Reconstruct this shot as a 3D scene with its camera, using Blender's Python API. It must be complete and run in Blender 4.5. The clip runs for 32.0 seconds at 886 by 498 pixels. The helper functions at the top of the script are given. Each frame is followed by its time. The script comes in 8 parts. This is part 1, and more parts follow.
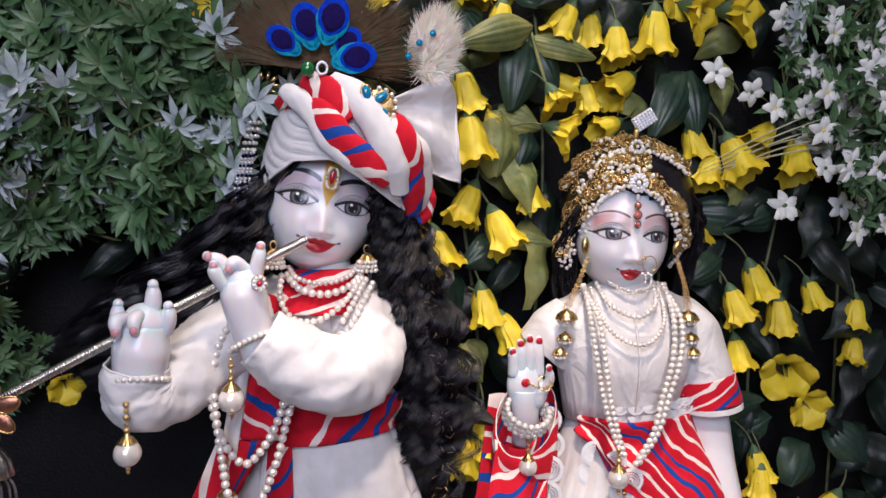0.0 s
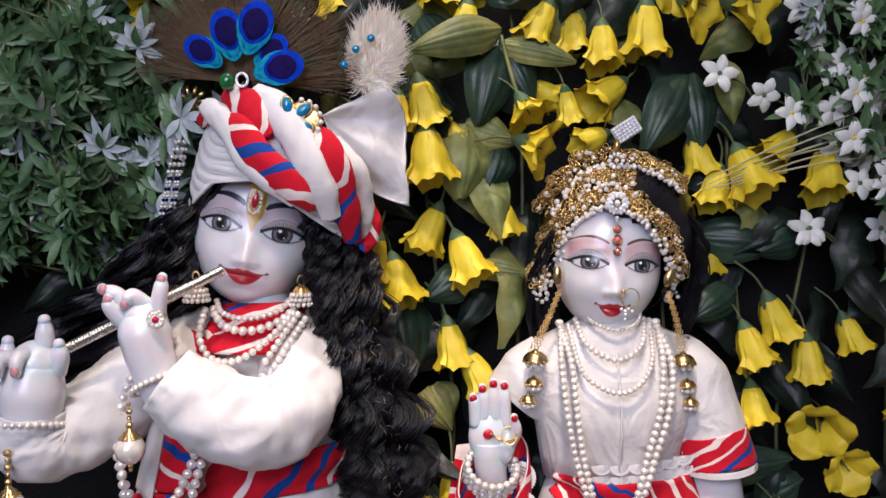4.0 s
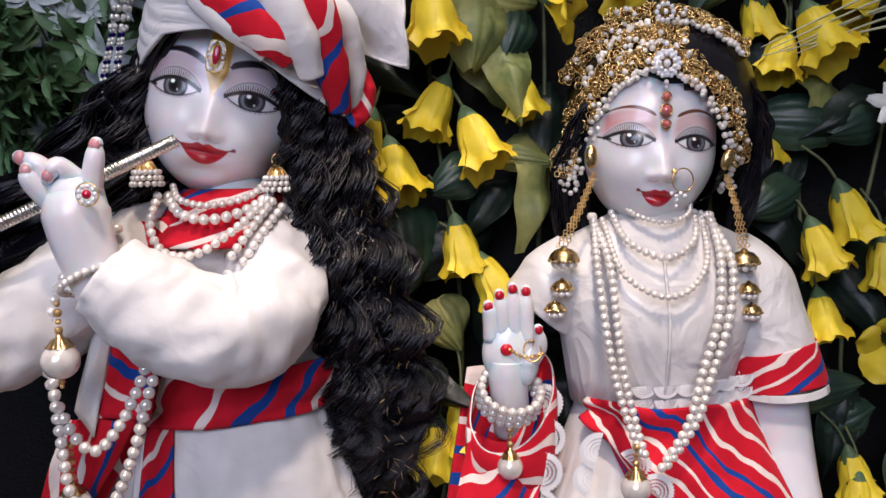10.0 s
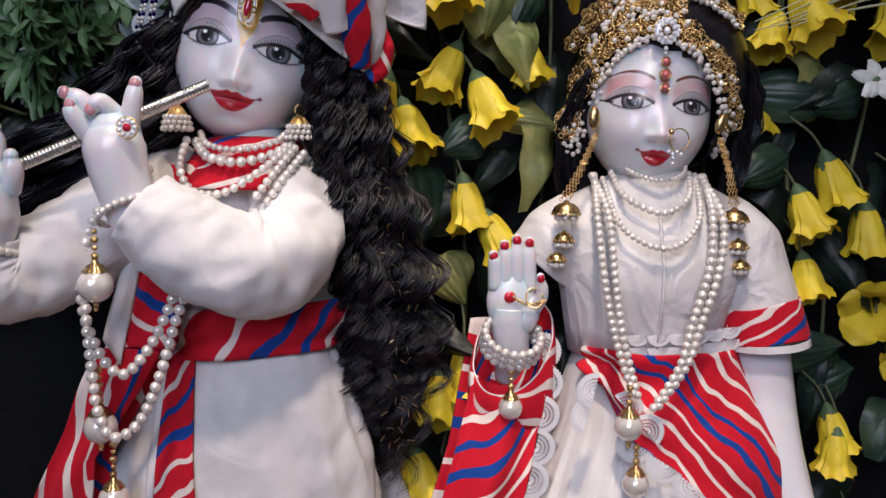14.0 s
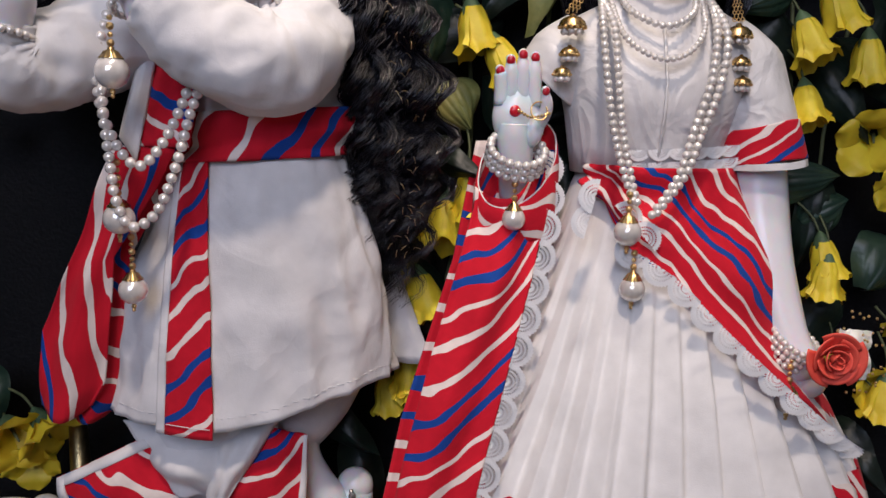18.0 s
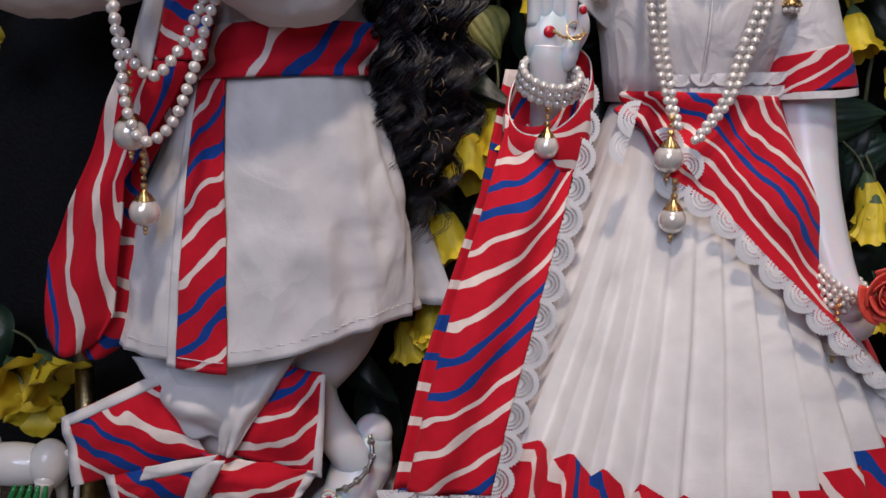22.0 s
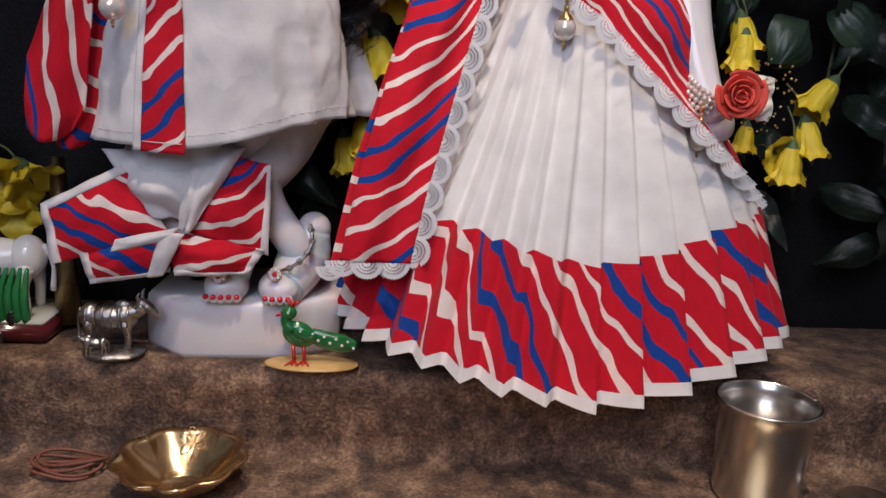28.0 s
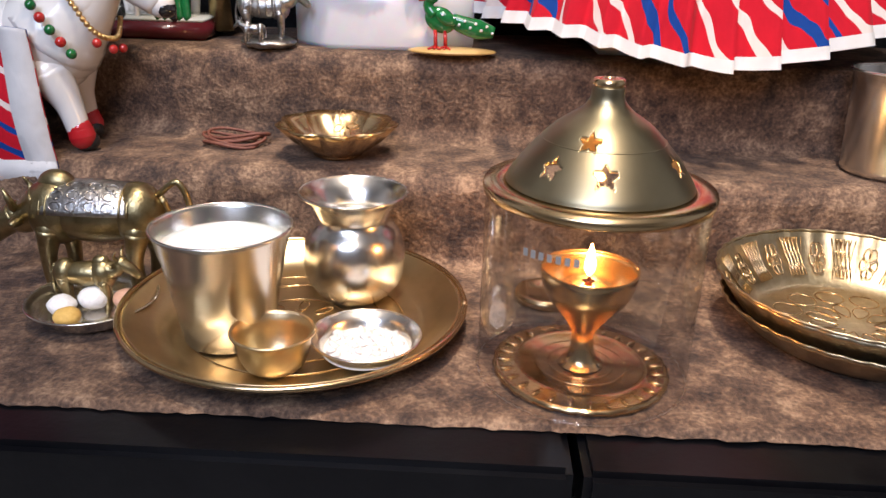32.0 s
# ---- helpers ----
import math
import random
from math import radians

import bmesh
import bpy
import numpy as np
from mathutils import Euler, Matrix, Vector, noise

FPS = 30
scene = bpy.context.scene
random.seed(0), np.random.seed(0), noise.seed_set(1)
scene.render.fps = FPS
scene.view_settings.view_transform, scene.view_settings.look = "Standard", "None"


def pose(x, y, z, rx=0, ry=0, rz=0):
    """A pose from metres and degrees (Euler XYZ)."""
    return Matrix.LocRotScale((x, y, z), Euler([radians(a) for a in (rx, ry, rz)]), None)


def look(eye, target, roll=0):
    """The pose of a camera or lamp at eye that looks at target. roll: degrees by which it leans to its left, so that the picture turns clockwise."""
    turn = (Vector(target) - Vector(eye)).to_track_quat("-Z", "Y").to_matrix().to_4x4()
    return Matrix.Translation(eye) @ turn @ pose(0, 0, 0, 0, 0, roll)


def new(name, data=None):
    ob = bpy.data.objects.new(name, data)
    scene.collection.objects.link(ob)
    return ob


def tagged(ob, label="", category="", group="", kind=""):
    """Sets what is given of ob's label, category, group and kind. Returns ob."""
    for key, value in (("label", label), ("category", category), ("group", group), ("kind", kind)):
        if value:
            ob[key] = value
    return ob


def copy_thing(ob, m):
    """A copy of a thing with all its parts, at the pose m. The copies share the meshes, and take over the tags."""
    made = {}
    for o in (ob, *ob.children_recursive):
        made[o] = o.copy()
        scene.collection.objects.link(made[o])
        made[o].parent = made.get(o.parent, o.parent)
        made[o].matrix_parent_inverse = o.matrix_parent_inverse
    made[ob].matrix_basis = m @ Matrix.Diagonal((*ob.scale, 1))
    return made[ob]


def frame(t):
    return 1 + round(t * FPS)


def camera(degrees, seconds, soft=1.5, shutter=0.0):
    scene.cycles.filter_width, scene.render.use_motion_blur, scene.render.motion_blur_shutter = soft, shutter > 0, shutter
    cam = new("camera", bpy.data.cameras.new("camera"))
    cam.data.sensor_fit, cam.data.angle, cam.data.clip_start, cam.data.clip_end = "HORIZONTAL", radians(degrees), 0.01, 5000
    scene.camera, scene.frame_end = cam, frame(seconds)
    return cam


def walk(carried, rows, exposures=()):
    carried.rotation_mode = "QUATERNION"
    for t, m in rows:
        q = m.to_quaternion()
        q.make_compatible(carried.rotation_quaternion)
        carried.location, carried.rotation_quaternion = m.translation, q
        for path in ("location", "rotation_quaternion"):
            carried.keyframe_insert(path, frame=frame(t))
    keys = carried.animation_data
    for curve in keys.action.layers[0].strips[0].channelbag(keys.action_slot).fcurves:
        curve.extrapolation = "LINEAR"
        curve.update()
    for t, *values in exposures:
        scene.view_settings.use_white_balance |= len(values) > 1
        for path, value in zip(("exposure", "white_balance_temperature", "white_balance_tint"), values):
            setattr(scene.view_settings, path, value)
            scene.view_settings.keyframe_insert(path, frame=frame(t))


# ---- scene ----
cam = camera(58.5, 32.0)
METRES, EYE, TILT, LEAN, TURN = 1.25, 1.28, -5.0, 0.0, -7.5
ROWS = [
    (0.0, 0.0, 0.0, 0.0, 0.0, 0.0, -0.0),
    (0.5, 0.0336, -0.0023, -0.0015, 5.0, 0.38, -0.06),
    (1.0, 0.0621, -0.0022, -0.0035, 7.56, 1.11, 0.05),
    (1.5, 0.0873, -0.0008, -0.0052, 8.36, 1.48, 0.25),
    (2.0, 0.0965, 0.002, -0.0064, 8.1, 1.51, 0.41),
    (2.5, 0.0999, 0.0094, -0.0063, 7.96, 1.45, 0.49),
    (4.5, 0.0792, 0.0937, 0.0067, 7.43, 2.04, -0.07),
    (5.0, 0.0812, 0.1179, 0.0116, 7.52, 2.2, -0.09),
    (5.5, 0.0733, 0.1161, 0.0205, 7.49, 3.09, -0.18),
    (6.0, 0.0769, 0.1204, 0.0256, 7.5, 3.55, -0.25),
    (6.5, 0.0772, 0.1417, 0.024, 7.43, 3.66, -0.29),
    (7.0, 0.0809, 0.1513, 0.0215, 7.16, 3.55, -0.2),
    (7.5, 0.0771, 0.1512, 0.0205, 7.23, 3.33, -0.09),
    (8.0, 0.0783, 0.1565, 0.0088, 7.2, 2.99, 0.29),
    (8.5, 0.0672, 0.1547, -0.0185, 7.42, 2.31, 0.67),
    (9.0, 0.0685, 0.1547, -0.0407, 7.39, 0.97, 0.56),
    (9.5, 0.0689, 0.1536, -0.0384, 7.38, -0.21, 0.41),
    (10.0, 0.0692, 0.1417, -0.0355, 7.26, -0.54, 0.22),
    (10.5, 0.0621, 0.1279, -0.038, 7.32, -0.48, 0.13),
    (11.0, 0.0579, 0.1411, -0.0331, 7.37, -0.46, -0.0),
    (11.5, 0.0542, 0.1647, -0.0242, 7.29, -0.19, -0.0),
    (12.0, 0.0506, 0.1663, -0.0162, 7.01, 0.24, -0.26),
    (12.5, 0.0558, 0.1543, -0.0186, 6.95, 0.54, -0.49),
    (13.0, 0.0665, 0.1405, -0.0286, 7.29, 0.5, -0.39),
    (13.5, 0.0645, 0.123, -0.0438, 7.05, 0.4, -0.64),
    (14.0, 0.0627, 0.1185, -0.0626, 6.47, 0.06, -1.32),
    (14.5, 0.057, 0.1198, -0.0764, 6.25, -0.66, -1.67),
    (15.0, 0.0626, 0.1179, -0.0887, 6.19, -1.58, -1.93),
    (15.5, 0.0639, 0.1141, -0.0934, 6.07, -2.38, -2.17),
    (17.5, 0.0646, 0.1065, -0.1208, 6.62, -4.92, -2.01),
    (18.0, 0.0637, 0.1058, -0.1202, 6.63, -4.91, -2.04),
    (18.5, 0.0546, 0.1207, -0.1153, 6.25, -4.85, -2.07),
    (19.0, 0.0425, 0.1514, -0.1143, 5.86, -4.59, -1.95),
    (19.5, 0.0313, 0.1652, -0.1139, 5.81, -4.35, -1.98),
    (20.0, 0.0325, 0.1586, -0.1234, 6.15, -4.42, -2.15),
    (20.5, 0.0377, 0.1466, -0.1304, 6.58, -4.38, -2.22),
    (21.0, 0.0438, 0.1318, -0.1363, 6.62, -4.29, -2.26),
    (21.5, 0.0474, 0.124, -0.1478, 6.98, -4.73, -2.53),
    (22.0, 0.0525, 0.1228, -0.1547, 7.07, -5.1, -2.65),
    (22.5, 0.0536, 0.1256, -0.1669, 7.16, -6.06, -2.89),
    (23.0, 0.0532, 0.1251, -0.1746, 7.05, -7.08, -3.07),
    (23.5, 0.0514, 0.1251, -0.1787, 6.94, -8.07, -3.11),
    (24.0, 0.0562, 0.1276, -0.1844, 6.74, -8.76, -3.17),
    (24.5, 0.0634, 0.127, -0.1877, 6.39, -9.21, -3.15),
    (26.5, 0.0846, 0.0664, -0.2017, 5.2, -8.13, -3.4),
    (27.0, 0.0865, 0.0633, -0.2087, 4.83, -8.23, -3.3),
    (27.5, 0.0827, 0.06, -0.2129, 4.64, -8.34, -3.38),
    (28.0, 0.0858, 0.0499, -0.2248, 4.64, -8.74, -3.53),
    (28.5, 0.0824, 0.0356, -0.2372, 5.24, -9.42, -3.27),
    (29.0, 0.0785, 0.0221, -0.2569, 5.8, -9.89, -3.41),
    (29.5, 0.0745, 0.0164, -0.2802, 6.37, -11.11, -3.76),
    (30.0, 0.0787, 0.0089, -0.2993, 6.87, -11.85, -3.69),
    (30.5, 0.0782, 0.0176, -0.3239, 7.85, -13.61, -3.5),
    (31.0, 0.082, 0.0174, -0.3415, 8.37, -15.41, -3.23),
    (31.5, 0.0792, 0.0062, -0.3474, 8.86, -16.89, -2.73),
    (32.0, 0.0617, -0.0073, -0.3419, 9.95, -17.0, -2.44),
]
walk(cam, [(t, pose(0, 0, EYE, TILT, LEAN, TURN) @ pose(METRES * x, METRES * y, METRES * z, 90 + pitch, roll, yaw)) for t, x, y, z, yaw, pitch, roll in ROWS],
     [(0.0, -0.31, 6000, 21), (9.0, -0.40, 5950, 20), (14.0, -0.64, 5900, 19), (19.0, -0.80, 5900, 18), (21.5, -0.92, 5850, 18), (24.0, -0.94, 5950, 18), (28.0, -0.72, 6000, 18), (29.5, -0.52, 6100, 16), (30.5, -0.20, 6100, 15), (31.5, 0.18, 6000, 14), (32.0, 0.26, 5900, 14)])

# ---- world and lights ----
world = bpy.data.worlds.new("room_air")
scene.world = world
world.use_nodes = True
world.node_tree.nodes["Background"].inputs[0].default_value = (0.55, 0.62, 0.8, 1)
world.node_tree.nodes["Background"].inputs[1].default_value = 0.075


def lamp(name, kind, eye, target, power, colour, size, cone=None, blend=0.5):
    data = bpy.data.lights.new(name, kind)
    data.energy, data.color = power, colour
    if kind == "AREA":
        data.size = size
    else:
        data.shadow_soft_size = size
    if cone:
        data.spot_size, data.spot_blend = radians(cone), blend
    ob = new(name, data)
    ob.matrix_basis = look(eye, target)
    return ob


lamp("front_downlight", "SPOT", (0.08, -0.10, 2.44), (0.13, 0.50, 0.80), 108, (1.0, 0.79, 0.56), 0.055, 27, 0.6)
lamp("back_downlight", "SPOT", (0.13, 0.40, 2.44), (0.13, 0.57, 1.1), 50, (1.0, 0.88, 0.70), 0.03, 28, 0.8)
# two unseen area lights added in front as soft cool and warm fill
lamp("cool_front_fill", "AREA", (-0.28, -1.00, 1.80), (0.05, 0.6, 1.15), 19, (0.74, 0.82, 1.0), 0.8)
lamp("warm_front_fill", "AREA", (0.10, -0.70, 2.0), (0.1, 0.6, 1.3), 7, (1.0, 0.84, 0.68), 0.4)

# ---- materials ----


def material(name):
    m = bpy.data.materials.new(name)
    m.use_nodes = True
    nt = m.node_tree
    return m, nt, nt.nodes["Principled BSDF"]


def node(nt, kind, **props):
    n = nt.nodes.new(kind)
    for k, v in props.items():
        if k in n.inputs:
            n.inputs[k].default_value = v
    return n


def ramp(nt, stops, mode="LINEAR"):
    r = nt.nodes.new("ShaderNodeValToRGB")
    r.color_ramp.interpolation = mode
    e = r.color_ramp.elements
    while len(e) < len(stops):
        e.new(0.5)
    for el, (p, c) in zip(e, stops):
        el.position, el.color = p, (*c, 1)
    return r


def bump(nt, bsdf, height, strength, dist):
    b = nt.nodes.new("ShaderNodeBump")
    b.inputs["Strength"].default_value = strength
    b.inputs["Distance"].default_value = dist
    nt.links.new(height, b.inputs["Height"])
    nt.links.new(b.outputs[0], bsdf.inputs["Normal"])


def surface(name, colours, scale, rough=0.5, metal=0.0, fine=0.0, relief=0.3, depth=0.001, vary=0.0, **more):
    """A noise-mottled surface: colours run from dark to light over noise of that scale; fine adds a grain of that scale."""
    m, nt, b = material(name)
    tc = node(nt, "ShaderNodeTexCoord")
    n = node(nt, "ShaderNodeTexNoise", Scale=scale, Detail=5.0, Roughness=0.6)
    nt.links.new(tc.outputs["Object"], n.inputs["Vector"])
    k = len(colours)
    r = ramp(nt, [(0.3 + 0.4 * i / max(1, k - 1), c) for i, c in enumerate(colours)])
    nt.links.new(n.outputs[0], r.inputs[0])
    out = r.outputs[0]
    if vary:
        info = node(nt, "ShaderNodeObjectInfo")
        hsv = node(nt, "ShaderNodeHueSaturation")
        mr = node(nt, "ShaderNodeMapRange")
        mr.inputs["To Min"].default_value, mr.inputs["To Max"].default_value = 1 - vary, 1 + vary
        nt.links.new(info.outputs["Random"], mr.inputs[0])
        nt.links.new(mr.outputs[0], hsv.inputs["Value"])
        nt.links.new(out, hsv.inputs["Color"])
        out = hsv.outputs[0]
    nt.links.new(out, b.inputs["Base Color"])
    b.inputs["Roughness"].default_value = rough
    b.inputs["Metallic"].default_value = metal
    for key, value in more.items():
        b.inputs[key.replace("_", " ")].default_value = value
    src = n
    if fine:
        src = node(nt, "ShaderNodeTexNoise", Scale=fine, Detail=3.0)
        nt.links.new(tc.outputs["Object"], src.inputs["Vector"])
    if relief:
        bump(nt, b, src.outputs[0], relief, depth)
    return m


def stripe_cloth():
    """Red cotton with hand-dyed white and blue slanting stripes; the cloth's own measure in metres is its UV map."""
    m, nt, b = material("red_striped_cotton")
    uv = node(nt, "ShaderNodeUVMap")
    wob = node(nt, "ShaderNodeTexNoise", Scale=22.0, Detail=2.0)
    nt.links.new(uv.outputs[0], wob.inputs["Vector"])
    dot = nt.nodes.new("ShaderNodeVectorMath")
    dot.operation = "DOT_PRODUCT"
    dot.inputs[1].default_value = (7.2, 10.2, 0)
    nt.links.new(uv.outputs[0], dot.inputs[0])
    add = node(nt, "ShaderNodeMath")
    add.operation = "MULTIPLY_ADD"
    add.inputs[1].default_value = 0.34
    nt.links.new(wob.outputs[0], add.inputs[0])
    nt.links.new(dot.outputs["Value"], add.inputs[2])
    fr = node(nt, "ShaderNodeMath")
    fr.operation = "FRACT"
    nt.links.new(add.outputs[0], fr.inputs[0])
    red, white, blue = (0.50, 0.007, 0.020), (0.72, 0.63, 0.58), (0.008, 0.05, 0.26)
    stops = [(0, red), (0.13, white), (0.19, red), (0.33, white), (0.375, red), (0.5, blue), (0.57, red), (0.70, blue),
             (0.755, red), (0.88, white), (0.935, red)]
    r = ramp(nt, stops, "CONSTANT")
    nt.links.new(fr.outputs[0], r.inputs[0])
    tone = node(nt, "ShaderNodeTexNoise", Scale=160.0, Detail=4.0)
    nt.links.new(uv.outputs[0], tone.inputs["Vector"])
    mr = node(nt, "ShaderNodeMapRange")
    mr.inputs["To Min"].default_value, mr.inputs["To Max"].default_value = 0.82, 1.15
    nt.links.new(tone.outputs[0], mr.inputs[0])
    mix = node(nt, "ShaderNodeHueSaturation")
    nt.links.new(mr.outputs[0], mix.inputs["Value"])
    nt.links.new(r.outputs[0], mix.inputs["Color"])
    nt.links.new(mix.outputs[0], b.inputs["Base Color"])
    b.inputs["Roughness"].default_value = 0.85
    b.inputs["Specular IOR Level"].default_value = 0.2
    b.inputs["Sheen Weight"].default_value = 0.03
    weave = node(nt, "ShaderNodeTexNoise", Scale=1400.0, Detail=1.0)
    nt.links.new(uv.outputs[0], weave.inputs["Vector"])
    bump(nt, b, weave.outputs[0], 0.25, 0.0004)
    return m


def painted(name, rough, **more):
    """Stone or enamel whose paint is stored on the mesh as the attribute 'paint'."""
    m, nt, b = material(name)
    at = node(nt, "ShaderNodeAttribute")
    at.attribute_name = "paint"
    tc = node(nt, "ShaderNodeTexCoord")
    n = node(nt, "ShaderNodeTexNoise", Scale=40.0, Detail=5.0)
    nt.links.new(tc.outputs["Object"], n.inputs["Vector"])
    mr = node(nt, "ShaderNodeMapRange")
    mr.inputs["To Min"].default_value, mr.inputs["To Max"].default_value = 0.9, 1.06
    nt.links.new(n.outputs[0], mr.inputs[0])
    hsv = node(nt, "ShaderNodeHueSaturation")
    nt.links.new(mr.outputs[0], hsv.inputs["Value"])
    nt.links.new(at.outputs["Color"], hsv.inputs["Color"])
    nt.links.new(hsv.outputs[0], b.inputs["Base Color"])
    b.inputs["Roughness"].default_value = rough
    for key, value in more.items():
        b.inputs[key.replace("_", " ")].default_value = value
    bump(nt, b, n.outputs[0], 0.06, 0.001)
    return m


MARBLE = painted("polished_painted_marble", 0.28, Subsurface_Weight=0.4, Subsurface_Scale=0.010, Coat_Weight=0.3, Coat_Roughness=0.1)
ENAMEL = painted("glossy_enamel", 0.18, Coat_Weight=0.4)
STRIPE = stripe_cloth()


def cotton_cloth(name, colours, rough, wrinkle):
    m, nt, b = material(name)
    tc = node(nt, "ShaderNodeTexCoord")
    tone = node(nt, "ShaderNodeTexNoise", Scale=50.0, Detail=4.0)
    crease = node(nt, "ShaderNodeTexNoise", Scale=26.0, Detail=3.0, Distortion=1.2)
    weave = node(nt, "ShaderNodeTexNoise", Scale=1300.0, Detail=1.0)
    for n in (tone, crease, weave):
        nt.links.new(tc.outputs["Object"], n.inputs["Vector"])
    r = ramp(nt, [(0.3, colours[0]), (0.7, colours[1])])
    nt.links.new(tone.outputs[0], r.inputs[0])
    nt.links.new(r.outputs[0], b.inputs["Base Color"])
    b.inputs["Roughness"].default_value = rough
    b.inputs["Sheen Weight"].default_value = 0.1
    fold = node(nt, "ShaderNodeTexNoise", Scale=13.0, Detail=2.0, Distortion=1.6)
    nt.links.new(tc.outputs["Object"], fold.inputs["Vector"])
    sharp = ramp(nt, [(0.40, (0, 0, 0)), (0.5, (1, 1, 1)), (0.60, (0, 0, 0))])
    nt.links.new(fold.outputs[0], sharp.inputs[0])
    zero = node(nt, "ShaderNodeBump", Strength=wrinkle * 0.22, Distance=0.006)
    nt.links.new(sharp.outputs[0], zero.inputs["Height"])
    one = node(nt, "ShaderNodeBump", Strength=wrinkle, Distance=0.004)
    nt.links.new(zero.outputs[0], one.inputs["Normal"])
    two = node(nt, "ShaderNodeBump", Strength=0.3, Distance=0.0004)
    nt.links.new(crease.outputs[0], one.inputs["Height"])
    nt.links.new(weave.outputs[0], two.inputs["Height"])
    nt.links.new(one.outputs[0], two.inputs["Normal"])
    nt.links.new(two.outputs[0], b.inputs["Normal"])
    return m


COTTON = cotton_cloth("white_cotton", [(0.58, 0.575, 0.57), (0.70, 0.69, 0.685)], 0.85, 0.34)
SATIN = cotton_cloth("white_satin_cotton", [(0.60, 0.585, 0.57), (0.70, 0.685, 0.67)], 0.5, 0.75)
PLEATED = cotton_cloth("white_pleated_cotton", [(0.62, 0.61, 0.595), (0.73, 0.72, 0.705)], 0.8, 0.12)
HAIR = surface("black_synthetic_hair", [(0.002, 0.002, 0.005), (0.006, 0.005, 0.008)], 90, 0.27, relief=0.0, Specular_IOR_Level=0.6)
PEARL = surface("glossy_pearl", [(0.70, 0.66, 0.60), (0.84, 0.80, 0.74)], 200, 0.16, 0.35, relief=0.0, vary=0.06, Subsurface_Weight=0.0, Coat_Weight=1.0, Coat_Roughness=0.03)
EMBOSSED = surface("embossed_brass", [(0.40, 0.32, 0.19), (0.54, 0.45, 0.29)], 200, 0.36, 1.0, fine=330, relief=0.25, depth=0.0008)
SATINBRASS = surface("brushed_brass", [(0.56, 0.43, 0.24), (0.72, 0.57, 0.34)], 30, 0.32, 1.0, fine=400, relief=0.1, depth=0.0005)
ANTIQUE = surface("antique_gold_wire", [(0.48, 0.32, 0.12), (0.80, 0.58, 0.27)], 400, 0.24, 1.0, fine=900, relief=0.3, depth=0.0006)
GOLD = surface("gold_plated_metal", [(0.58, 0.37, 0.13), (0.82, 0.59, 0.28)], 300, 0.28, 1.0, fine=900, relief=0.35, depth=0.0006)
SILVER = surface("silver_thread", [(0.62, 0.62, 0.61), (0.85, 0.84, 0.82)], 500, 0.4, 0.12, fine=1500, relief=0.5, depth=0.0006)
LACE = surface("white_silver_lace", [(0.72, 0.72, 0.71), (0.88, 0.88, 0.87)], 700, 0.5, 0.0, fine=1500, relief=0.3, depth=0.0004)
STEEL = surface("polished_steel", [(0.60, 0.57, 0.52), (0.74, 0.71, 0.66)], 25, 0.25, 1.0, fine=500, relief=0.04, depth=0.0004)
OLDSILVER = surface("dull_silver", [(0.22, 0.21, 0.20), (0.55, 0.53, 0.50)], 220, 0.35, 1.0, fine=500, relief=0.5, depth=0.001)
BRASS = surface("polished_brass", [(0.54, 0.38, 0.19), (0.74, 0.55, 0.31)], 30, 0.22, 1.0, fine=400, relief=0.06, depth=0.0005)
LIDBRASS = surface("brushed_olive_brass", [(0.27, 0.225, 0.135), (0.36, 0.305, 0.19)], 18, 0.36, 1.0, fine=700, relief=0.04, depth=0.0003)
DARKBRASS = surface("aged_brass", [(0.24, 0.19, 0.09), (0.42, 0.34, 0.18)], 120, 0.34, 1.0, fine=500, relief=0.3, depth=0.0008)
COPPER = surface("rose_copper", [(0.42, 0.17, 0.10), (0.62, 0.30, 0.19)], 300, 0.34, 1.0, fine=900, relief=0.3, depth=0.0005)
YELLOW = surface("yellow_fabric_petal", [(0.62, 0.45, 0.008), (0.80, 0.63, 0.03)], 35, 0.55, fine=500, relief=0.25, depth=0.0006, vary=0.14, Transmission_Weight=0.0, Subsurface_Weight=0.08, Subsurface_Scale=0.004)
CALYX = surface("green_calyx", [(0.05, 0.10, 0.05), (0.10, 0.17, 0.07)], 150, 0.6, vary=0.2)
LEAF = surface("dark_fabric_leaf", [(0.002, 0.006, 0.004), (0.005, 0.014, 0.008), (0.016, 0.029, 0.015)], 40, 0.5, fine=300, relief=0.3, depth=0.001, vary=0.35)
BROADLEAF = surface("ribbed_green_leaf", [(0.007, 0.022, 0.015), (0.019, 0.046, 0.029), (0.048, 0.085, 0.045)], 30, 0.42, fine=300, relief=0.3, depth=0.001)
OLIVE = surface("olive_fabric_leaf", [(0.06, 0.095, 0.03), (0.19, 0.21, 0.06), (0.38, 0.35, 0.11)], 28, 0.55, fine=300, relief=0.3, depth=0.001, vary=0.2)
GREEN = surface("green_plastic_leaf", [(0.020, 0.055, 0.020), (0.065, 0.140, 0.050), (0.18, 0.27, 0.13)], 45, 0.5, vary=0.25)
FROST = surface("frosted_pale_leaf", [(0.22, 0.28, 0.26), (0.42, 0.49, 0.48), (0.66, 0.70, 0.71)], 70, 0.6, vary=0.15)
WHITEPETAL = surface("white_fabric_petal", [(0.62, 0.64, 0.56), (0.80, 0.80, 0.76)], 120, 0.6, vary=0.08)
STEMGREEN = surface("stem_green", [(0.05, 0.07, 0.025), (0.16, 0.17, 0.07)], 60, 0.6)
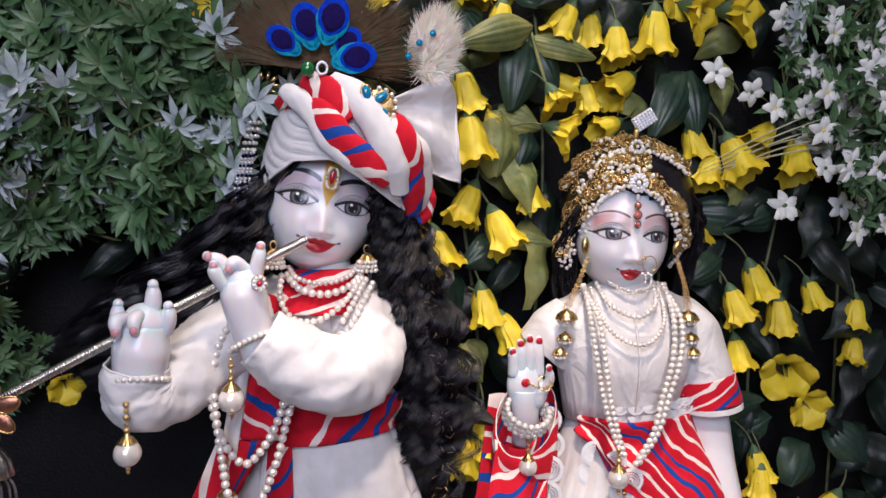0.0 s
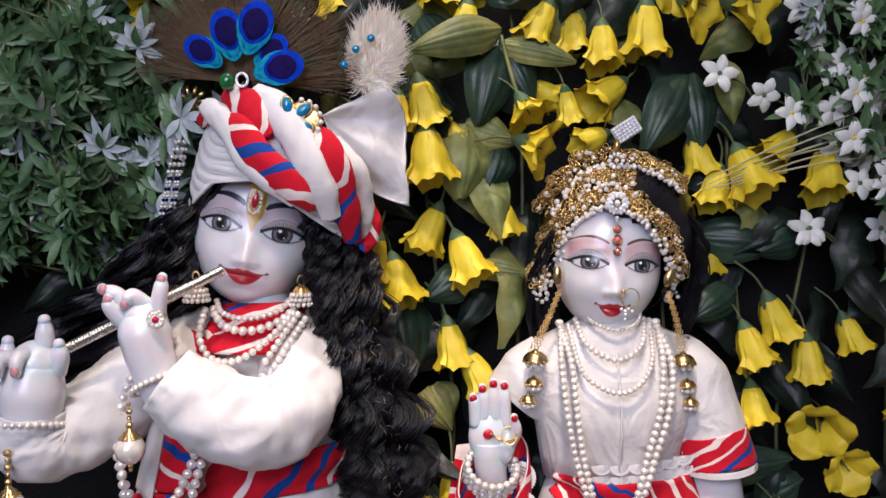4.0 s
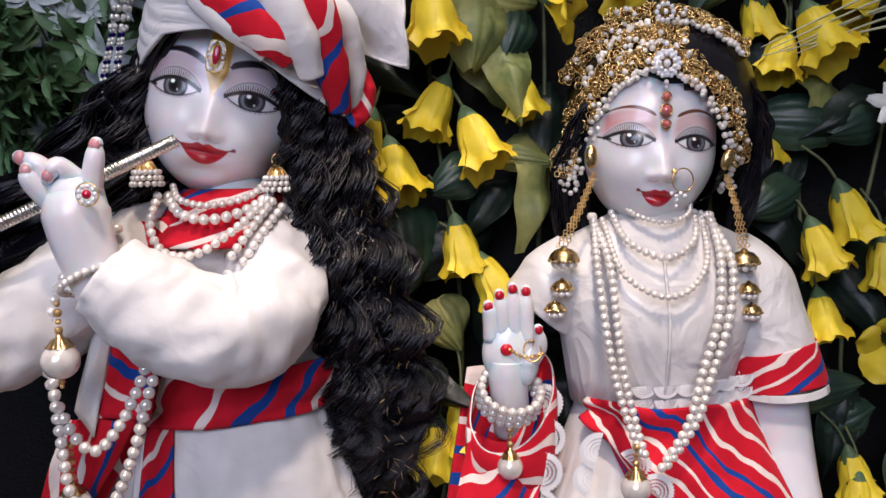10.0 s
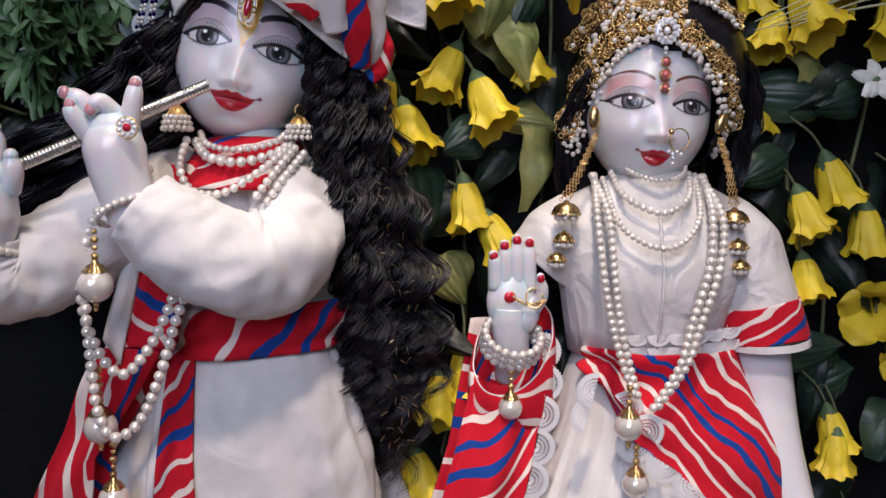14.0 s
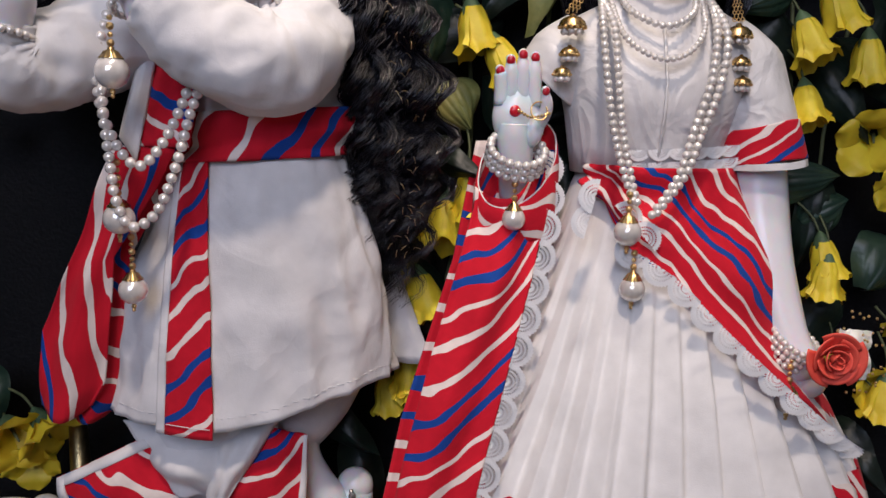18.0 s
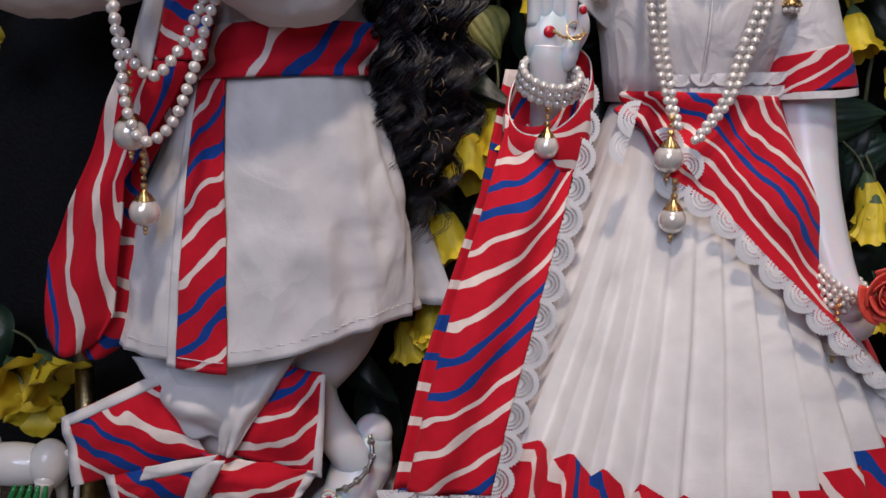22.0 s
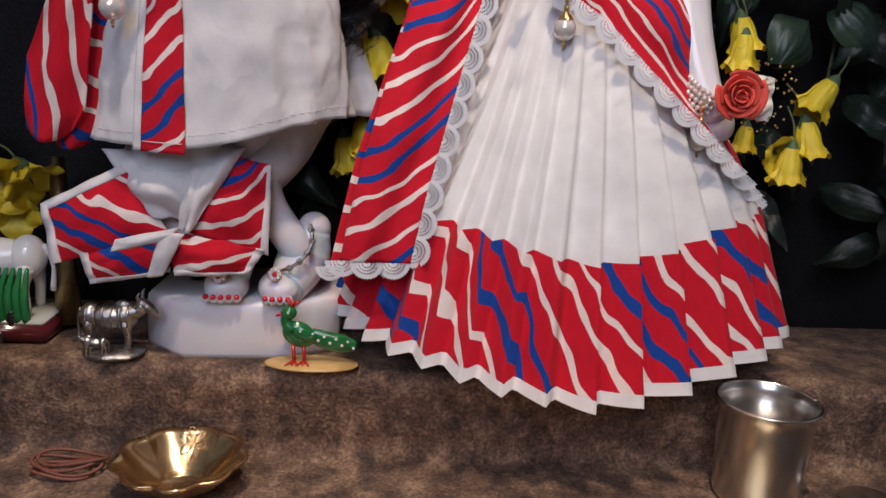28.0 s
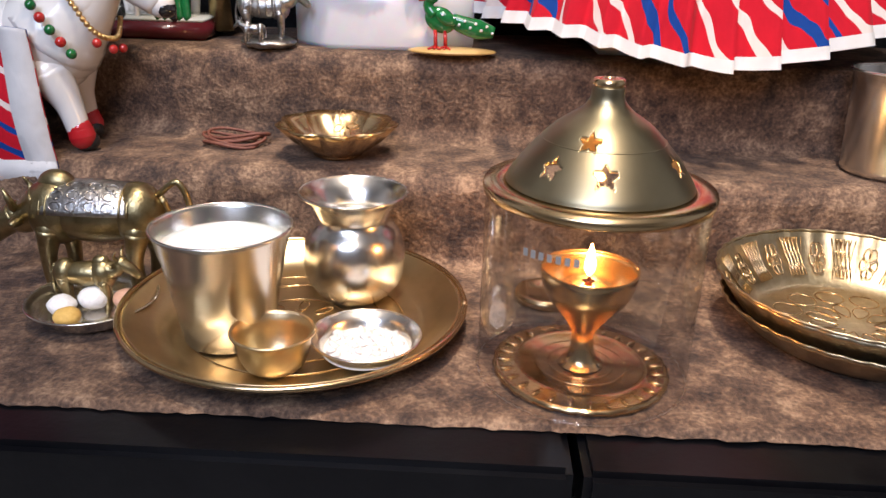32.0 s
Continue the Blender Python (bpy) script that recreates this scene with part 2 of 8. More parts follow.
BARB = surface("peacock_barbs", [(0.04, 0.022, 0.009), (0.10, 0.058, 0.024), (0.06, 0.06, 0.025)], 50, 0.6, vary=0.2, relief=0, Specular_IOR_Level=0.2)
TEAL = surface("teal_feather_eye", [(0.0, 0.16, 0.32), (0.01, 0.32, 0.44)], 260, 0.6, relief=0, Specular_IOR_Level=0.05)
BLUE = surface("blue_feather_eye", [(0.001, 0.02, 0.30), (0.003, 0.05, 0.52)], 260, 0.6, relief=0, Specular_IOR_Level=0.05)
NAVY = surface("navy_feather_eye", [(0.006, 0.002, 0.035), (0.010, 0.004, 0.09)], 260, 0.6, relief=0, Specular_IOR_Level=0.05)
CREAM = surface("cream_down", [(0.82, 0.76, 0.66), (0.90, 0.86, 0.78)], 60, 0.8, relief=0, Subsurface_Weight=0.3, Subsurface_Scale=0.01)
TURQ = surface("turquoise_stone", [(0.0, 0.12, 0.30), (0.01, 0.24, 0.42)], 300, 0.1, relief=0, Coat_Weight=0.6)
PINKSTONE = surface("pink_stone", [(0.45, 0.06, 0.07), (0.70, 0.24, 0.22)], 500, 0.08, 0.2, relief=0, Coat_Weight=0.8)
RUBY = surface("red_stone", [(0.30, 0.004, 0.02), (0.48, 0.01, 0.04)], 300, 0.1, relief=0, Coat_Weight=0.6)
CRYSTAL = surface("clear_rhinestone", [(0.70, 0.70, 0.72), (0.92, 0.92, 0.94)], 900, 0.08, 0.25, relief=0)
LACQUER = surface("black_lacquered_wood", [(0.002, 0.002, 0.003), (0.005, 0.005, 0.006)], 30, 0.3, fine=250, relief=0.12, depth=0.001, Specular_IOR_Level=0.3)
PANEL = surface("dark_speckled_board", [(0.001, 0.001, 0.0015), (0.005, 0.005, 0.0055)], 260, 0.7, fine=350, relief=0.5, depth=0.002, Specular_IOR_Level=0.25)
WALLPAINT = surface("wall_paint", [(0.70, 0.68, 0.64), (0.78, 0.76, 0.72)], 6, 0.8, fine=200, relief=0.1)
FLOORTILE = surface("floor_tile", [(0.40, 0.36, 0.30), (0.50, 0.46, 0.40)], 5, 0.3, relief=0.05)
ROSE = surface("coral_foam_petal", [(0.60, 0.05, 0.03), (0.74, 0.10, 0.06)], 90, 0.7, fine=500, relief=0.15)
MILK = surface("milk", [(0.78, 0.77, 0.74), (0.84, 0.83, 0.80)], 30, 0.25, relief=0.02, Subsurface_Weight=0.2)
SUGAR = surface("white_sugar", [(0.72, 0.71, 0.70), (0.88, 0.87, 0.86)], 500, 0.6, relief=0.5)
LADDU = surface("yellow_sweet", [(0.60, 0.36, 0.08), (0.75, 0.50, 0.14)], 250, 0.7, relief=0.5, depth=0.002)
OIL = surface("melted_butter_oil", [(0.62, 0.24, 0.02), (0.74, 0.34, 0.05)], 60, 0.12, relief=0.02, Coat_Weight=0.6)
PINKSWEET = surface("pinkish_brown_sweet", [(0.50, 0.28, 0.18), (0.62, 0.38, 0.27)], 250, 0.7, relief=0.5, depth=0.002)
BANGLE = surface("red_brown_thread_bangle", [(0.10, 0.03, 0.02), (0.20, 0.07, 0.04)], 400, 0.6)
WOOD = surface("pale_wood", [(0.42, 0.26, 0.08), (0.58, 0.38, 0.14)], 60, 0.4)
GREENENAMEL = surface("green_enamel", [(0.006, 0.09, 0.02), (0.015, 0.16, 0.04)], 150, 0.15, relief=0, Coat_Weight=0.5)
REDENAMEL = surface("red_enamel", [(0.35, 0.01, 0.01), (0.5, 0.03, 0.02)], 150, 0.2, relief=0, Coat_Weight=0.5)
MAROON = surface("maroon_painted_base", [(0.07, 0.01, 0.012), (0.13, 0.02, 0.022)], 80, 0.3)
STRAW = surface("pale_dry_grass", [(0.36, 0.36, 0.20), (0.55, 0.54, 0.36)], 90, 0.6, vary=0.2)
WICK = surface("charred_wick", [(0.03, 0.012, 0.006), (0.20, 0.05, 0.02)], 300, 0.8)


def velvet_cloth():
    m, nt, b = material("crushed_brown_velvet")
    tc = node(nt, "ShaderNodeTexCoord")
    big = node(nt, "ShaderNodeTexNoise", Scale=42.0, Detail=7.0, Roughness=0.72, Distortion=0.15)
    small = node(nt, "ShaderNodeTexNoise", Scale=400.0, Detail=3.0)
    tiny = node(nt, "ShaderNodeTexVoronoi", Scale=260.0)
    for n in (big, small, tiny):
        nt.links.new(tc.outputs["Object"], n.inputs["Vector"])
    mix = node(nt, "ShaderNodeMath")
    mix.operation = "MULTIPLY_ADD"
    mix.inputs[1].default_value = 0.32
    nt.links.new(small.outputs[0], mix.inputs[0])
    sc = node(nt, "ShaderNodeMath")
    sc.operation = "MULTIPLY"
    sc.inputs[1].default_value = 0.75
    nt.links.new(big.outputs[0], sc.inputs[0])
    nt.links.new(sc.outputs[0], mix.inputs[2])
    r = ramp(nt, [(0.38, (0.022, 0.012, 0.009)), (0.48, (0.075, 0.043, 0.028)), (0.57, (0.165, 0.098, 0.060)), (0.68, (0.36, 0.235, 0.145))])
    nt.links.new(mix.outputs[0], r.inputs[0])
    nt.links.new(r.outputs[0], b.inputs["Base Color"])
    b.inputs["Roughness"].default_value = 0.75
    b.inputs["Sheen Weight"].default_value = 0.08
    b.inputs["Sheen Roughness"].default_value = 0.35
    b.inputs["Sheen Tint"].default_value = (0.9, 0.76, 0.66, 1)
    bump(nt, b, mix.outputs[0], 0.9, 0.005)
    return m


VELVET = velvet_cloth()


def glass():
    m, nt, b = material("clear_glass")
    nt.nodes.remove(b)
    out = nt.nodes["Material Output"]
    clear = node(nt, "ShaderNodeBsdfTransparent")
    clear.inputs[0].default_value = (0.96, 0.97, 0.97, 1)
    gloss = node(nt, "ShaderNodeBsdfGlossy", Roughness=0.04)
    edge = node(nt, "ShaderNodeLayerWeight", Blend=0.16)
    part_of = node(nt, "ShaderNodeMath")
    part_of.operation = "MULTIPLY_ADD"
    part_of.inputs[1].default_value, part_of.inputs[2].default_value = 0.60, 0.05
    mix = node(nt, "ShaderNodeMixShader")
    nt.links.new(edge.outputs["Facing"], part_of.inputs[0])
    nt.links.new(part_of.outputs[0], mix.inputs[0])
    nt.links.new(clear.outputs[0], mix.inputs[1])
    nt.links.new(gloss.outputs[0], mix.inputs[2])
    nt.links.new(mix.outputs[0], out.inputs[0])
    return m


GLASS = glass()


def glow(name, colour, strength):
    m, nt, b = material(name)
    b.inputs["Base Color"].default_value = (*colour, 1)
    b.inputs["Emission Color"].default_value = (*colour, 1)
    b.inputs["Emission Strength"].default_value = strength
    return m


FLAME = glow("flame", (1.0, 0.62, 0.22), 18.0)
PRINT = surface("white_print", [(0.22, 0.22, 0.22), (0.28, 0.28, 0.28)], 100, 0.6, relief=0)

# ---- mesh helpers ----
pi, cos, sin = math.pi, math.cos, math.sin
ROOT = {}


def arr(p):
    return np.array(p, dtype=float)


def spline(pts, n):
    """n points along a smooth curve through pts."""
    p = arr(pts)
    q = np.vstack([2 * p[0] - p[1], p, 2 * p[-1] - p[-2]])
    out = []
    m = len(p) - 1
    for i in range(n):
        s = i / (n - 1) * m
        k = min(int(s), m - 1)
        f = s - k
        a, b, c, d = q[k:k + 4]
        out.append(0.5 * (2 * b + (c - a) * f + (2 * a - 5 * b + 4 * c - d) * f * f + (3 * b - a - 3 * c + d) * f ** 3))
    return arr(out)


def even(path, step):
    """Points at even steps along a path."""
    p = arr(path)
    d = np.concatenate([[0], np.cumsum(np.linalg.norm(np.diff(p, axis=0), axis=1))])
    s = np.arange(step / 2, d[-1], step)
    return np.stack([np.interp(s, d, p[:, i]) for i in range(3)], 1)


def grid(fn, nu, nv):
    """A sheet from fn(u, v), u and v from 0 to 1. Returns vertices, faces."""
    V = [fn(i / nu, j / nv) for j in range(nv + 1) for i in range(nu + 1)]
    F = [(j * (nu + 1) + i, j * (nu + 1) + i + 1, (j + 1) * (nu + 1) + i + 1, (j + 1) * (nu + 1) + i) for j in range(nv) for i in range(nu)]
    return arr(V), F


def ringed(rings, cap=True):
    """A closed skin over rings of equal length."""
    n, V = len(rings[0]), np.vstack([arr(r) for r in rings])
    F = [(k * n + i, k * n + (i + 1) % n, (k + 1) * n + (i + 1) % n, (k + 1) * n + i) for k in range(len(rings) - 1) for i in range(n)]
    if cap:
        F += [tuple(reversed(range(n))), tuple(range((len(rings) - 1) * n, len(rings) * n))]
    return V, F


def tube(path, radii, n=10, flat=1.0, cap=True):
    """A tube along path; radii: one or one for each of its points; flat squeezes it along its second side."""
    p = arr(path)
    r = np.interp(np.linspace(0, 1, len(p)), np.linspace(0, 1, len(np.atleast_1d(radii))), np.atleast_1d(radii)) if np.size(radii) > 1 else np.full(len(p), float(np.atleast_1d(radii)[0]))
    t = np.gradient(p, axis=0)
    t /= np.linalg.norm(t, axis=1)[:, None] + 1e-12
    up = arr((0, 1, 0)) if abs(t[0][1]) < 0.9 else arr((1, 0, 0))
    rings = []
    for k in range(len(p)):
        a = np.cross(t[k], up)
        a /= np.linalg.norm(a) + 1e-12
        up = np.cross(a, t[k])
        rings.append([p[k] + r[k] * (cos(2 * pi * i / n) * a + flat * sin(2 * pi * i / n) * up) for i in range(n)])
    return ringed(rings, cap)


def lathe(profile, n=48, at=(0, 0, 0), wave=None):
    """Turns (radius, height) pairs round z. wave(angle, k): a factor on the radius."""
    rings = []
    for k, (r, z) in enumerate(profile):
        rings.append([(at[0] + r * (wave(2 * pi * i / n, k) if wave else 1) * cos(2 * pi * i / n), at[1] + r * (wave(2 * pi * i / n, k) if wave else 1) * sin(2 * pi * i / n), at[2] + z) for i in range(n)])
    return ringed(rings, False)


def ball(c, r, n=16, m=10, turn=None):
    r = np.broadcast_to(arr(r), 3)
    V, F = lathe([(max(1e-5, sin(pi * k / m)), -cos(pi * k / m)) for k in range(m + 1)], n)
    V = V * r
    if turn is not None:
        V = V @ arr(Euler([radians(a) for a in turn]).to_matrix()).T
    return V + arr(c), F


def box(c, s, turn=None, bevel=0.0):
    bm = bmesh.new()
    bmesh.ops.create_cube(bm, size=1)
    for v in bm.verts:
        v.co = Vector((v.co.x * s[0], v.co.y * s[1], v.co.z * s[2]))
    if bevel:
        bmesh.ops.bevel(bm, geom=bm.edges[:], offset=bevel, segments=2, affect="EDGES")
    bm.verts.index_update()
    V = arr([v.co[:] for v in bm.verts])
    F = [tuple(v.index for v in f.verts) for f in bm.faces]
    bm.free()
    if turn is not None:
        V = V @ arr(Euler([radians(a) for a in turn]).to_matrix()).T
    return V + arr(c), F


def join(*geos):
    V, F, k = [], [], 0
    for v, f in geos:
        V.append(arr(v))
        F += [tuple(i + k for i in q) for q in f]
        k += len(v)
    return np.vstack(V), F


def make(name, geo, mat, uv=None, paint=None, smooth=True, solid=0.0):
    me = bpy.data.meshes.new(name)
    me.from_pydata([tuple(v) for v in geo[0]], [], geo[1])
    if smooth:
        me.polygons.foreach_set("use_smooth", [True] * len(me.polygons))
    if uv is not None:
        lay = me.uv_layers.new(name="cloth")
        idx = np.empty(len(me.loops), dtype=np.int32)
        me.loops.foreach_get("vertex_index", idx)
        lay.data.foreach_set("uv", arr(uv)[idx].astype(np.float32).ravel())
    if paint is not None:
        at = me.color_attributes.new("paint", "FLOAT_COLOR", "POINT")
        at.data.foreach_set("color", np.hstack([arr(paint), np.ones((len(paint), 1))]).astype(np.float32).ravel())
    me.materials.append(mat)
    ob = new(name, me)
    if solid:
        mod = ob.modifiers.new("thickness", "SOLIDIFY")
        mod.thickness, mod.offset = solid, 0
    return ob


def thing(name, at, label, category, group="", kind=""):
    ob = new(name)
    ob.location = at
    ob.empty_display_size = 0.01
    ROOT[ob] = arr(at)
    return tagged(ob, label, category, group, kind)


def under(ob, parent, label=""):
    ob.parent = parent
    if label:
        tagged(ob, label)
    return ob


def part(name, geo, mat, parent, label="", **more):
    """A mesh, given in world coordinates, as a part of a thing or of a part."""
    root = ROOT[parent]
    ob = make(name, (arr(geo[0]) - root, geo[1]), mat, **more)
    ROOT[ob] = root
    return under(ob, parent, label)


def whole(name, geo, mat, label, category, group="", kind="", **more):
    return tagged(make(name, geo, mat, **more), label, category, group, kind)


def beads(name, mesh, pts, sizes, parent, label=""):
    """A row of alike parts that share one mesh."""
    for p, s in zip(pts, np.broadcast_to(sizes, len(pts))):
        ob = new(name, mesh)
        ob.location, ob.scale = Vector(p) - Vector(ROOT[parent]), (s, s, s)
        under(ob, parent, label)


def shared(name, geo, mat):
    """A mesh to be shared between alike pieces."""
    ob = make(name, geo, mat)
    me = ob.data
    bpy.data.objects.remove(ob)
    return me


PEARL_MESH = shared("pearl", ball((0, 0, 0), 1, 12, 8), PEARL)
GOLD_MESH = shared("gold_bead", ball((0, 0, 0), 1, 8, 6), GOLD)


def puts(rings, n=40):
    """Rings of an upright body from rows (z, x left, x right, y front, y back)."""
    out = []
    for z, x0, x1, y0, y1 in rings:
        cx, hx, cy, hy = (x0 + x1) / 2, (x1 - x0) / 2, (y0 + y1) / 2, (y1 - y0) / 2
        out.append([(cx + hx * cos(2 * pi * i / n), cy + hy * sin(2 * pi * i / n), z) for i in range(n)])
    return out

# ---- the setting ----
TABLE, STEP1, STEP2 = 0.626, 0.695, 0.765
WALL_Y = 0.715


def setting():
    whole("floor", box((0, -0.7, -0.02), (4.4, 3.6, 0.04)), FLOORTILE, "beige tiled room floor under the altar cabinet", "floor", kind="structure", smooth=False)
    for nm, c, s in (("wall_north", (0, 1.05, 1.25), (4.4, 0.1, 2.5)), ("wall_south", (0, -2.4, 1.25), (4.4, 0.1, 2.5)),
                     ("wall_east", (2.15, -0.7, 1.25), (0.1, 3.4, 2.5)), ("wall_west", (-2.15, -0.7, 1.25), (0.1, 3.4, 2.5))):
        whole(nm, box(c, s), WALLPAINT, "plain painted room wall", "wall", kind="structure", smooth=False)
    whole("ceiling", box((0, -0.7, 2.53), (4.4, 3.6, 0.06)), WALLPAINT, "plain pale room ceiling", "ceiling", kind="structure", smooth=False)
    whole("backdrop", box((0.1, WALL_Y + 0.02, 1.2), (1.9, 0.03, 1.2)), PANEL, "dark speckled board behind the flowers", "backdrop", kind="structure", smooth=False)
    cab = thing("altar_cabinet", (0.1, 0.5, 0), "black lacquered wooden altar cabinet with a thin projecting top", "cabinet")
    part("body", box((0.1, 0.64, 0.29), (1.9, 0.66, 0.58), bevel=0.003), LACQUER, cab, smooth=False)
    part("top_board", box((-0.412, 0.62, 0.604), (1.073, 0.74, 0.036), bevel=0.004), LACQUER, cab, smooth=False)
    part("top_board", box((0.602, 0.621, 0.6035), (0.945, 0.742, 0.035), bevel=0.004), LACQUER, cab, smooth=False)
    for x0, x1 in ((-0.85, 0.123), (0.127, 1.05)):
        part("drawer_front", box(((x0 + x1) / 2, 0.306, 0.43), (x1 - x0 - 0.006, 0.02, 0.29), bevel=0.003), LACQUER, cab, smooth=False)

    # the velvet is one sheet laid over two steps
    knots = arr([(0.281, TABLE - 0.003), (0.285, TABLE), (0.40, TABLE), (0.472, TABLE), (0.481, TABLE + 0.004), (0.482, STEP1 - 0.012), (0.489, STEP1 - 0.002), (0.498, STEP1),
                 (0.55, STEP1), (0.566, STEP1 + 0.001), (0.574, STEP1 + 0.008), (0.573, STEP2 - 0.012), (0.579, STEP2 - 0.002), (0.590, STEP2), (0.70, STEP2), (WALL_Y, STEP2)])
    d = np.concatenate([[0], np.cumsum(np.linalg.norm(np.diff(knots, axis=0), axis=1))])

    def cloth(u, v):
        x = -0.75 + 1.75 * u
        s = v * d[-1]
        y, z = np.interp(s, d, knots[:, 0]), np.interp(s, d, knots[:, 1])
        w = noise.noise(Vector((x * 9, s * 14, 1))) * 0.0035 + noise.noise(Vector((x * 30, s * 40, 5))) * 0.0010
        edge = 0.0025 * noise.noise(Vector((x * 60, 0, 3))) + 0.002 * noise.noise(Vector((x * 170, 0, 8))) if v < 0.03 else 0
        riser = 1.0 if (0.47 < y < 0.49 or 0.562 < y < 0.582) else 0.35
        return (x, y - abs(w) * riser - edge, z + w * 0.25)

    whole("velvet_cloth", grid(cloth, 360, 130), VELVET, "crushed brown velvet cloth laid over the altar steps", "cloth", kind="structure")
    steps = thing("altar_steps", (0.1, 0.6, 0.62), "plain wooden altar steps hidden under the velvet cloth", "steps", kind="structure")
    part("step", box((0.1, 0.61, 0.651), (1.7, 0.22, 0.056)), LACQUER, steps, smooth=False)
    part("step", box((0.1, 0.65, 0.715), (1.7, 0.12, 0.07)), LACQUER, steps, smooth=False)


setting()

# ---- idols ----
WHITE = (0.70, 0.69, 0.72)


def smoothstep(a, b, x):
    t = np.clip((x - a) / (b - a), 0, 1)
    return t * t * (3 - 2 * t)


def head_geo(at, tilt, yaw, size, lips, lip_half, lip_mid, brow, brow_half, shade, streak):
    """An idol's head: a carved egg with nose, lips and eye hollows, and painted features. at: the point between the eyes."""
    nu, nv = 400, 330
    a = np.linspace(-1, 1, nu)
    ang = pi * (0.42 * a + 0.58 * a ** 3)
    v = 0.056 - 0.1085 * (np.linspace(0, 1, nv))
    A, Vv = np.meshgrid(ang, v)
    t = np.where(Vv > 0.002, (Vv - 0.002) / 0.0545, (0.002 - Vv) / 0.0548)
    prof = np.where(Vv > 0.002, np.sqrt(np.clip(1 - t ** 2.4, 0, 1)), np.clip(1 - t ** 2.7, 0, 1) ** 0.53)
    prof = np.maximum(prof, 0.004)
    hw = (0.0402 + 0.0015 * np.exp(-((Vv + 0.014) / 0.016) ** 2)) * prof
    jaw = 1 - 0.06 * smoothstep(0.004, -0.045, Vv) * np.abs(np.sin(A))
    X = hw * np.sin(A) * jaw
    front = np.where(np.cos(A) > 0, 0.036, 0.047)
    Y = -front * prof ** 0.9 * np.where(np.cos(A) > 0, (1 - np.abs(np.sin(A)) ** 2.25) ** 0.49, np.cos(A))
    g = lambda u0, v0, su, sv: np.exp(-((X - u0) / su) ** 2 - ((Vv - v0) / sv) ** 2) * (np.cos(A) > 0)
    both = lambda u0, v0, su, sv: g(u0, v0, su, sv) + g(-u0, v0, su, sv)
    ridge = smoothstep(0.016, -0.016, Vv) * smoothstep(-0.0285, -0.0200, Vv)
    D = (0.0010 + 0.0036 * smoothstep(0.012, -0.019, Vv)) * ridge * np.exp(-(X / (0.0072 - 0.0016 * smoothstep(0.0, -0.018, Vv))) ** 2) * (np.cos(A) > 0)
    D += 0.0032 * g(0, -0.0205, 0.0052, 0.0048)
    D += 0.0017 * both(0.0064, -0.0212, 0.0030, 0.0030) - 0.0006 * both(0.0036, -0.0246, 0.0020, 0.0013)
    D += 0.0024 * g(0, lip_mid + 0.0025, lip_half * 0.68, 0.0032) + 0.0030 * g(0, lip_mid - 0.0042, lip_half * 0.55, 0.0034) - 0.0014 * g(0, lip_mid - 0.0003, lip_half * 0.85, 0.0013)
    D += -0.0012 * both(0.0195, 0.004, 0.012, 0.008) + 0.0024 * both(0.0205, 0.0008, 0.0105, 0.0062) + 0.0006 * both(0.0205, 0.0105, 0.012, 0.0030)
    D += 0.0030 * both(0.0200, -0.021, 0.012, 0.013) + 0.0034 * g(0, -0.0465, 0.0110, 0.0065) - 0.0010 * g(0, lip_mid - 0.0095, 0.010, 0.0030)
    Y = Y - D
    # paint
    col = np.zeros((nv, nu, 3)) + arr(WHITE)
    facing = (np.cos(A) > 0.05)

    def lay(mask, c):
        m = np.clip(mask * facing, 0, 1)[..., None]
        col[:] = col * (1 - m) + arr(c) * m

    for s in (-1, 1):
        e = (X * s - 0.0200)
        arc = lambda h, w, p=1.0: h * np.clip(1 - (e / w) ** 2, 0, 1) ** p
        up, crease, lo = arc(0.0044, 0.0136), arc(0.0098, 0.0148, 0.8), -arc(0.0046, 0.0136)
        brow_v = 0.0138 + 0.0056 * np.clip(1 - ((e - 0.0005) / 0.0158) ** 2, -1.2, 1)
        # blush between eye and brow, deepest at the outer corner
        lay(smoothstep(0.0175, 0.0120, np.abs(e)) * smoothstep(-0.001, 0.002, Vv - crease) * smoothstep(brow_v + 0.0005, brow_v - 0.0035, Vv) * (0.46 + 0.30 * smoothstep(0, 0.014, e)), shade)
        # lid band with fine lashes
        band = smoothstep(0.0, 0.0004, Vv - up) * smoothstep(0.0003, -0.0003, Vv - crease) * (np.abs(e) < 0.0150)
        lay(band * 0.85, (0.50, 0.47, 0.50))
        la = np.arctan2(Vv + 0.014, e)
        lash = smoothstep(-0.1, 0.7, np.cos(la * 112)) * smoothstep(1.0, 0.35, (Vv - up) / (crease - up + 0.0008))
        lay(band * lash * 0.95, (0.02, 0.018, 0.028))
        lay(smoothstep(0.0006, 0.0002, np.abs(Vv - crease)) * (np.abs(e) < 0.0145) * 0.6, (0.10, 0.06, 0.09))
        # the eye
        inside = smoothstep(0.0005, 0.0, Vv - up) * smoothstep(-0.0005, 0.0, Vv - lo) * (np.abs(e) < 0.0138)
        lay(inside, (0.66, 0.66, 0.71))
        # lid shade painted onto the upper part of the eye white
        lay(inside * smoothstep(0.0030, 0.0, up - Vv) * 0.35, (0.30, 0.30, 0.36))
        ex, ev = X * s - 0.0200 + 0.0006, Vv - 0.0004
        r = np.hypot(ex, ev)
        lay(inside * smoothstep(0.0069, 0.0064, r), (0.012, 0.012, 0.018))
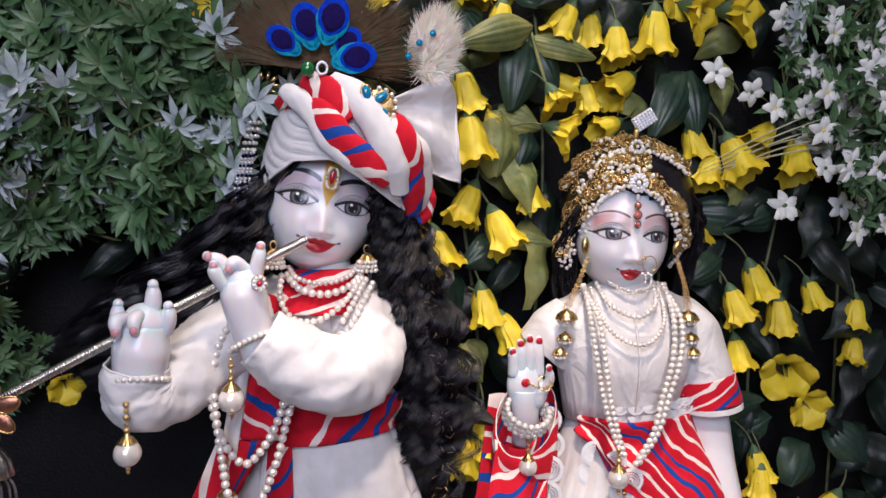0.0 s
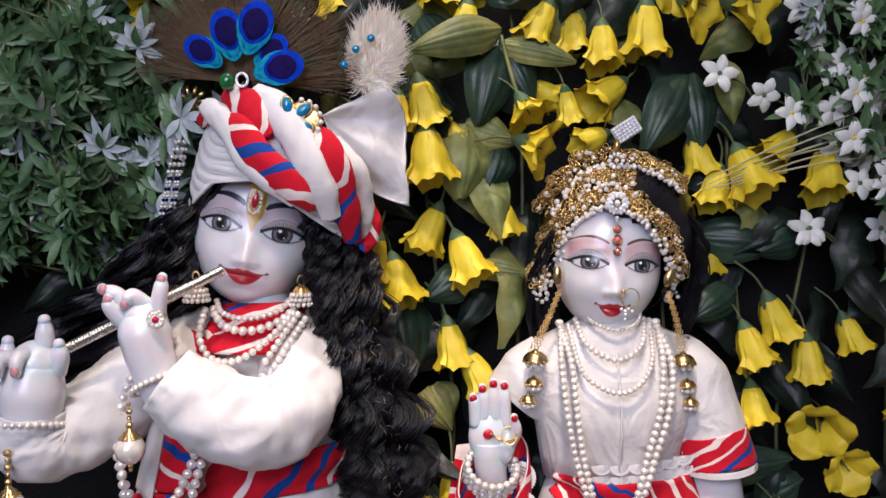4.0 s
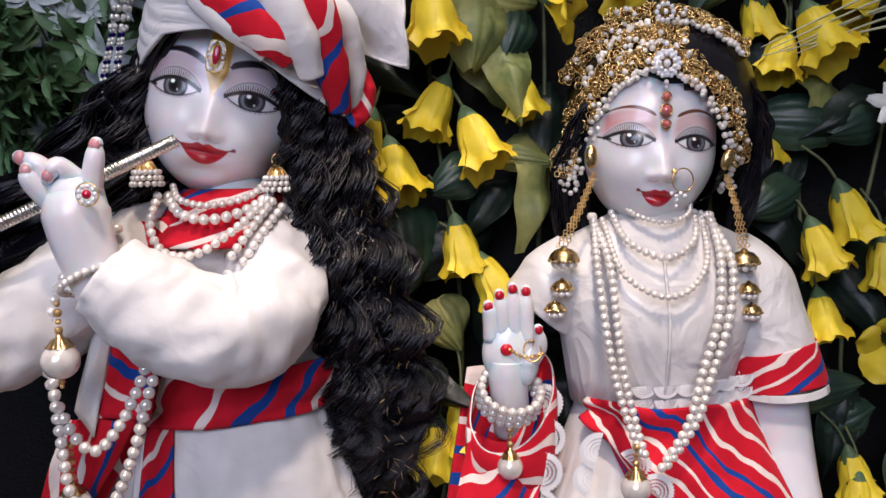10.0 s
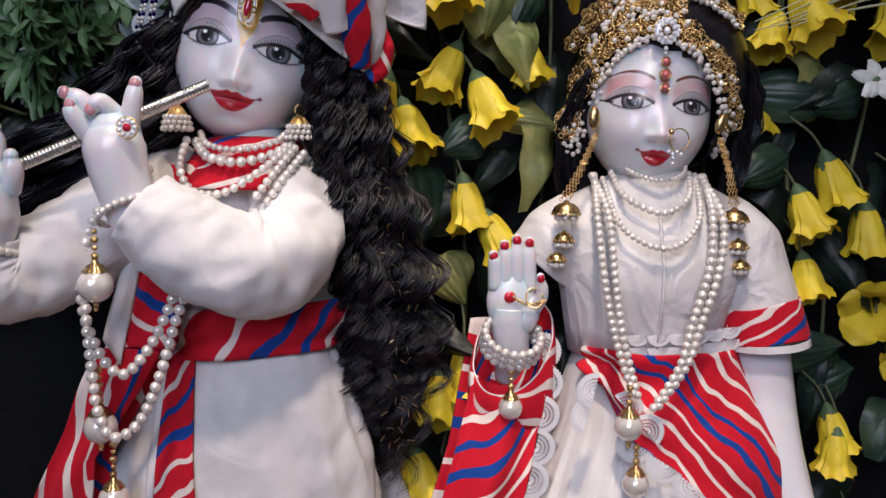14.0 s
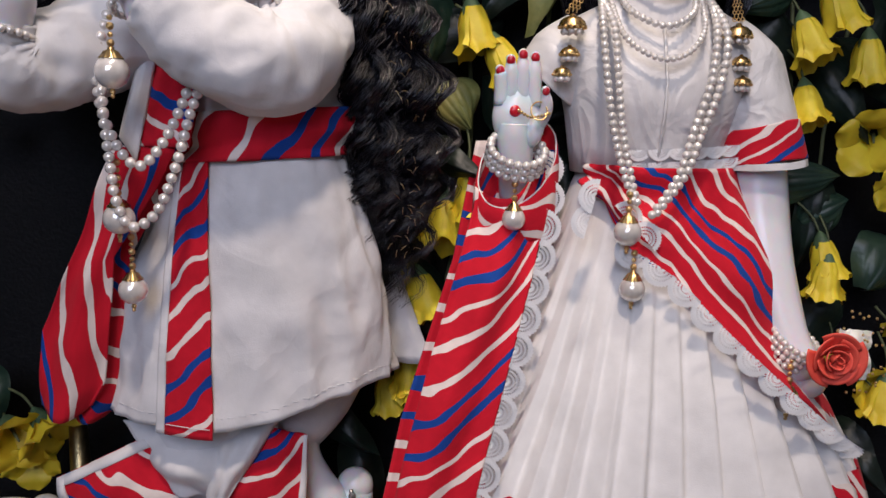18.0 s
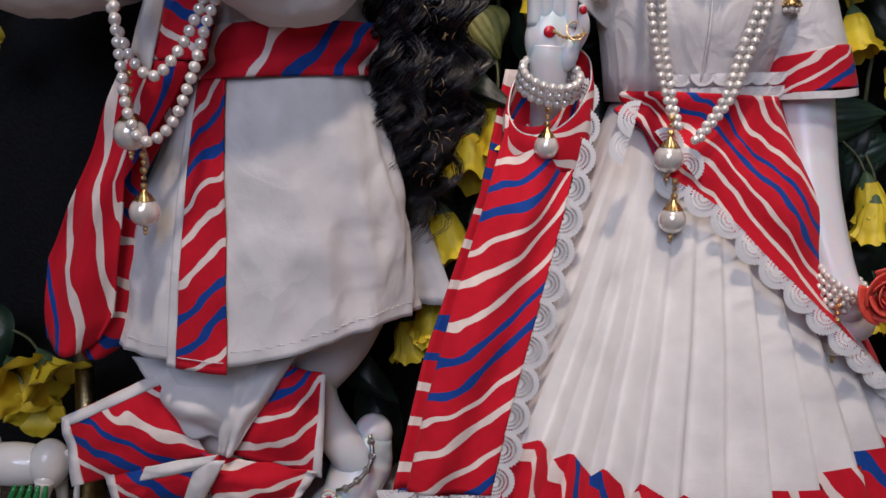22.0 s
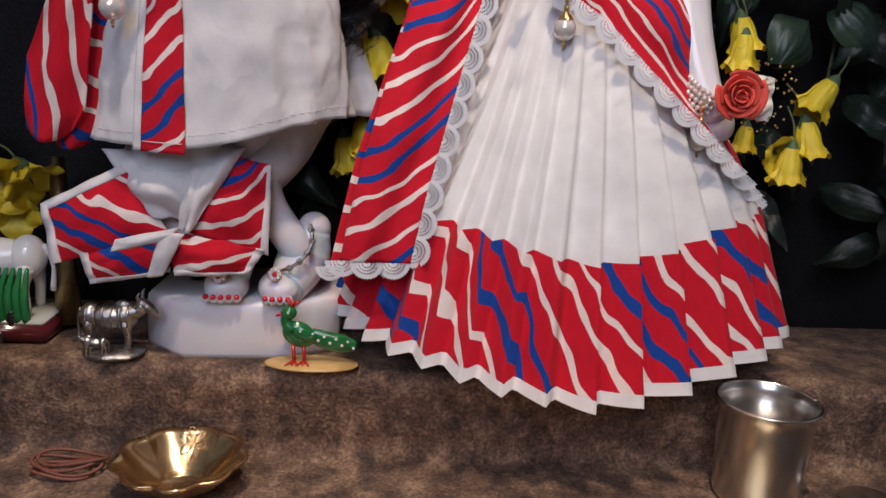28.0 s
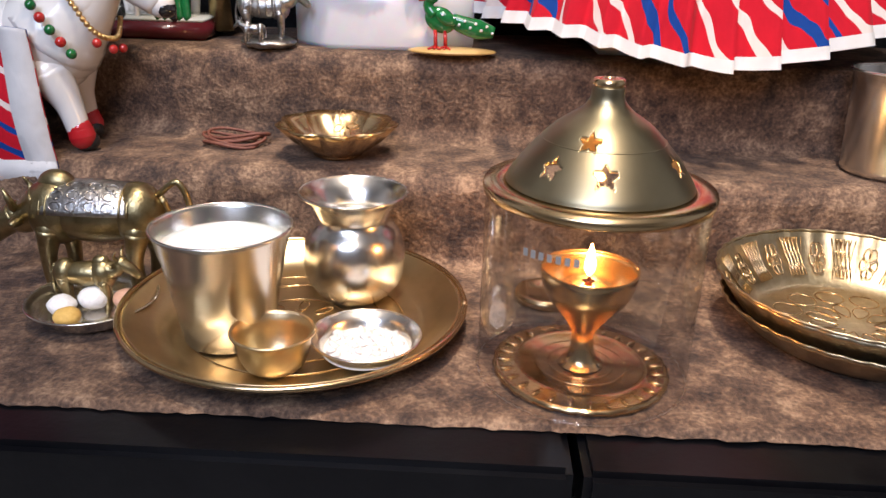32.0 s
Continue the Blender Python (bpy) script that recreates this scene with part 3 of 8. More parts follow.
        lay(inside * smoothstep(0.0059, 0.0054, r), (0.070, 0.080, 0.098))
        lay(inside * smoothstep(0.0054, 0.0048, r) * smoothstep(0.0035, 0.0041, r) * (0.55 + 0.45 * np.cos(np.arctan2(ev, ex) * 24)), (0.26, 0.25, 0.29))
        lay(inside * smoothstep(0.0038, 0.0034, r), (0.022, 0.022, 0.027))
        lay(inside * smoothstep(0.0024, 0.0020, r), (0.004, 0.004, 0.006))
        # glint dots painted in white on the iris
        lay(inside * smoothstep(0.0013, 0.0009, np.hypot(ex + 0.0016 * s, ev - 0.0020)), (0.9, 0.9, 0.9))
        lay(inside * smoothstep(0.0007, 0.0004, np.hypot(ex - 0.0016 * s, ev + 0.0020)) * 0.8, (0.8, 0.8, 0.8))
        # outline and wing
        lay(smoothstep(0.0014, 0.0008, np.abs(Vv - up)) * (np.abs(e) < 0.0142), (0.01, 0.01, 0.012))
        lay(smoothstep(0.0006, 0.0002, np.abs(Vv - lo)) * (np.abs(e) < 0.0130) * 0.9, (0.015, 0.012, 0.018))
        lay(smoothstep(0.0009, 0.0003, np.abs(Vv + 0.0004 - 0.20 * (e - 0.011))) * (e > 0.010) * (e < 0.0172), (0.01, 0.01, 0.012))
        low = smoothstep(0.2, 0.8, np.cos(e * 7500)) * (Vv < lo) * (Vv > lo - 0.0014) * (np.abs(e) < 0.0115)
        lay(low * 0.7, (0.03, 0.03, 0.04))
        # brow: full at the nose, tapering outwards
        th = brow_half * np.clip(smoothstep(-0.0142, -0.0122, e) * (1.05 - 0.72 * smoothstep(-0.009, 0.016, e)), 0, 1) + 0.0001
        lay(smoothstep(th, th * 0.6, np.abs(Vv - brow_v)) * (e > -0.0142) * (e < 0.0165), brow)
        # nostril line
        rn = np.hypot(X * s - 0.0050, (Vv + 0.0222) * 1.15)
        lay(smoothstep(0.0006, 0.0002, np.abs(rn - 0.0030)) * (Vv < -0.0236) * 0.45, (0.30, 0.14, 0.11))
    # lips: a bow above, a full curve below, corners drawn out and up
    w = np.clip(np.abs(X) / lip_half, 0, 1)
    mid = lip_mid + 0.0032 * w ** 2
    top = mid + (0.0030 + 0.0012 * np.exp(-((np.abs(X) - 0.0030) / 0.0022) ** 2)) * np.clip(1 - (w / 0.86) ** 1.7, 0, 1)
    bot = mid - 0.0064 * np.clip(1 - (w / 0.86) ** 2.2, 0, 1)
    lay(smoothstep(0.0004, -0.0002, Vv - top) * smoothstep(-0.0004, 0.0002, Vv - bot) * (w < 0.9), lips)
    lay(smoothstep(0.0007, 0.0002, np.abs(Vv - mid)) * (np.abs(X) < lip_half * 1.02) * (0.35 + 0.6 * smoothstep(0.6, 0.95, w)), (0.13, 0.0, 0.012))
    # highlight of the lower lip, put into its colour as a paler spot
    lay(smoothstep(0.0013, 0.0004, np.hypot(X * 0.45, Vv - bot - 0.0030)) * 0.25, (0.75, 0.35, 0.36))
    for q in (-1, 1):
        lay(smoothstep(0.0013, 0.0007, np.hypot((X - q * lip_half * 1.02) * 0.8, Vv - mid)) * 0.9, (0.16, 0.0, 0.015))
    if streak:
        wv = np.where(Vv > 0.014, 0.0064, 0.0006 + 0.0058 * smoothstep(-0.004, 0.014, Vv))
        lay(smoothstep(wv, wv - 0.0010, np.abs(X)) * (Vv > -0.003) * (Vv < 0.036) * 0.92, (0.75, 0.44, 0.02))
    P = np.stack([X, Y, Vv], -1).reshape(-1, 3) * size
    R = arr(Euler((0, 0, radians(yaw))).to_matrix()) @ arr(Euler((0, radians(tilt), 0)).to_matrix())
    P = P @ R.T + arr((0, 0.036 * size, 0)) + arr(at)
    F = [(j * nu + i, (j + 1) * nu + i, (j + 1) * nu + i + 1, j * nu + i + 1) for j in range(nv - 1) for i in range(nu - 1)]
    return (P, F), col.reshape(-1, 3)


NAIL_RED, NAIL_PINK = (0.55, 0.006, 0.02), (0.72, 0.27, 0.29)


class Idol:
    """Collects the pieces of one carved figure, to be joined into a single mesh."""

    def __init__(self):
        self.geos, self.paint = [], []

    def add(self, geo, colour=WHITE):
        self.geos.append(geo)
        c = arr(colour)
        self.paint.append(np.tile(c, (len(geo[0]), 1)) if c.ndim == 1 else c)

    def finger(self, pts, r, nail=None, side=(0, -1, 0)):
        p = spline(pts, 14)
        self.add(tube(p, [r * 1.12, r, r * 0.95, r * 0.85, r * 0.5], 10))
        self.add(ball(p[-1], r * 0.62, 10, 8))
        if nail is not None:
            d = p[-1] - p[-3]
            d /= np.linalg.norm(d)
            self.add(ball(p[-1] - d * r * 0.2 + arr(side) * r * 0.42, (r * 0.55, r * 0.30, r * 0.62), 10, 8), nail)

    def limb(self, pts, radii, n=18):
        p = spline(pts, 20)
        self.add(tube(p, radii, n))
        self.add(ball(p[0], radii[0] * 0.99, n, 10))
        self.add(ball(p[-1], radii[-1] * 0.99, n, 10))

    def build(self, name, label):
        return whole(name, join(*self.geos), MARBLE, label, "statue", "pair of dressed idols", paint=np.vstack(self.paint))


def flute_idol():
    k = Idol()
    k.add(*head_geo((-0.0125, 0.577, 1.2632), 12.5, 6, 1.02, (0.46, 0.006, 0.02), 0.0146, -0.0298, (0.012, 0.008, 0.02), 0.0023, (0.40, 0.22, 0.27), True))
    k.limb([(-0.012, 0.612, 1.225), (-0.008, 0.617, 1.17)], [0.019, 0.024])
    k.limb([(-0.008, 0.62, 1.18), (-0.010, 0.62, 1.09), (-0.012, 0.62, 0.95)], [0.036, 0.034, 0.042])
    # hand that holds the flute near the mouth, its back to the front
    k.limb([(-0.052, 0.541, 1.160), (-0.060, 0.536, 1.185), (-0.0635, 0.535, 1.203), (-0.0645, 0.537, 1.211)], [0.0130, 0.0140, 0.0155, 0.0135])
    k.finger([(-0.070, 0.535, 1.214), (-0.077, 0.531, 1.226), (-0.0855, 0.529, 1.2305)], 0.0052, NAIL_PINK)
    k.finger([(-0.073, 0.533, 1.208), (-0.080, 0.527, 1.219), (-0.081, 0.526, 1.225)], 0.0050, NAIL_PINK)
    k.finger([(-0.062, 0.535, 1.219), (-0.068, 0.529, 1.226), (-0.072, 0.527, 1.221)], 0.0050, NAIL_PINK)
    k.finger([(-0.056, 0.535, 1.216), (-0.053, 0.533, 1.228), (-0.0515, 0.533, 1.2365)], 0.0050, NAIL_PINK)
    # hand further along the flute, fingers up
    k.limb([(-0.131, 0.530, 1.135), (-0.130, 0.528, 1.152), (-0.128, 0.527, 1.170), (-0.126, 0.528, 1.186)], [0.0145, 0.0165, 0.0185, 0.0150])
    k.finger([(-0.139, 0.529, 1.178), (-0.142, 0.527, 1.190), (-0.1415, 0.527, 1.2005)], 0.0055)
    k.finger([(-0.122, 0.528, 1.190), (-0.120, 0.528, 1.202), (-0.1195, 0.527, 1.2125)], 0.0058)
    k.finger([(-0.114, 0.528, 1.182), (-0.110, 0.525, 1.190), (-0.1095, 0.523, 1.199)], 0.0055)
    k.finger([(-0.134, 0.524, 1.190), (-0.139, 0.513, 1.192), (-0.1385, 0.509, 1.184)], 0.0050, NAIL_PINK)
    k.finger([(-0.126, 0.524, 1.192), (-0.128, 0.513, 1.193), (-0.1275, 0.509, 1.185)], 0.0050, NAIL_PINK)
    # legs, crossed, and feet on the block
    k.limb([(-0.002, 0.62, 0.93), (0.012, 0.614, 0.882), (0.032, 0.613, 0.850), (0.040, 0.618, 0.838)], [0.020, 0.0125, 0.0135, 0.014])
    k.limb([(-0.030, 0.62, 0.94), (-0.025, 0.612, 0.885), (-0.012, 0.607, 0.845), (-0.014, 0.607, 0.822)], [0.030, 0.025, 0.016, 0.013])
    k.limb([(0.046, 0.624, 0.860), (0.040, 0.622, 0.842), (0.034, 0.613, 0.828), (0.028, 0.602, 0.818)], [0.0130, 0.0205, 0.0185, 0.0150])
    k.add(ball((0.040, 0.622, 0.838), (0.0185, 0.017, 0.0260), 24, 16, (0, 18, 0)))
    for cx, n, dx in ((-0.016, 5, 0.0055), (0.024, 4, 0.0055)):
        k.add(ball((cx, 0.600, 0.819), (0.0165, 0.019, 0.0135), 18, 12))
        for i in range(n):
            x = cx + (i - (n - 1) / 2) * dx
            k.add(ball((x, 0.583 + 0.0012 * abs(i - 1.5), 0.8135), (0.0032, 0.0065, 0.0036), 10, 8))
            k.add(ball((x, 0.5785 + 0.0012 * abs(i - 1.5), 0.8155), (0.0022, 0.0028, 0.0022), 8, 6), NAIL_RED)
    # the block the figure stands on, its corners cut
    plan = [(-0.079, 0.612), (-0.046, 0.586), (0.030, 0.590), (0.067, 0.612), (0.066, 0.690), (-0.078, 0.690)]
    rings = []
    for z, s in ((STEP2, 0.985), (STEP2 + 0.004, 1.0), (STEP2 + 0.034, 1.0), (STEP2 + 0.041, 0.985), (STEP2 + 0.044, 0.95)):
        rings.append([(-0.006 + (x + 0.006) * s, 0.64 + (y - 0.64) * s, z) for x, y in plan])
    k.add(ringed(rings))
    k.build("flute_idol", "white marble idol with painted face holding a flute")


def blessing_idol():
    r = Idol()
    r.add(*head_geo((0.2328, 0.5975, 1.2360), 4.5, 0, 0.92, (0.46, 0.006, 0.02), 0.0122, -0.0332, (0.15, 0.055, 0.03), 0.0013, (0.50, 0.17, 0.17), False))
    r.limb([(0.234, 0.630, 1.20), (0.236, 0.634, 1.155)], [0.0175, 0.022])
    r.limb([(0.236, 0.635, 1.165), (0.236, 0.635, 1.09), (0.238, 0.64, 0.98), (0.24, 0.64, STEP2 + 0.045)], [0.034, 0.034, 0.04, 0.04])
    r.add(box((0.24, 0.645, STEP2 + 0.022), (0.15, 0.09, 0.044), bevel=0.004))
    # raised open palm
    r.add(tube(spline([(0.150, 0.622, 1.066), (0.1475, 0.611, 1.090), (0.1465, 0.608, 1.104), (0.1465, 0.608, 1.112)], 26), [0.0112, 0.0110, 0.0118, 0.0120], 20, 0.8))
    r.add(ball((0.1467, 0.6085, 1.1165), (0.0152, 0.0085, 0.0195), 28, 20))
    r.add(ball((0.1570, 0.6055, 1.1085), (0.0068, 0.0068, 0.0115), 18, 14, (0, 14, 0)))
    for i, (x0, x1, z1) in enumerate(((0.1375, 0.1350, 1.1450), (0.1435, 0.1415, 1.1515), (0.1502, 0.1490, 1.1550), (0.1568, 0.1565, 1.1535))):
        r.finger([(x0, 0.608, 1.124), ((x0 + x1) / 2, 0.606, 1.140), (x1, 0.605, z1)], 0.0049, NAIL_RED)
    r.finger([(0.158, 0.606, 1.108), (0.164, 0.600, 1.121), (0.1625, 0.596, 1.133)], 0.0042, NAIL_RED)
    r.add(ball((0.1450, 0.6000, 1.1200), (0.0036, 0.0014, 0.0036), 14, 8), NAIL_RED)
    # hanging arm
    r.limb([(0.292, 0.632, 1.150), (0.306, 0.626, 1.085), (0.312, 0.610, 1.03), (0.322, 0.592, 0.985), (0.330, 0.584, 0.968)], [0.020, 0.0205, 0.0175, 0.0135, 0.012])
    r.add(ball((0.336, 0.584, 0.958), (0.011, 0.009, 0.013), 16, 12, (0, -25, 0)))
    r.build("blessing_idol", "white marble idol with painted face, one palm raised in blessing")


flute_idol()
blessing_idol()

# ---- garments of the flute idol ----
TUNIC = arr([(1.205, -0.045, 0.034, 0.598, 0.648), (1.192, -0.066, 0.054, 0.588, 0.655), (1.17, -0.070, 0.060, 0.578, 0.660), (1.12, -0.062, 0.047, 0.568, 0.660),
             (1.095, -0.060, 0.041, 0.571, 0.656), (1.06, -0.076, 0.053, 0.566, 0.664), (1.02, -0.091, 0.062, 0.564, 0.670), (0.97, -0.105, 0.068, 0.562, 0.673),
             (0.915, -0.116, 0.072, 0.561, 0.676)])


def tunic_row(z):
    return [np.interp(-z, -TUNIC[:, 0], TUNIC[:, i]) for i in range(1, 5)]


def tunic_at(a, z, off=0.0):
    x0, x1, y0, y1 = tunic_row(z)
    f = (0.0040 * noise.noise(Vector((cos(a) * 2.6, sin(a) * 2.6, z * 9))) + 0.0022 * (1 - 2 * abs(noise.noise(Vector((cos(a) * 3.1 + 4, sin(a) * 3.1, z * 14)))))) * smoothstep(1.1, 1.03, z) + 0.0014 * noise.noise(Vector((cos(a) * 6, sin(a) * 6, z * 45 + 9)))
    r = 1 + f / 0.05 + off / 0.05
    return ((x0 + x1) / 2 + (x1 - x0) / 2 * r * cos(a), (y0 + y1) / 2 + (y1 - y0) / 2 * r * sin(a), z)


def tunic_front(x, z, off=0.0):
    x0, x1, y0, y1 = tunic_row(z)
    c = np.clip((x - (x0 + x1) / 2) / ((x1 - x0) / 2), -0.97, 0.97)
    p = tunic_at(-math.acos(c), z)
    return p[1] - off


def sheet_uv(fn, nu, nv, w, h, flip=1):
    geo = grid(fn, nu, nv)
    uv = [(flip * i / nu * w, j / nv * h) for j in range(nv + 1) for i in range(nu + 1)]
    return geo, uv


def patch(p00, p10, p11, p01, bulge=0.006, fold=0.003, seed=0, nu=26, nv=20):
    """A soft cloth quad between four corners, bulging to the front. Returns a function of u, v."""
    p00, p10, p11, p01 = map(arr, (p00, p10, p11, p01))

    def fn(u, v):
        p = (p00 * (1 - u) + p10 * u) * (1 - v) + (p01 * (1 - u) + p11 * u) * v
        d = bulge * sin(pi * u) * sin(pi * v) + fold * noise.noise(Vector((u * 3 + seed, v * 3, seed)))
        return (p[0], p[1] - d, p[2] + 0.4 * fold * noise.noise(Vector((u * 4, v * 4, seed + 7))))
    return fn


def rim(fn, side, wide, n=40, lift=0.0012, inward=1):
    """A narrow band along one side of a sheet function, as a thick strip."""
    def g(u, v):
        if side in "lr":
            e = v * wide
            q = fn(e if side == "l" else 1 - e, u)
        else:
            e = v * wide
            q = fn(u, e if side == "b" else 1 - e)
        return (q[0], q[1] - lift, q[2])
    return grid(g, n, 2)


def tunic_things():
    t = thing("tunic", (-0.012, 0.61, 0.92), "white cotton tunic with a striped front band, tied at the waist", "garment")

    def body(u, v):
        a = -pi / 2 + 2 * pi * (u - 0.5)
        low = 0.925 + 0.022 * smoothstep(-0.2, 1.0, cos(a))
        z = 1.205 + (low - 1.205) * v
        return tunic_at(a, z)
    part("body", grid(body, 150, 90), COTTON, t, solid=0.0012)

    for k in range(46):
        a = radians(-178 + 3.9 * k)
        low = 0.925 + 0.022 * smoothstep(-0.2, 1.0, cos(a))
        part("stitch", tube([arr(tunic_at(a, low + 0.0085, 0.0007)), arr(tunic_at(a + 0.045, low + 0.0085, 0.0007))], 0.0002, 4), COTTON, t)

    # a slit at the side, with the back of the tunic showing past it
    back = patch((0.06, 0.64, 1.031), (0.064, 0.648, 1.032), (0.099, 0.628, 0.947), (0.071, 0.634, 0.947), 0.004, 0.002, 3)
    part("back_flap", grid(back, 14, 14), COTTON, t, solid=0.0012)

    def strip(x_top0, x_top1, x_bot0, x_bot1, z1, off):
        def g(u, v):
            z = 1.092 + (z1 - 1.092) * v
            x = (x_top0 + (x_top1 - x_top0) * u) * (1 - v) + (x_bot0 + (x_bot1 - x_bot0) * u) * v
            return (x, tunic_front(x, max(z, 0.92), off), z)
        return g
    g = strip(-0.0535, -0.036, -0.064, -0.0325, 0.9215, 0.0032)
    geo, uv = sheet_uv(g, 12, 60, 0.032, 0.17, 1)
    uv = [(a, -b) for a, b in uv]
    uv = [(-a, b) for a, b in uv]
    part("front_band", geo, STRIPE, t, "red band with white and blue slanting stripes", uv=uv, solid=0.001)
    part("band_edge", grid(strip(-0.0575, -0.0535, -0.0695, -0.064, 0.922, 0.0038), 4, 60), COTTON, t, solid=0.0012)
    part("stitching", tube([(x, tunic_front(x, 0.926, 0.0045), 0.9285) for x in np.linspace(-0.0625, -0.034, 12)], 0.0003, 5), COTTON, t)

    # sleeves
    def sleeve(name, pts, radii, seed, flat=1.0):
        p = spline(pts, 60)
        V, F = tube(p, radii, 48, flat, cap=False)
        ring = 48
        for k in range(len(p)):
            for i in range(ring):
                ca, sa = cos(2 * pi * i / ring), sin(2 * pi * i / ring)
                w = noise.noise(Vector((k * 0.13, ca * 1.2 + seed, sa * 1.2)))
                w2 = 1 - 2 * abs(noise.noise(Vector((k * 0.22 + ca * 0.8, ca * 1.5 + seed * 3, sa * 1.5))))
                w3 = 1 - 2 * abs(noise.noise(Vector((k * 0.42 - ca * 1.2, ca * 2.2 + seed * 5, sa * 2.2))))
                j = k * ring + i
                V[j] = p[k] + (V[j] - p[k]) * (0.93 + 0.10 * w + 0.085 * w2 + 0.03 * w3)
        sl = part("sleeve", (V, F), COTTON, t, solid=0.0014)
        R = np.interp(np.linspace(0, 1, len(p)), np.linspace(0, 1, len(radii)), radii)
        return sl

    sleeve("sleeve", [(0.002, 0.620, 1.192), (0.016, 0.596, 1.174), (0.018, 0.568, 1.150), (0.000, 0.552, 1.142), (-0.030, 0.543, 1.155), (-0.054, 0.541, 1.173)], [0.026, 0.027, 0.0265, 0.0290, 0.0265, 0.0215], 2)
    sleeve("sleeve", [(-0.045, 0.618, 1.180), (-0.075, 0.596, 1.168), (-0.105, 0.566, 1.147), (-0.127, 0.540, 1.136), (-0.133, 0.531, 1.147), (-0.131, 0.529, 1.160)], [0.030, 0.030, 0.027, 0.0245, 0.0215, 0.0195], 5)

    # striped stole on the chest, sash and hanging end
    s = thing("waist_sash", (-0.01, 0.6, 1.1), "red striped cotton sash and stole tied round the tunic", "sash")

    def sash(u, v):
        a = -pi / 2 + 2 * pi * (u - 0.5)
        z = 1.088 + 0.029 * v + 0.006 * cos(a) * 0.6 - 0.004 * (sin(a) < 0) * sin(pi * v) * 0
        q = tunic_at(a, z, 0.0045 + 0.0018 * noise.noise(Vector((u * 5, v * 4, 2))) + 0.0015 * sin(v * 9 + 3 * sin(a * 2)))
        return (q[0], q[1], q[2])
    geo, uv = sheet_uv(sash, 120, 14, 0.34, 0.03, -1)
    uv = [(a * 1.1, b * 0.45) for a, b in uv]
    part("waistband", geo, STRIPE, s, uv=uv, solid=0.0012)
    stole = patch((-0.074, 0.566, 1.095), (-0.043, 0.560, 1.095), (-0.030, 0.583, 1.200), (-0.056, 0.588, 1.196), 0.004, 0.003, 11)
    geo, uv = sheet_uv(stole, 16, 30, 0.03, 0.11)
    part("stole", geo, STRIPE, s, uv=uv, solid=0.0012)
    lapel = patch((-0.083, 0.562, 1.10), (-0.074, 0.563, 1.085), (-0.057, 0.586, 1.195), (-0.066, 0.588, 1.19), 0.004, 0.003, 14)
    part("lapel", grid(lapel, 8, 24), COTTON, s, solid=0.0014)

    def yoke(u, v):
        a = -pi / 2 + 1.7 * pi * (u - 0.5)
        r = 0.021 + 0.020 * v
        return (-0.010 + 1.25 * r * cos(a), 0.613 + 1.0 * r * sin(a) - 0.004 * v, 1.213 - 0.030 * v ** 1.2)
    geo, uv = sheet_uv(yoke, 50, 12, 0.16, 0.05)
    part("collar", geo, STRIPE, s, uv=uv, solid=0.0012)

    def tail(u, v):
        z = 1.094 - 0.163 * v
        xl = np.interp(v, [0, 0.3, 0.7, 1], [-0.088, -0.110, -0.142, -0.147])
        xr = np.interp(v, [0, 0.15, 0.4, 0.9, 1], [-0.052, -0.066, -0.093, -0.106, -0.116])
        x = xl + (xr - xl) * u
        f = 0.006 * sin(u * 7 + v * 1.5) * v + 0.006 * noise.noise(Vector((u * 2, v * 4, 6)))
        return (x, 0.566 + 0.012 * v + f, z - 0.008 * sin(pi * u) * v)
    geo, uv = sheet_uv(tail, 30, 50, 0.055, 0.17, 1)
    uv = [(a * 1.25, -b * 0.35) for a, b in uv]
    part("hanging_end", geo, STRIPE, s, uv=uv, solid=0.0012)
    def tail2(u, v):
        q = tail(u, v)
        return (q[0] + 0.010 * v, q[1] + 0.014, q[2] - 0.006 * v)
    geo, uv = sheet_uv(tail2, 24, 40, 0.055, 0.17, -1)
    part("hanging_end", geo, STRIPE, s, uv=uv, solid=0.0012)

    # loose trousers and the big bow below the tunic
    d = thing("trousers", (-0.03, 0.61, 0.83), "white cotton trousers gathered with a red striped bow", "garment")
    part("leg", tube(spline([(-0.032, 0.622, 0.945), (-0.050, 0.620, 0.90), (-0.052, 0.618, 0.868), (-0.035, 0.612, 0.850)], 24), [0.045, 0.045, 0.034, 0.018], 28), COTTON, d)
    part("leg", tube(spline([(0.012, 0.636, 0.950), (0.008, 0.630, 0.922), (-0.004, 0.620, 0.892), (-0.010, 0.614, 0.874)], 24), [0.046, 0.034, 0.020, 0.012], 28), COTTON, d)
    fn = patch((-0.100, 0.592, 0.918), (0.000, 0.588, 0.918), (-0.022, 0.581, 0.867), (-0.066, 0.581, 0.874), 0.016, 0.006, 21)
    part("drape", grid(fn, 30, 26), COTTON, d, solid=0.0014)
    fn = patch((-0.040, 0.586, 0.925), (0.002, 0.584, 0.925), (-0.035, 0.570, 0.865), (-0.042, 0.570, 0.866), 0.008, 0.006, 27)
    part("drape", grid(fn, 24, 24), COTTON, d, solid=0.0014)
    bow = thing("bow", (-0.03, 0.585, 0.83), "red striped cotton bow with white edges tied below the tunic", "bow")
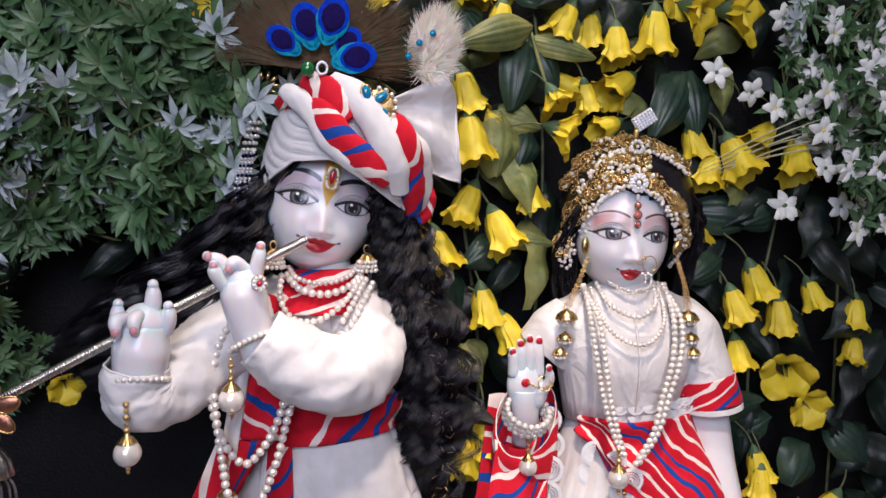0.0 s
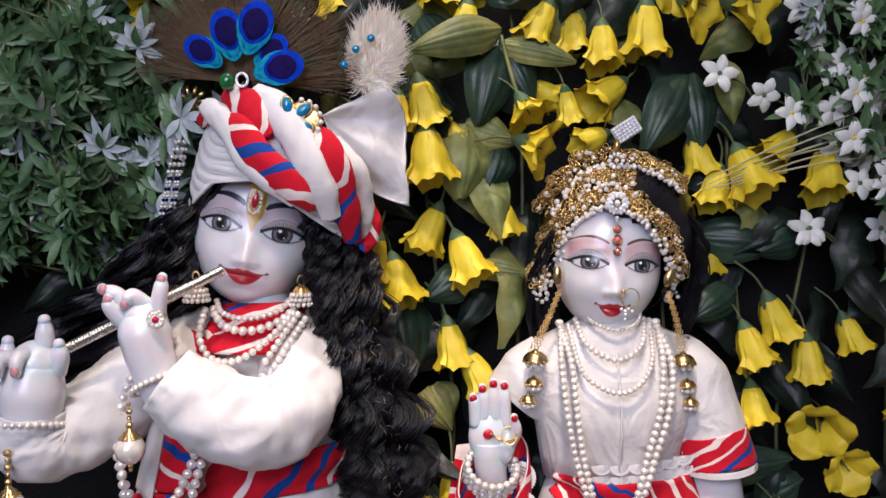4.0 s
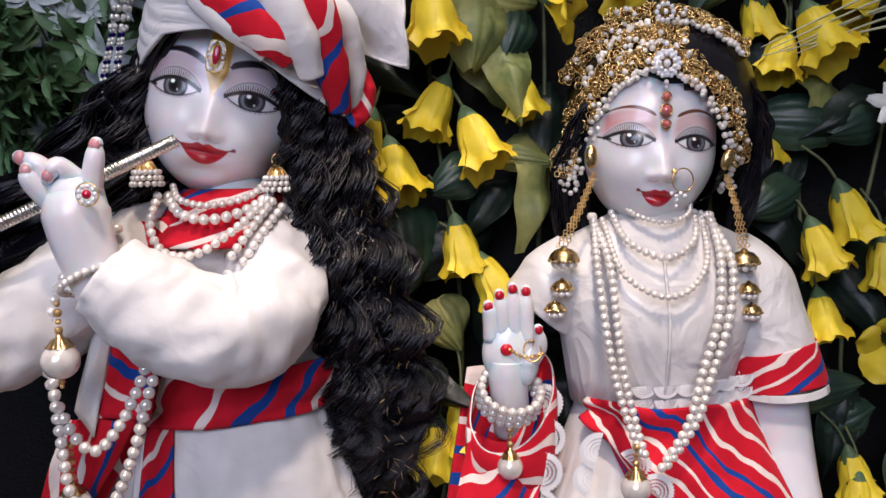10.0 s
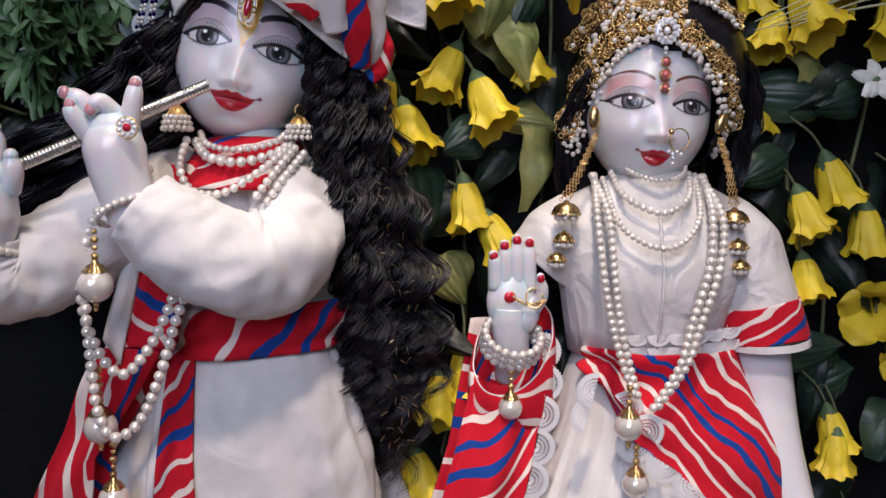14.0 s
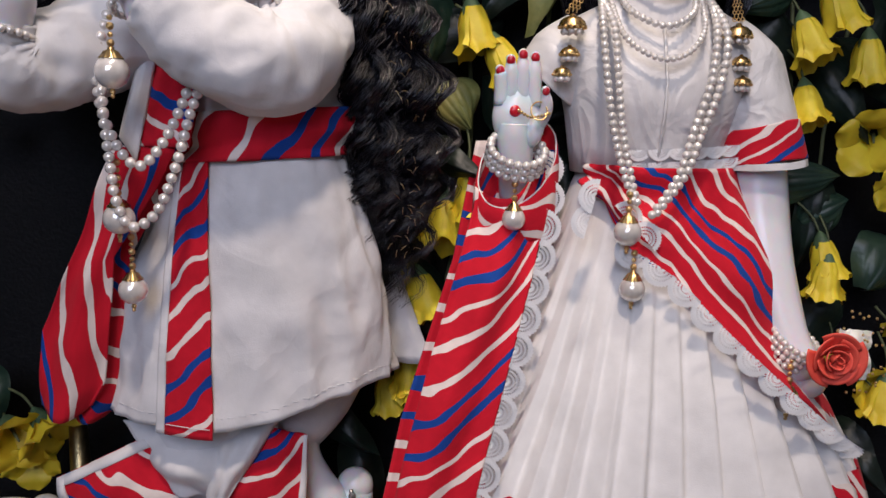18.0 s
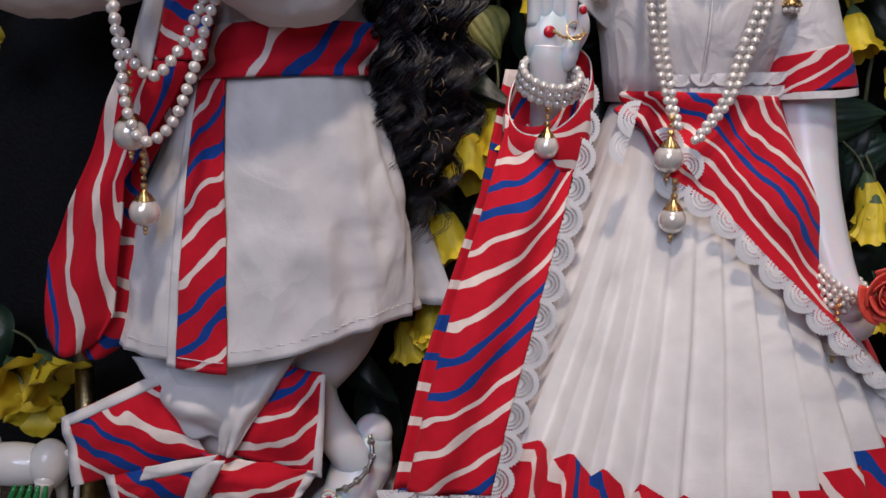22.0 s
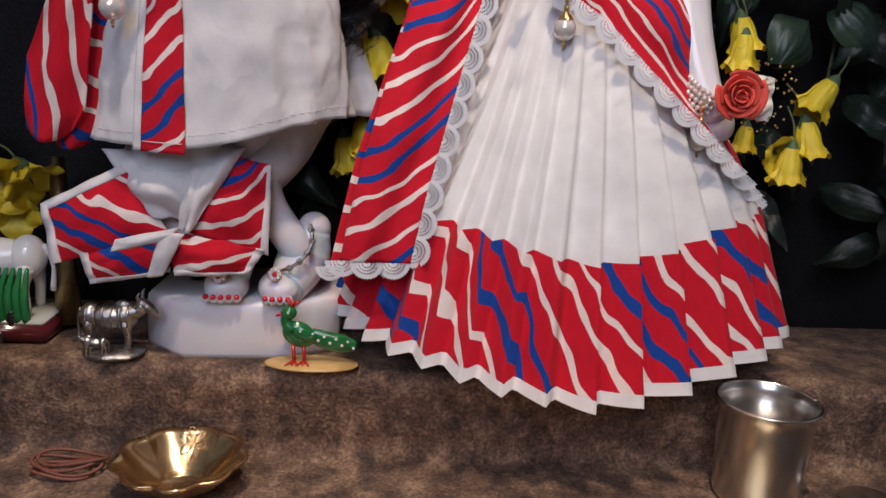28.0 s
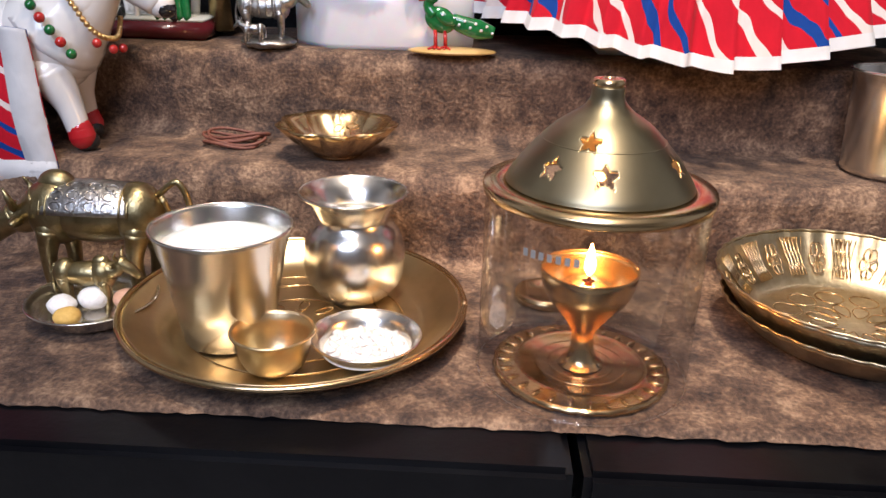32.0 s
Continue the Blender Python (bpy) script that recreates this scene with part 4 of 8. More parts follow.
    wings = [("bow_loop", (-0.140, 0.592, 0.832), (-0.050, 0.578, 0.862), (-0.085, 0.588, 0.908), (-0.146, 0.596, 0.876), 31, 1, "lt"),
             ("bow_loop", (-0.045, 0.576, 0.866), (0.018, 0.582, 0.848), (0.019, 0.588, 0.912), (-0.004, 0.586, 0.918), 33, -1, "r"),
             ("bow_tail", (-0.112, 0.590, 0.819), (-0.050, 0.574, 0.835), (-0.046, 0.572, 0.862), (-0.118, 0.588, 0.842), 35, 1, "lb"),
             ("bow_tail", (-0.046, 0.572, 0.833), (0.004, 0.580, 0.834), (0.016, 0.580, 0.852), (-0.052, 0.572, 0.866), 37, -1, "rb")]
    for nm, a, b, c, e, seed, fl, sides in wings:
        fn = patch(a, b, c, e, 0.009, 0.004, seed)
        w = float(np.linalg.norm(arr(b) - arr(a)))
        h = float(np.linalg.norm(arr(e) - arr(a)))
        geo, uv = sheet_uv(fn, 26, 20, w, h, fl)
        wing = part(nm, geo, STRIPE, bow, uv=uv, solid=0.0014)
        for sd in sides:
            part("edging", rim(fn, sd, 0.09 if sd in "lr" else 0.12), COTTON, wing, "white cotton edging", solid=0.0012)
    fn = patch((-0.088, 0.566, 0.850), (-0.046, 0.562, 0.862), (-0.040, 0.562, 0.870), (-0.084, 0.566, 0.859), 0.003, 0.001, 41)
    part("knot_strap", grid(fn, 18, 8), COTTON, bow, solid=0.0016)
    fn = patch((-0.064, 0.568, 0.832), (-0.053, 0.566, 0.834), (-0.036, 0.562, 0.866), (-0.052, 0.562, 0.866), 0.003, 0.001, 43)
    part("knot_strap", grid(fn, 10, 16), COTTON, bow, solid=0.0016)


tunic_things()


def turban():
    t = thing("turban", (-0.005, 0.62, 1.27), "white cloth turban wound with twisted red striped cloth", "turban")
    rows = arr([(1.245, -0.061, 0.064, 0.574, 0.668), (1.275, -0.0605, 0.0605, 0.567, 0.670), (1.300, -0.055, 0.051, 0.564, 0.668), (1.324, -0.047, 0.039, 0.566, 0.660),
                (1.340, -0.038, 0.024, 0.573, 0.648), (1.350, -0.027, 0.008, 0.585, 0.630), (1.353, -0.014, -0.006, 0.600, 0.612)])

    def cap(u, v):
        a = -pi / 2 + 2 * pi * (u - 0.5)
        low = np.interp(cos(a), [-1, -0.8, -0.55, -0.08, 0.13, 0.32, 0.68, 1], [1.268, 1.282, 1.293, 1.2940, 1.288, 1.279, 1.261, 1.246]) if sin(a) < 0 else 1.25
        z = low + (1.353 - low) * v
        x0, x1, y0, y1 = (np.interp(z, rows[:, 0], rows[:, i]) for i in range(1, 5))
        ph = z * 170 + 3.4 * sin(a * 0.5 + 2.2) + 2.4 * cos(a + 0.5) + 1.3 * noise.noise(Vector((cos(a) * 1.5, sin(a) * 1.5, z * 18)))
        fold = 1 - abs(sin(ph * 2.1)) ** 0.55
        r = 1 - (0.032 * fold * (1 - v) ** 0.3 + 0.014 * (1 - abs(sin(ph * 4.7 + 2 * cos(a)))) ** 2) * smoothstep(0.0, 0.07, v) + 0.02 * noise.noise(Vector((cos(a) * 2, sin(a) * 2, z * 30)))
        return ((x0 + x1) / 2 + (x1 - x0) / 2 * r * cos(a), (y0 + y1) / 2 + (y1 - y0) / 2 * r * sin(a), z)
    part("wound_cloth", grid(cap, 200, 110), COTTON, t, solid=0.002)

    def roll(pts, radii, mat, seed, name, flat=0.8, flip=1):
        p = spline(pts, 60)
        n = 20
        V, F = tube(p, radii, n, flat)
        L = np.concatenate([[0], np.cumsum(np.linalg.norm(np.diff(p, axis=0), axis=1))])
        uv = []
        for k in range(len(p)):
            for i in range(n):
                w = noise.noise(Vector((k * 0.12, cos(2 * pi * (i / n + k * 0.012)) * 1.5 + seed, sin(2 * pi * (i / n + k * 0.012)) * 1.5)))
                j = k * n + i
                w2 = 1 - 2 * abs(noise.noise(Vector((k * 0.05, i * 0.45 + seed * 7, 3))))
                V[j] = p[k] + (V[j] - p[k]) * (0.95 + 0.14 * w + 0.10 * w2)
                uv.append((L[k] * flip * 1.25, 0.020 * (1 - abs(2 * i / n - 1))))
        part(name, (V, F), mat, t, uv=uv if mat is STRIPE else None)

    # twisted striped cloth
    roll([(-0.043, 0.588, 1.334), (-0.036, 0.582, 1.337), (-0.031, 0.58, 1.341)], [0.004, 0.0065, 0.004], STRIPE, 5, "striped_twist", 0.6, 1)
    roll([(-0.023, 0.582, 1.352), (-0.011, 0.573, 1.344), (0.0, 0.566, 1.332), (0.007, 0.563, 1.321)], [0.007, 0.0105, 0.0105, 0.006], STRIPE, 16, "striped_twist", 0.5, -1)
    roll([(-0.022, 0.57, 1.332), (-0.011, 0.563, 1.326), (-0.001, 0.558, 1.312), (0.013, 0.557, 1.298), (0.027, 0.559, 1.286), (0.034, 0.566, 1.277)], [0.006, 0.0095, 0.0105, 0.0105, 0.009, 0.005], STRIPE, 6, "striped_twist", 0.5, 1)
    roll([(-0.038, 0.584, 1.344), (-0.028, 0.574, 1.337), (-0.016, 0.565, 1.323), (-0.005, 0.56, 1.306), (0.009, 0.559, 1.293), (0.023, 0.563, 1.28)], [0.006, 0.008, 0.008, 0.008, 0.007, 0.004], COTTON, 12, "white_twist", 0.6, 1)
    roll([(-0.004, 0.578, 1.35), (0.011, 0.567, 1.34), (0.023, 0.56, 1.324), (0.033, 0.558, 1.303), (0.04, 0.563, 1.286), (0.044, 0.572, 1.27)], [0.008, 0.0105, 0.0105, 0.0105, 0.01, 0.006], COTTON, 7, "white_twist", 0.6, 1)
    roll([(0.03, 0.57, 1.326), (0.04, 0.562, 1.318), (0.048, 0.562, 1.303), (0.051, 0.57, 1.286), (0.054, 0.58, 1.27), (0.055, 0.592, 1.254)], [0.006, 0.0095, 0.01, 0.01, 0.009, 0.006], STRIPE, 8, "striped_twist", 0.55, -1)
    roll([(0.044, 0.588, 1.321), (0.055, 0.58, 1.304), (0.06, 0.586, 1.289), (0.061, 0.594, 1.269), (0.058, 0.602, 1.253)], [0.005, 0.009, 0.0095, 0.008, 0.005], COTTON, 9, "white_twist", 0.6, 1)
    roll([(0.065, 0.604, 1.278), (0.067, 0.603, 1.268), (0.064, 0.603, 1.255), (0.059, 0.602, 1.248)], [0.004, 0.007, 0.0075, 0.005], STRIPE, 10, "striped_twist", 0.8, 1)

    # scarf end that fans out behind the turban
    s = thing("turban_scarf", (0.07, 0.61, 1.28), "cream white scarf end fanning out from the turban", "scarf")

    def scarf(u, v):
        a0 = arr((0.036, 0.598, 1.338))
        deg = np.interp(u, [0, 0.22, 0.78, 1], [26, 8, -47, -70])
        ang = radians(deg)
        R = np.interp(deg, [-70, -58, -47, -35, -20, 8, 26], [0.046, 0.060, 0.083, 0.067, 0.058, 0.053, 0.046]) * v
        p = a0 + arr((R * cos(ang), 0, R * sin(ang)))
        p[1] += 0.004 * v - 0.0075 * sin(u * 11 + 0.6) * v ** 0.8 - 0.003 * sin(v * 8 + u * 5)
        return tuple(p)
    part("cloth", grid(scarf, 50, 30), SATIN, s, solid=0.0008)
    part("hem", tube([arr(scarf(u, 0.985)) + arr((0, -0.0008, 0)) for u in np.linspace(0, 1, 50)], 0.0008, 6), SATIN, s)

    # down tuft
    f = thing("down_tuft", (0.07, 0.602, 1.355), "cream fluffy down tuft with three blue stones", "plume")
    rnd = random.Random(4)
    geos = []
    for i in range(2200):
        qa, qr = rnd.uniform(0, 6.283), rnd.random() ** 0.5
        base = arr((0.072 + 0.017 * qr * cos(qa) + 0.003 * qr * sin(qa), 0.600 + rnd.uniform(-0.006, 0.006), 1.3790 + 0.026 * qr * sin(qa)))
        d = base - arr((0.0640, 0.606, 1.3630))
        d /= np.linalg.norm(d) + 1e-9
        d = d + arr((rnd.uniform(-.5, .5), rnd.uniform(-1.0, .1), rnd.uniform(-.4, .5)))
        d /= np.linalg.norm(d)
        ln = rnd.uniform(0.006, 0.012) * (1.5 if rnd.random() < 0.2 else 1.0)
        side = np.cross(d, (0, 1, 0))
        side = side / (np.linalg.norm(side) + 1e-9) * rnd.uniform(0.00016, 0.00034)
        mid = base + d * ln * 0.5 + arr((0, 0, rnd.uniform(-.0015, .0015)))
        geos.append((arr([base - side, base + side, mid + side * 0.8, mid - side * 0.8, base + d * ln]), [(0, 1, 2, 3), (3, 2, 4)]))
    part("down", join(*geos), CREAM, f)
    part("core", ball((0.072, 0.604, 1.3790), (0.0195, 0.0095, 0.0265), 24, 16, (0, 8, 0)), CREAM, f)
    for x, z in ((0.07, 1.387), (0.06, 1.38), (0.052, 1.37)):
        part("stone", ball((x, 0.588, z), (0.0026, 0.0016, 0.0026), 12, 8), TURQ, f, "round blue stone")

    # peacock feather fan
    pf = thing("peacock_feather", (-0.017, 0.585, 1.36), "brown peacock feather fan with five blue eyes", "feather")
    hub = arr((-0.015, 0.588, 1.358))
    geos = []
    for i in range(3600):
        a = radians(rnd.uniform(-2, 172))
        r0, r1 = 0.006 + 0.02 * rnd.random(), 0.047 + 0.030 * rnd.random() ** 1.5 + 0.008 * sin(a) + 0.004 * sin(a * 13)
        bend = rnd.uniform(-0.10, 0.10)
        dy = rnd.uniform(-0.002, 0.006)
        pts = []
        for s in np.linspace(0, 1, 5):
            r = r0 + (r1 - r0) * s
            aa = a + bend * s * s
            pts.append(hub + arr((r * cos(aa), dy + 0.004 * s, r * sin(aa))))
        w = 0.00032
        V = []
        for s, p in zip(np.linspace(0, 1, 5), pts):
            o = arr((-sin(a), 0, cos(a))) * w * (1 - 0.75 * s)
            V += [p - o, p + o]
        geos.append((arr(V), [(2 * q, 2 * q + 1, 2 * q + 3, 2 * q + 2) for q in range(4)]))
    tagged(part("barb_fan", join(*geos), BARB, pf), kind="stuff")
    part("backing", grid(lambda u, v: tuple(hub + arr(((0.006 + 0.030 * v) * cos(radians(2 + 168 * u)), 0.006 + 0.002 * v, (0.006 + 0.030 * v) * sin(radians(2 + 168 * u))))), 40, 8), BARB, pf)
    for x, z, a, size, y in ((-0.039, 1.379, 143, 0.95, 0.579), (-0.021, 1.391, 104, 1.15, 0.577), (-0.002, 1.395, 72, 1.2, 0.5755), (0.008, 1.379, 42, 0.9, 0.5785), (0.015, 1.367, 14, 1.12, 0.576)):
        R = arr(Euler((0, radians(90 - a), 0)).to_matrix())

        def oval(rx, rz, dz, dy, fray=0.0):
            V, F = ball((0, 0, 0), (rx, 0.0004, rz), 56, 12)
            V = arr([v * (1, 1, 1 + fray * (0.5 + 0.5 * cos(math.atan2(v[0] / rx, v[2] / rz) * 28)) * (v[2] < 0)) for v in V])
            V = (V + arr((0, dy, dz))) * size
            return V @ R.T + arr((x, y, z)), F
        eye = part("feather_eye", oval(0.0098, 0.0128, -0.0022, 0, 0.22), TEAL, pf)
        part("blue_ring", oval(0.0092, 0.0112, 0.0006, -0.0006, 0.10), BLUE, eye, "bright blue oval")
        part("dark_centre", oval(0.0068, 0.0080, -0.0006, -0.0012, 0.15), NAVY, eye, "dark violet centre")
    part("green_bead", ball((-0.0205, 0.572, 1.3575), (0.005, 0.004, 0.0055), 14, 10), GREENENAMEL, pf)
    V, F = tube([(-0.0105 + 0.0035 * cos(a), 0.570, 1.3580 + 0.0042 * sin(a)) for a in np.linspace(0, 2 * pi, 30)], 0.0009, 8)
    part("crystal_ring", (V, F), CRYSTAL, pf)

    # jewelled brooch
    b = thing("turban_brooch", (0.036, 0.562, 1.34), "gold turban brooch with blue drop stones and pearls", "brooch")
    for x, z, rot in ((0.02, 1.34, -12), (0.03, 1.337, 55), (0.03, 1.327, 100)):
        V, F = ball((x, 0.5575, z), (0.0030, 0.0020, 0.0050), 16, 10, (0, rot, 0))
        part("stone", (V, F), TURQ, b, "blue drop stone")
        R = arr(Euler((0, radians(rot), 0)).to_matrix())
        ring = [arr((0.0037 * cos(a), 0, 0.0058 * sin(a))) @ R.T + arr((x, 0.559, z)) for a in np.linspace(0, 2 * pi, 26)]
        part("setting", tube(ring, 0.0009, 6), GOLD, b)
    part("back_plate", ball((0.0290, 0.5610, 1.3310), (0.0125, 0.0015, 0.0120), 24, 8, (0, 35, 0)), GOLD, b)
    beads("pearl", PEARL_MESH, [(0.0280 + 0.0125 * cos(a), 0.559, 1.3310 + 0.0125 * sin(a)) for a in np.linspace(-0.9, 1.5, 7)], 0.0018, b)

    # forehead jewel
    f = thing("forehead_jewel", (-0.006, 0.572, 1.28), "gold forehead jewel with a red stone and clear stones", "jewel")
    up = arr(Euler((0, radians(12), 0)).to_matrix())
    o = arr((-0.0042, 0.5705, 1.2810))
    shape = [(0.0046 * np.sign(cos(a)) * abs(cos(a)) ** 0.45, 0, 0.0078 * np.sign(sin(a)) * abs(sin(a)) ** 0.8) for a in np.linspace(0, 2 * pi, 28)]
    part("frame", tube([arr(s) @ up.T + o for s in shape], 0.0007, 6), GOLD, f)
    part("red_stone", ball(o + arr((0, 0.0002, 0.0008)), (0.0019, 0.0012, 0.0050), 14, 10, (0, 12, 0)), RUBY, f)
    CR = shared("clear_stone", ball((0, 0, 0), 1, 7, 5), CRYSTAL)
    beads("clear_stone", CR, [arr((0.0036 * np.sign(cos(a)) * abs(cos(a)) ** 0.45, -0.0006, 0.0068 * np.sign(sin(a)) * abs(sin(a)) ** 0.7)) @ up.T + o for a in np.linspace(0, 2 * pi, 22, endpoint=False)], 0.0010, f)

    # tassel beside the turban
    q = thing("beaded_tassel", (-0.066, 0.606, 1.27), "gold and pearl beaded tassel hanging beside the turban", "tassel")
    part("gold_cap", tube(spline([(-0.051, 0.604, 1.352), (-0.056, 0.603, 1.340), (-0.060, 0.603, 1.326)], 20), [0.002, 0.0065, 0.003, 0.0045, 0.0035], 12), GOLD, q)
    for k in range(10):
        a = 2 * pi * k / 10
        part("gold_leaf", ball((-0.053 + 0.008 * cos(a), 0.600 + 0.003 * sin(a), 1.349 + 0.008 * sin(a)), (0.0034, 0.001, 0.0014), 8, 6, (0, -math.degrees(a), 0)), GOLD, q)
    top, low = arr((-0.0605, 0.602, 1.322)), arr((-0.0655, 0.602, 1.302))
    for k in range(5):
        p = top + (low - top) * k / 4
        beads("pearl", PEARL_MESH, [p + arr((0.0042 * cos(a), 0.0042 * sin(a), 0)) for a in np.linspace(0, 2 * pi, 8, endpoint=False)], 0.0015, q)
    dark = shared("dark_bead", ball((0, 0, 0), 1, 8, 6), NAVY)
    for k in range(4):
        x0 = -0.069 + 0.0025 * k
        pts = [(x0 - 0.0095 * s + 0.001 * k * s, 0.601 - 0.002 * (k % 2), 1.300 - 0.036 * s) for s in np.linspace(0, 1, 16)]
        beads("pearl", PEARL_MESH, [p for i, p in enumerate(pts) if i % 3 != 1], 0.0012, q)
        beads("dark_bead", dark, [p for i, p in enumerate(pts) if i % 3 == 1], 0.0012, q)
        part("red_tip", ball((pts[-1][0], pts[-1][1], 1.262), (0.0014, 0.0014, 0.003), 8, 6), RUBY, q)


turban()


def hair_locks(name, paths, count, spread, seed, curl, parent, radius=0.0012, clump=26, waves=4.0):
    """Wavy strands in clumps round guiding paths, joined into one lock."""
    rnd = random.Random(seed)
    geos = []
    s = np.linspace(0, 1, 46)
    for c in range(max(1, count // clump)):
        p = spline(paths[c % len(paths)], 46)
        w = np.interp(s, [0, 0.12, 0.5, 0.85, 1], [0.3, 0.75, 1.0, 1.0, 0.8])
        ph, amp, fr = rnd.uniform(0, 6.3), curl * rnd.uniform(0.7, 1.25), waves * rnd.uniform(0.85, 1.2)
        off = arr((rnd.gauss(0, 1), rnd.gauss(0, 0.7), rnd.gauss(0, 0.4))) * spread
        core = p + off[None] * w[:, None]
        core[:, 0] += amp * np.sin(fr * 2 * pi * s + ph) * w
        core[:, 1] += 0.8 * amp * np.cos(fr * 2 * pi * s + ph) * w
        for i in range(clump):
            o2 = arr((rnd.gauss(0, 1), rnd.gauss(0, 1), rnd.gauss(0, 0.5))) * spread * 0.22
            q = core + o2[None] * (0.6 + 0.6 * np.sin(3 * pi * s + ph + i * 0.1) ** 2)[:, None] * w[:, None]
            tw = amp * 0.12
            q[:, 0] += tw * np.sin(fr * 4.1 * pi * s + ph + i) * w
            q = q[:int(46 * rnd.uniform(0.82, 1.0))]
            n = len(q)
            t = np.gradient(q, axis=0)
            a = np.cross(t, (0.15, 1.0, 0.1))
            a /= np.linalg.norm(a, axis=1)[:, None]
            b = np.cross(t, a)
            b /= np.linalg.norm(b, axis=1)[:, None]
            rad = (radius * np.interp(np.linspace(0, 1, n), [0, 0.35, 0.7, 1], [1, 1.1, 0.9, 0.3]))[:, None]
            geos.append(np.stack([q + rad * (a * cos(g) + b * sin(g)) for g in (0, 2.094, 4.189)], 1).reshape(-1, 3))
    F, base = [], 0
    for V in geos:
        i = np.arange(base, base + len(V) - 3)
        nxt = np.where((i - base) % 3 == 2, i - 2, i + 1)
        F.append(np.stack([i, nxt, nxt + 3, i + 3], 1))
        base += len(V)
    return part(name, (np.vstack(geos), np.vstack(F).tolist()), HAIR, parent)


wig = thing("long_black_wig", (-0.01, 0.64, 1.1), "long wavy black synthetic wig on the flute idol", "wig")
RIGHT = [[(0.028, 0.602, 1.285), (0.041, 0.600, 1.245), (0.047, 0.600, 1.19), (0.056, 0.604, 1.13), (0.060, 0.610, 1.08), (0.058, 0.618, 1.03)],
         [(0.034, 0.612, 1.27), (0.050, 0.602, 1.22), (0.062, 0.602, 1.17), (0.072, 0.606, 1.12), (0.074, 0.612, 1.075), (0.066, 0.620, 1.03)],
         [(0.040, 0.622, 1.27), (0.046, 0.616, 1.22), (0.054, 0.615, 1.16), (0.060, 0.622, 1.10), (0.060, 0.626, 1.04), (0.056, 0.630, 0.99)]]
LEFT = [[(-0.048, 0.600, 1.292), (-0.060, 0.598, 1.255), (-0.066, 0.600, 1.225), (-0.098, 0.604, 1.185), (-0.150, 0.608, 1.155), (-0.205, 0.62, 1.13)],
        [(-0.050, 0.604, 1.284), (-0.072, 0.602, 1.258), (-0.102, 0.606, 1.228), (-0.134, 0.61, 1.205), (-0.172, 0.615, 1.180), (-0.212, 0.62, 1.15)],
        [(-0.044, 0.615, 1.27), (-0.054, 0.614, 1.23), (-0.068, 0.615, 1.19), (-0.095, 0.62, 1.165), (-0.13, 0.62, 1.145), (-0.18, 0.62, 1.12)]]
hair_locks("lock", RIGHT, 4400, 0.0105, 11, 0.0075, wig, 0.00036, 28, 6.5)


def tinsel():
    """Short gold threads caught in the long lock."""
    rnd = random.Random(21)
    V, F = [], []
    for k in range(60):
        z = rnd.uniform(1.03, 1.20)
        x = np.interp(-z, [-1.20, -1.12, -1.03], [0.062, 0.080, 0.080]) + rnd.gauss(0, 0.005)
        a, n = rnd.uniform(0, 3.1), 0.0022
        v, f = tube(spline([(x - n * cos(a), 0.590, z - n * sin(a)), (x, 0.588, z + 0.001), (x + n * cos(a), 0.590, z + n * sin(a))], 6), 0.00016, 4)
        F += [tuple(i + len(V) for i in g) for g in f]
        V += [tuple(q) for q in v]
    part("tinsel", (V, F), GOLD, wig, "fine gold tinsel threads")


tinsel()
hair_locks("lock", LEFT, 2800, 0.0100, 12, 0.0055, wig, 0.00042, 50, 5.0)
part("lock_core", tube(spline([(0.038, 0.622, 1.27), (0.048, 0.618, 1.22), (0.060, 0.618, 1.16), (0.072, 0.624, 1.10), (0.070, 0.628, 1.03)], 30), [0.012, 0.016, 0.022, 0.022, 0.008], 16), HAIR, wig)
part("lock_core", tube(spline([(-0.048, 0.62, 1.27), (-0.062, 0.62, 1.23), (-0.090, 0.622, 1.19), (-0.14, 0.625, 1.16), (-0.20, 0.63, 1.135)], 30), [0.012, 0.018, 0.026, 0.020, 0.006], 16), HAIR, wig)
hair_locks("parting", [[(-0.012, 0.576, 1.303), (-0.034, 0.581, 1.294), (-0.050, 0.594, 1.270), (-0.054, 0.602, 1.245)], [(-0.002, 0.576, 1.300), (0.014, 0.580, 1.290), (0.027, 0.594, 1.268), (0.034, 0.602, 1.245)]], 360, 0.0028, 13, 0.0006, wig, 0.0005, clump=20, waves=2.0)

# flute
fl = arr([(-0.0225, 0.5585, 1.2385), (-0.226, 0.500, 1.1365)])
p = np.linspace(0, 1, 520)[:, None] * (fl[1] - fl[0])[None] + fl[0]
whole("flute", tube(p, 0.0031 + 0.00045 * (np.arange(520) % 4 < 2), 12), STEEL, "thin silver flute wound with wire", "flute")

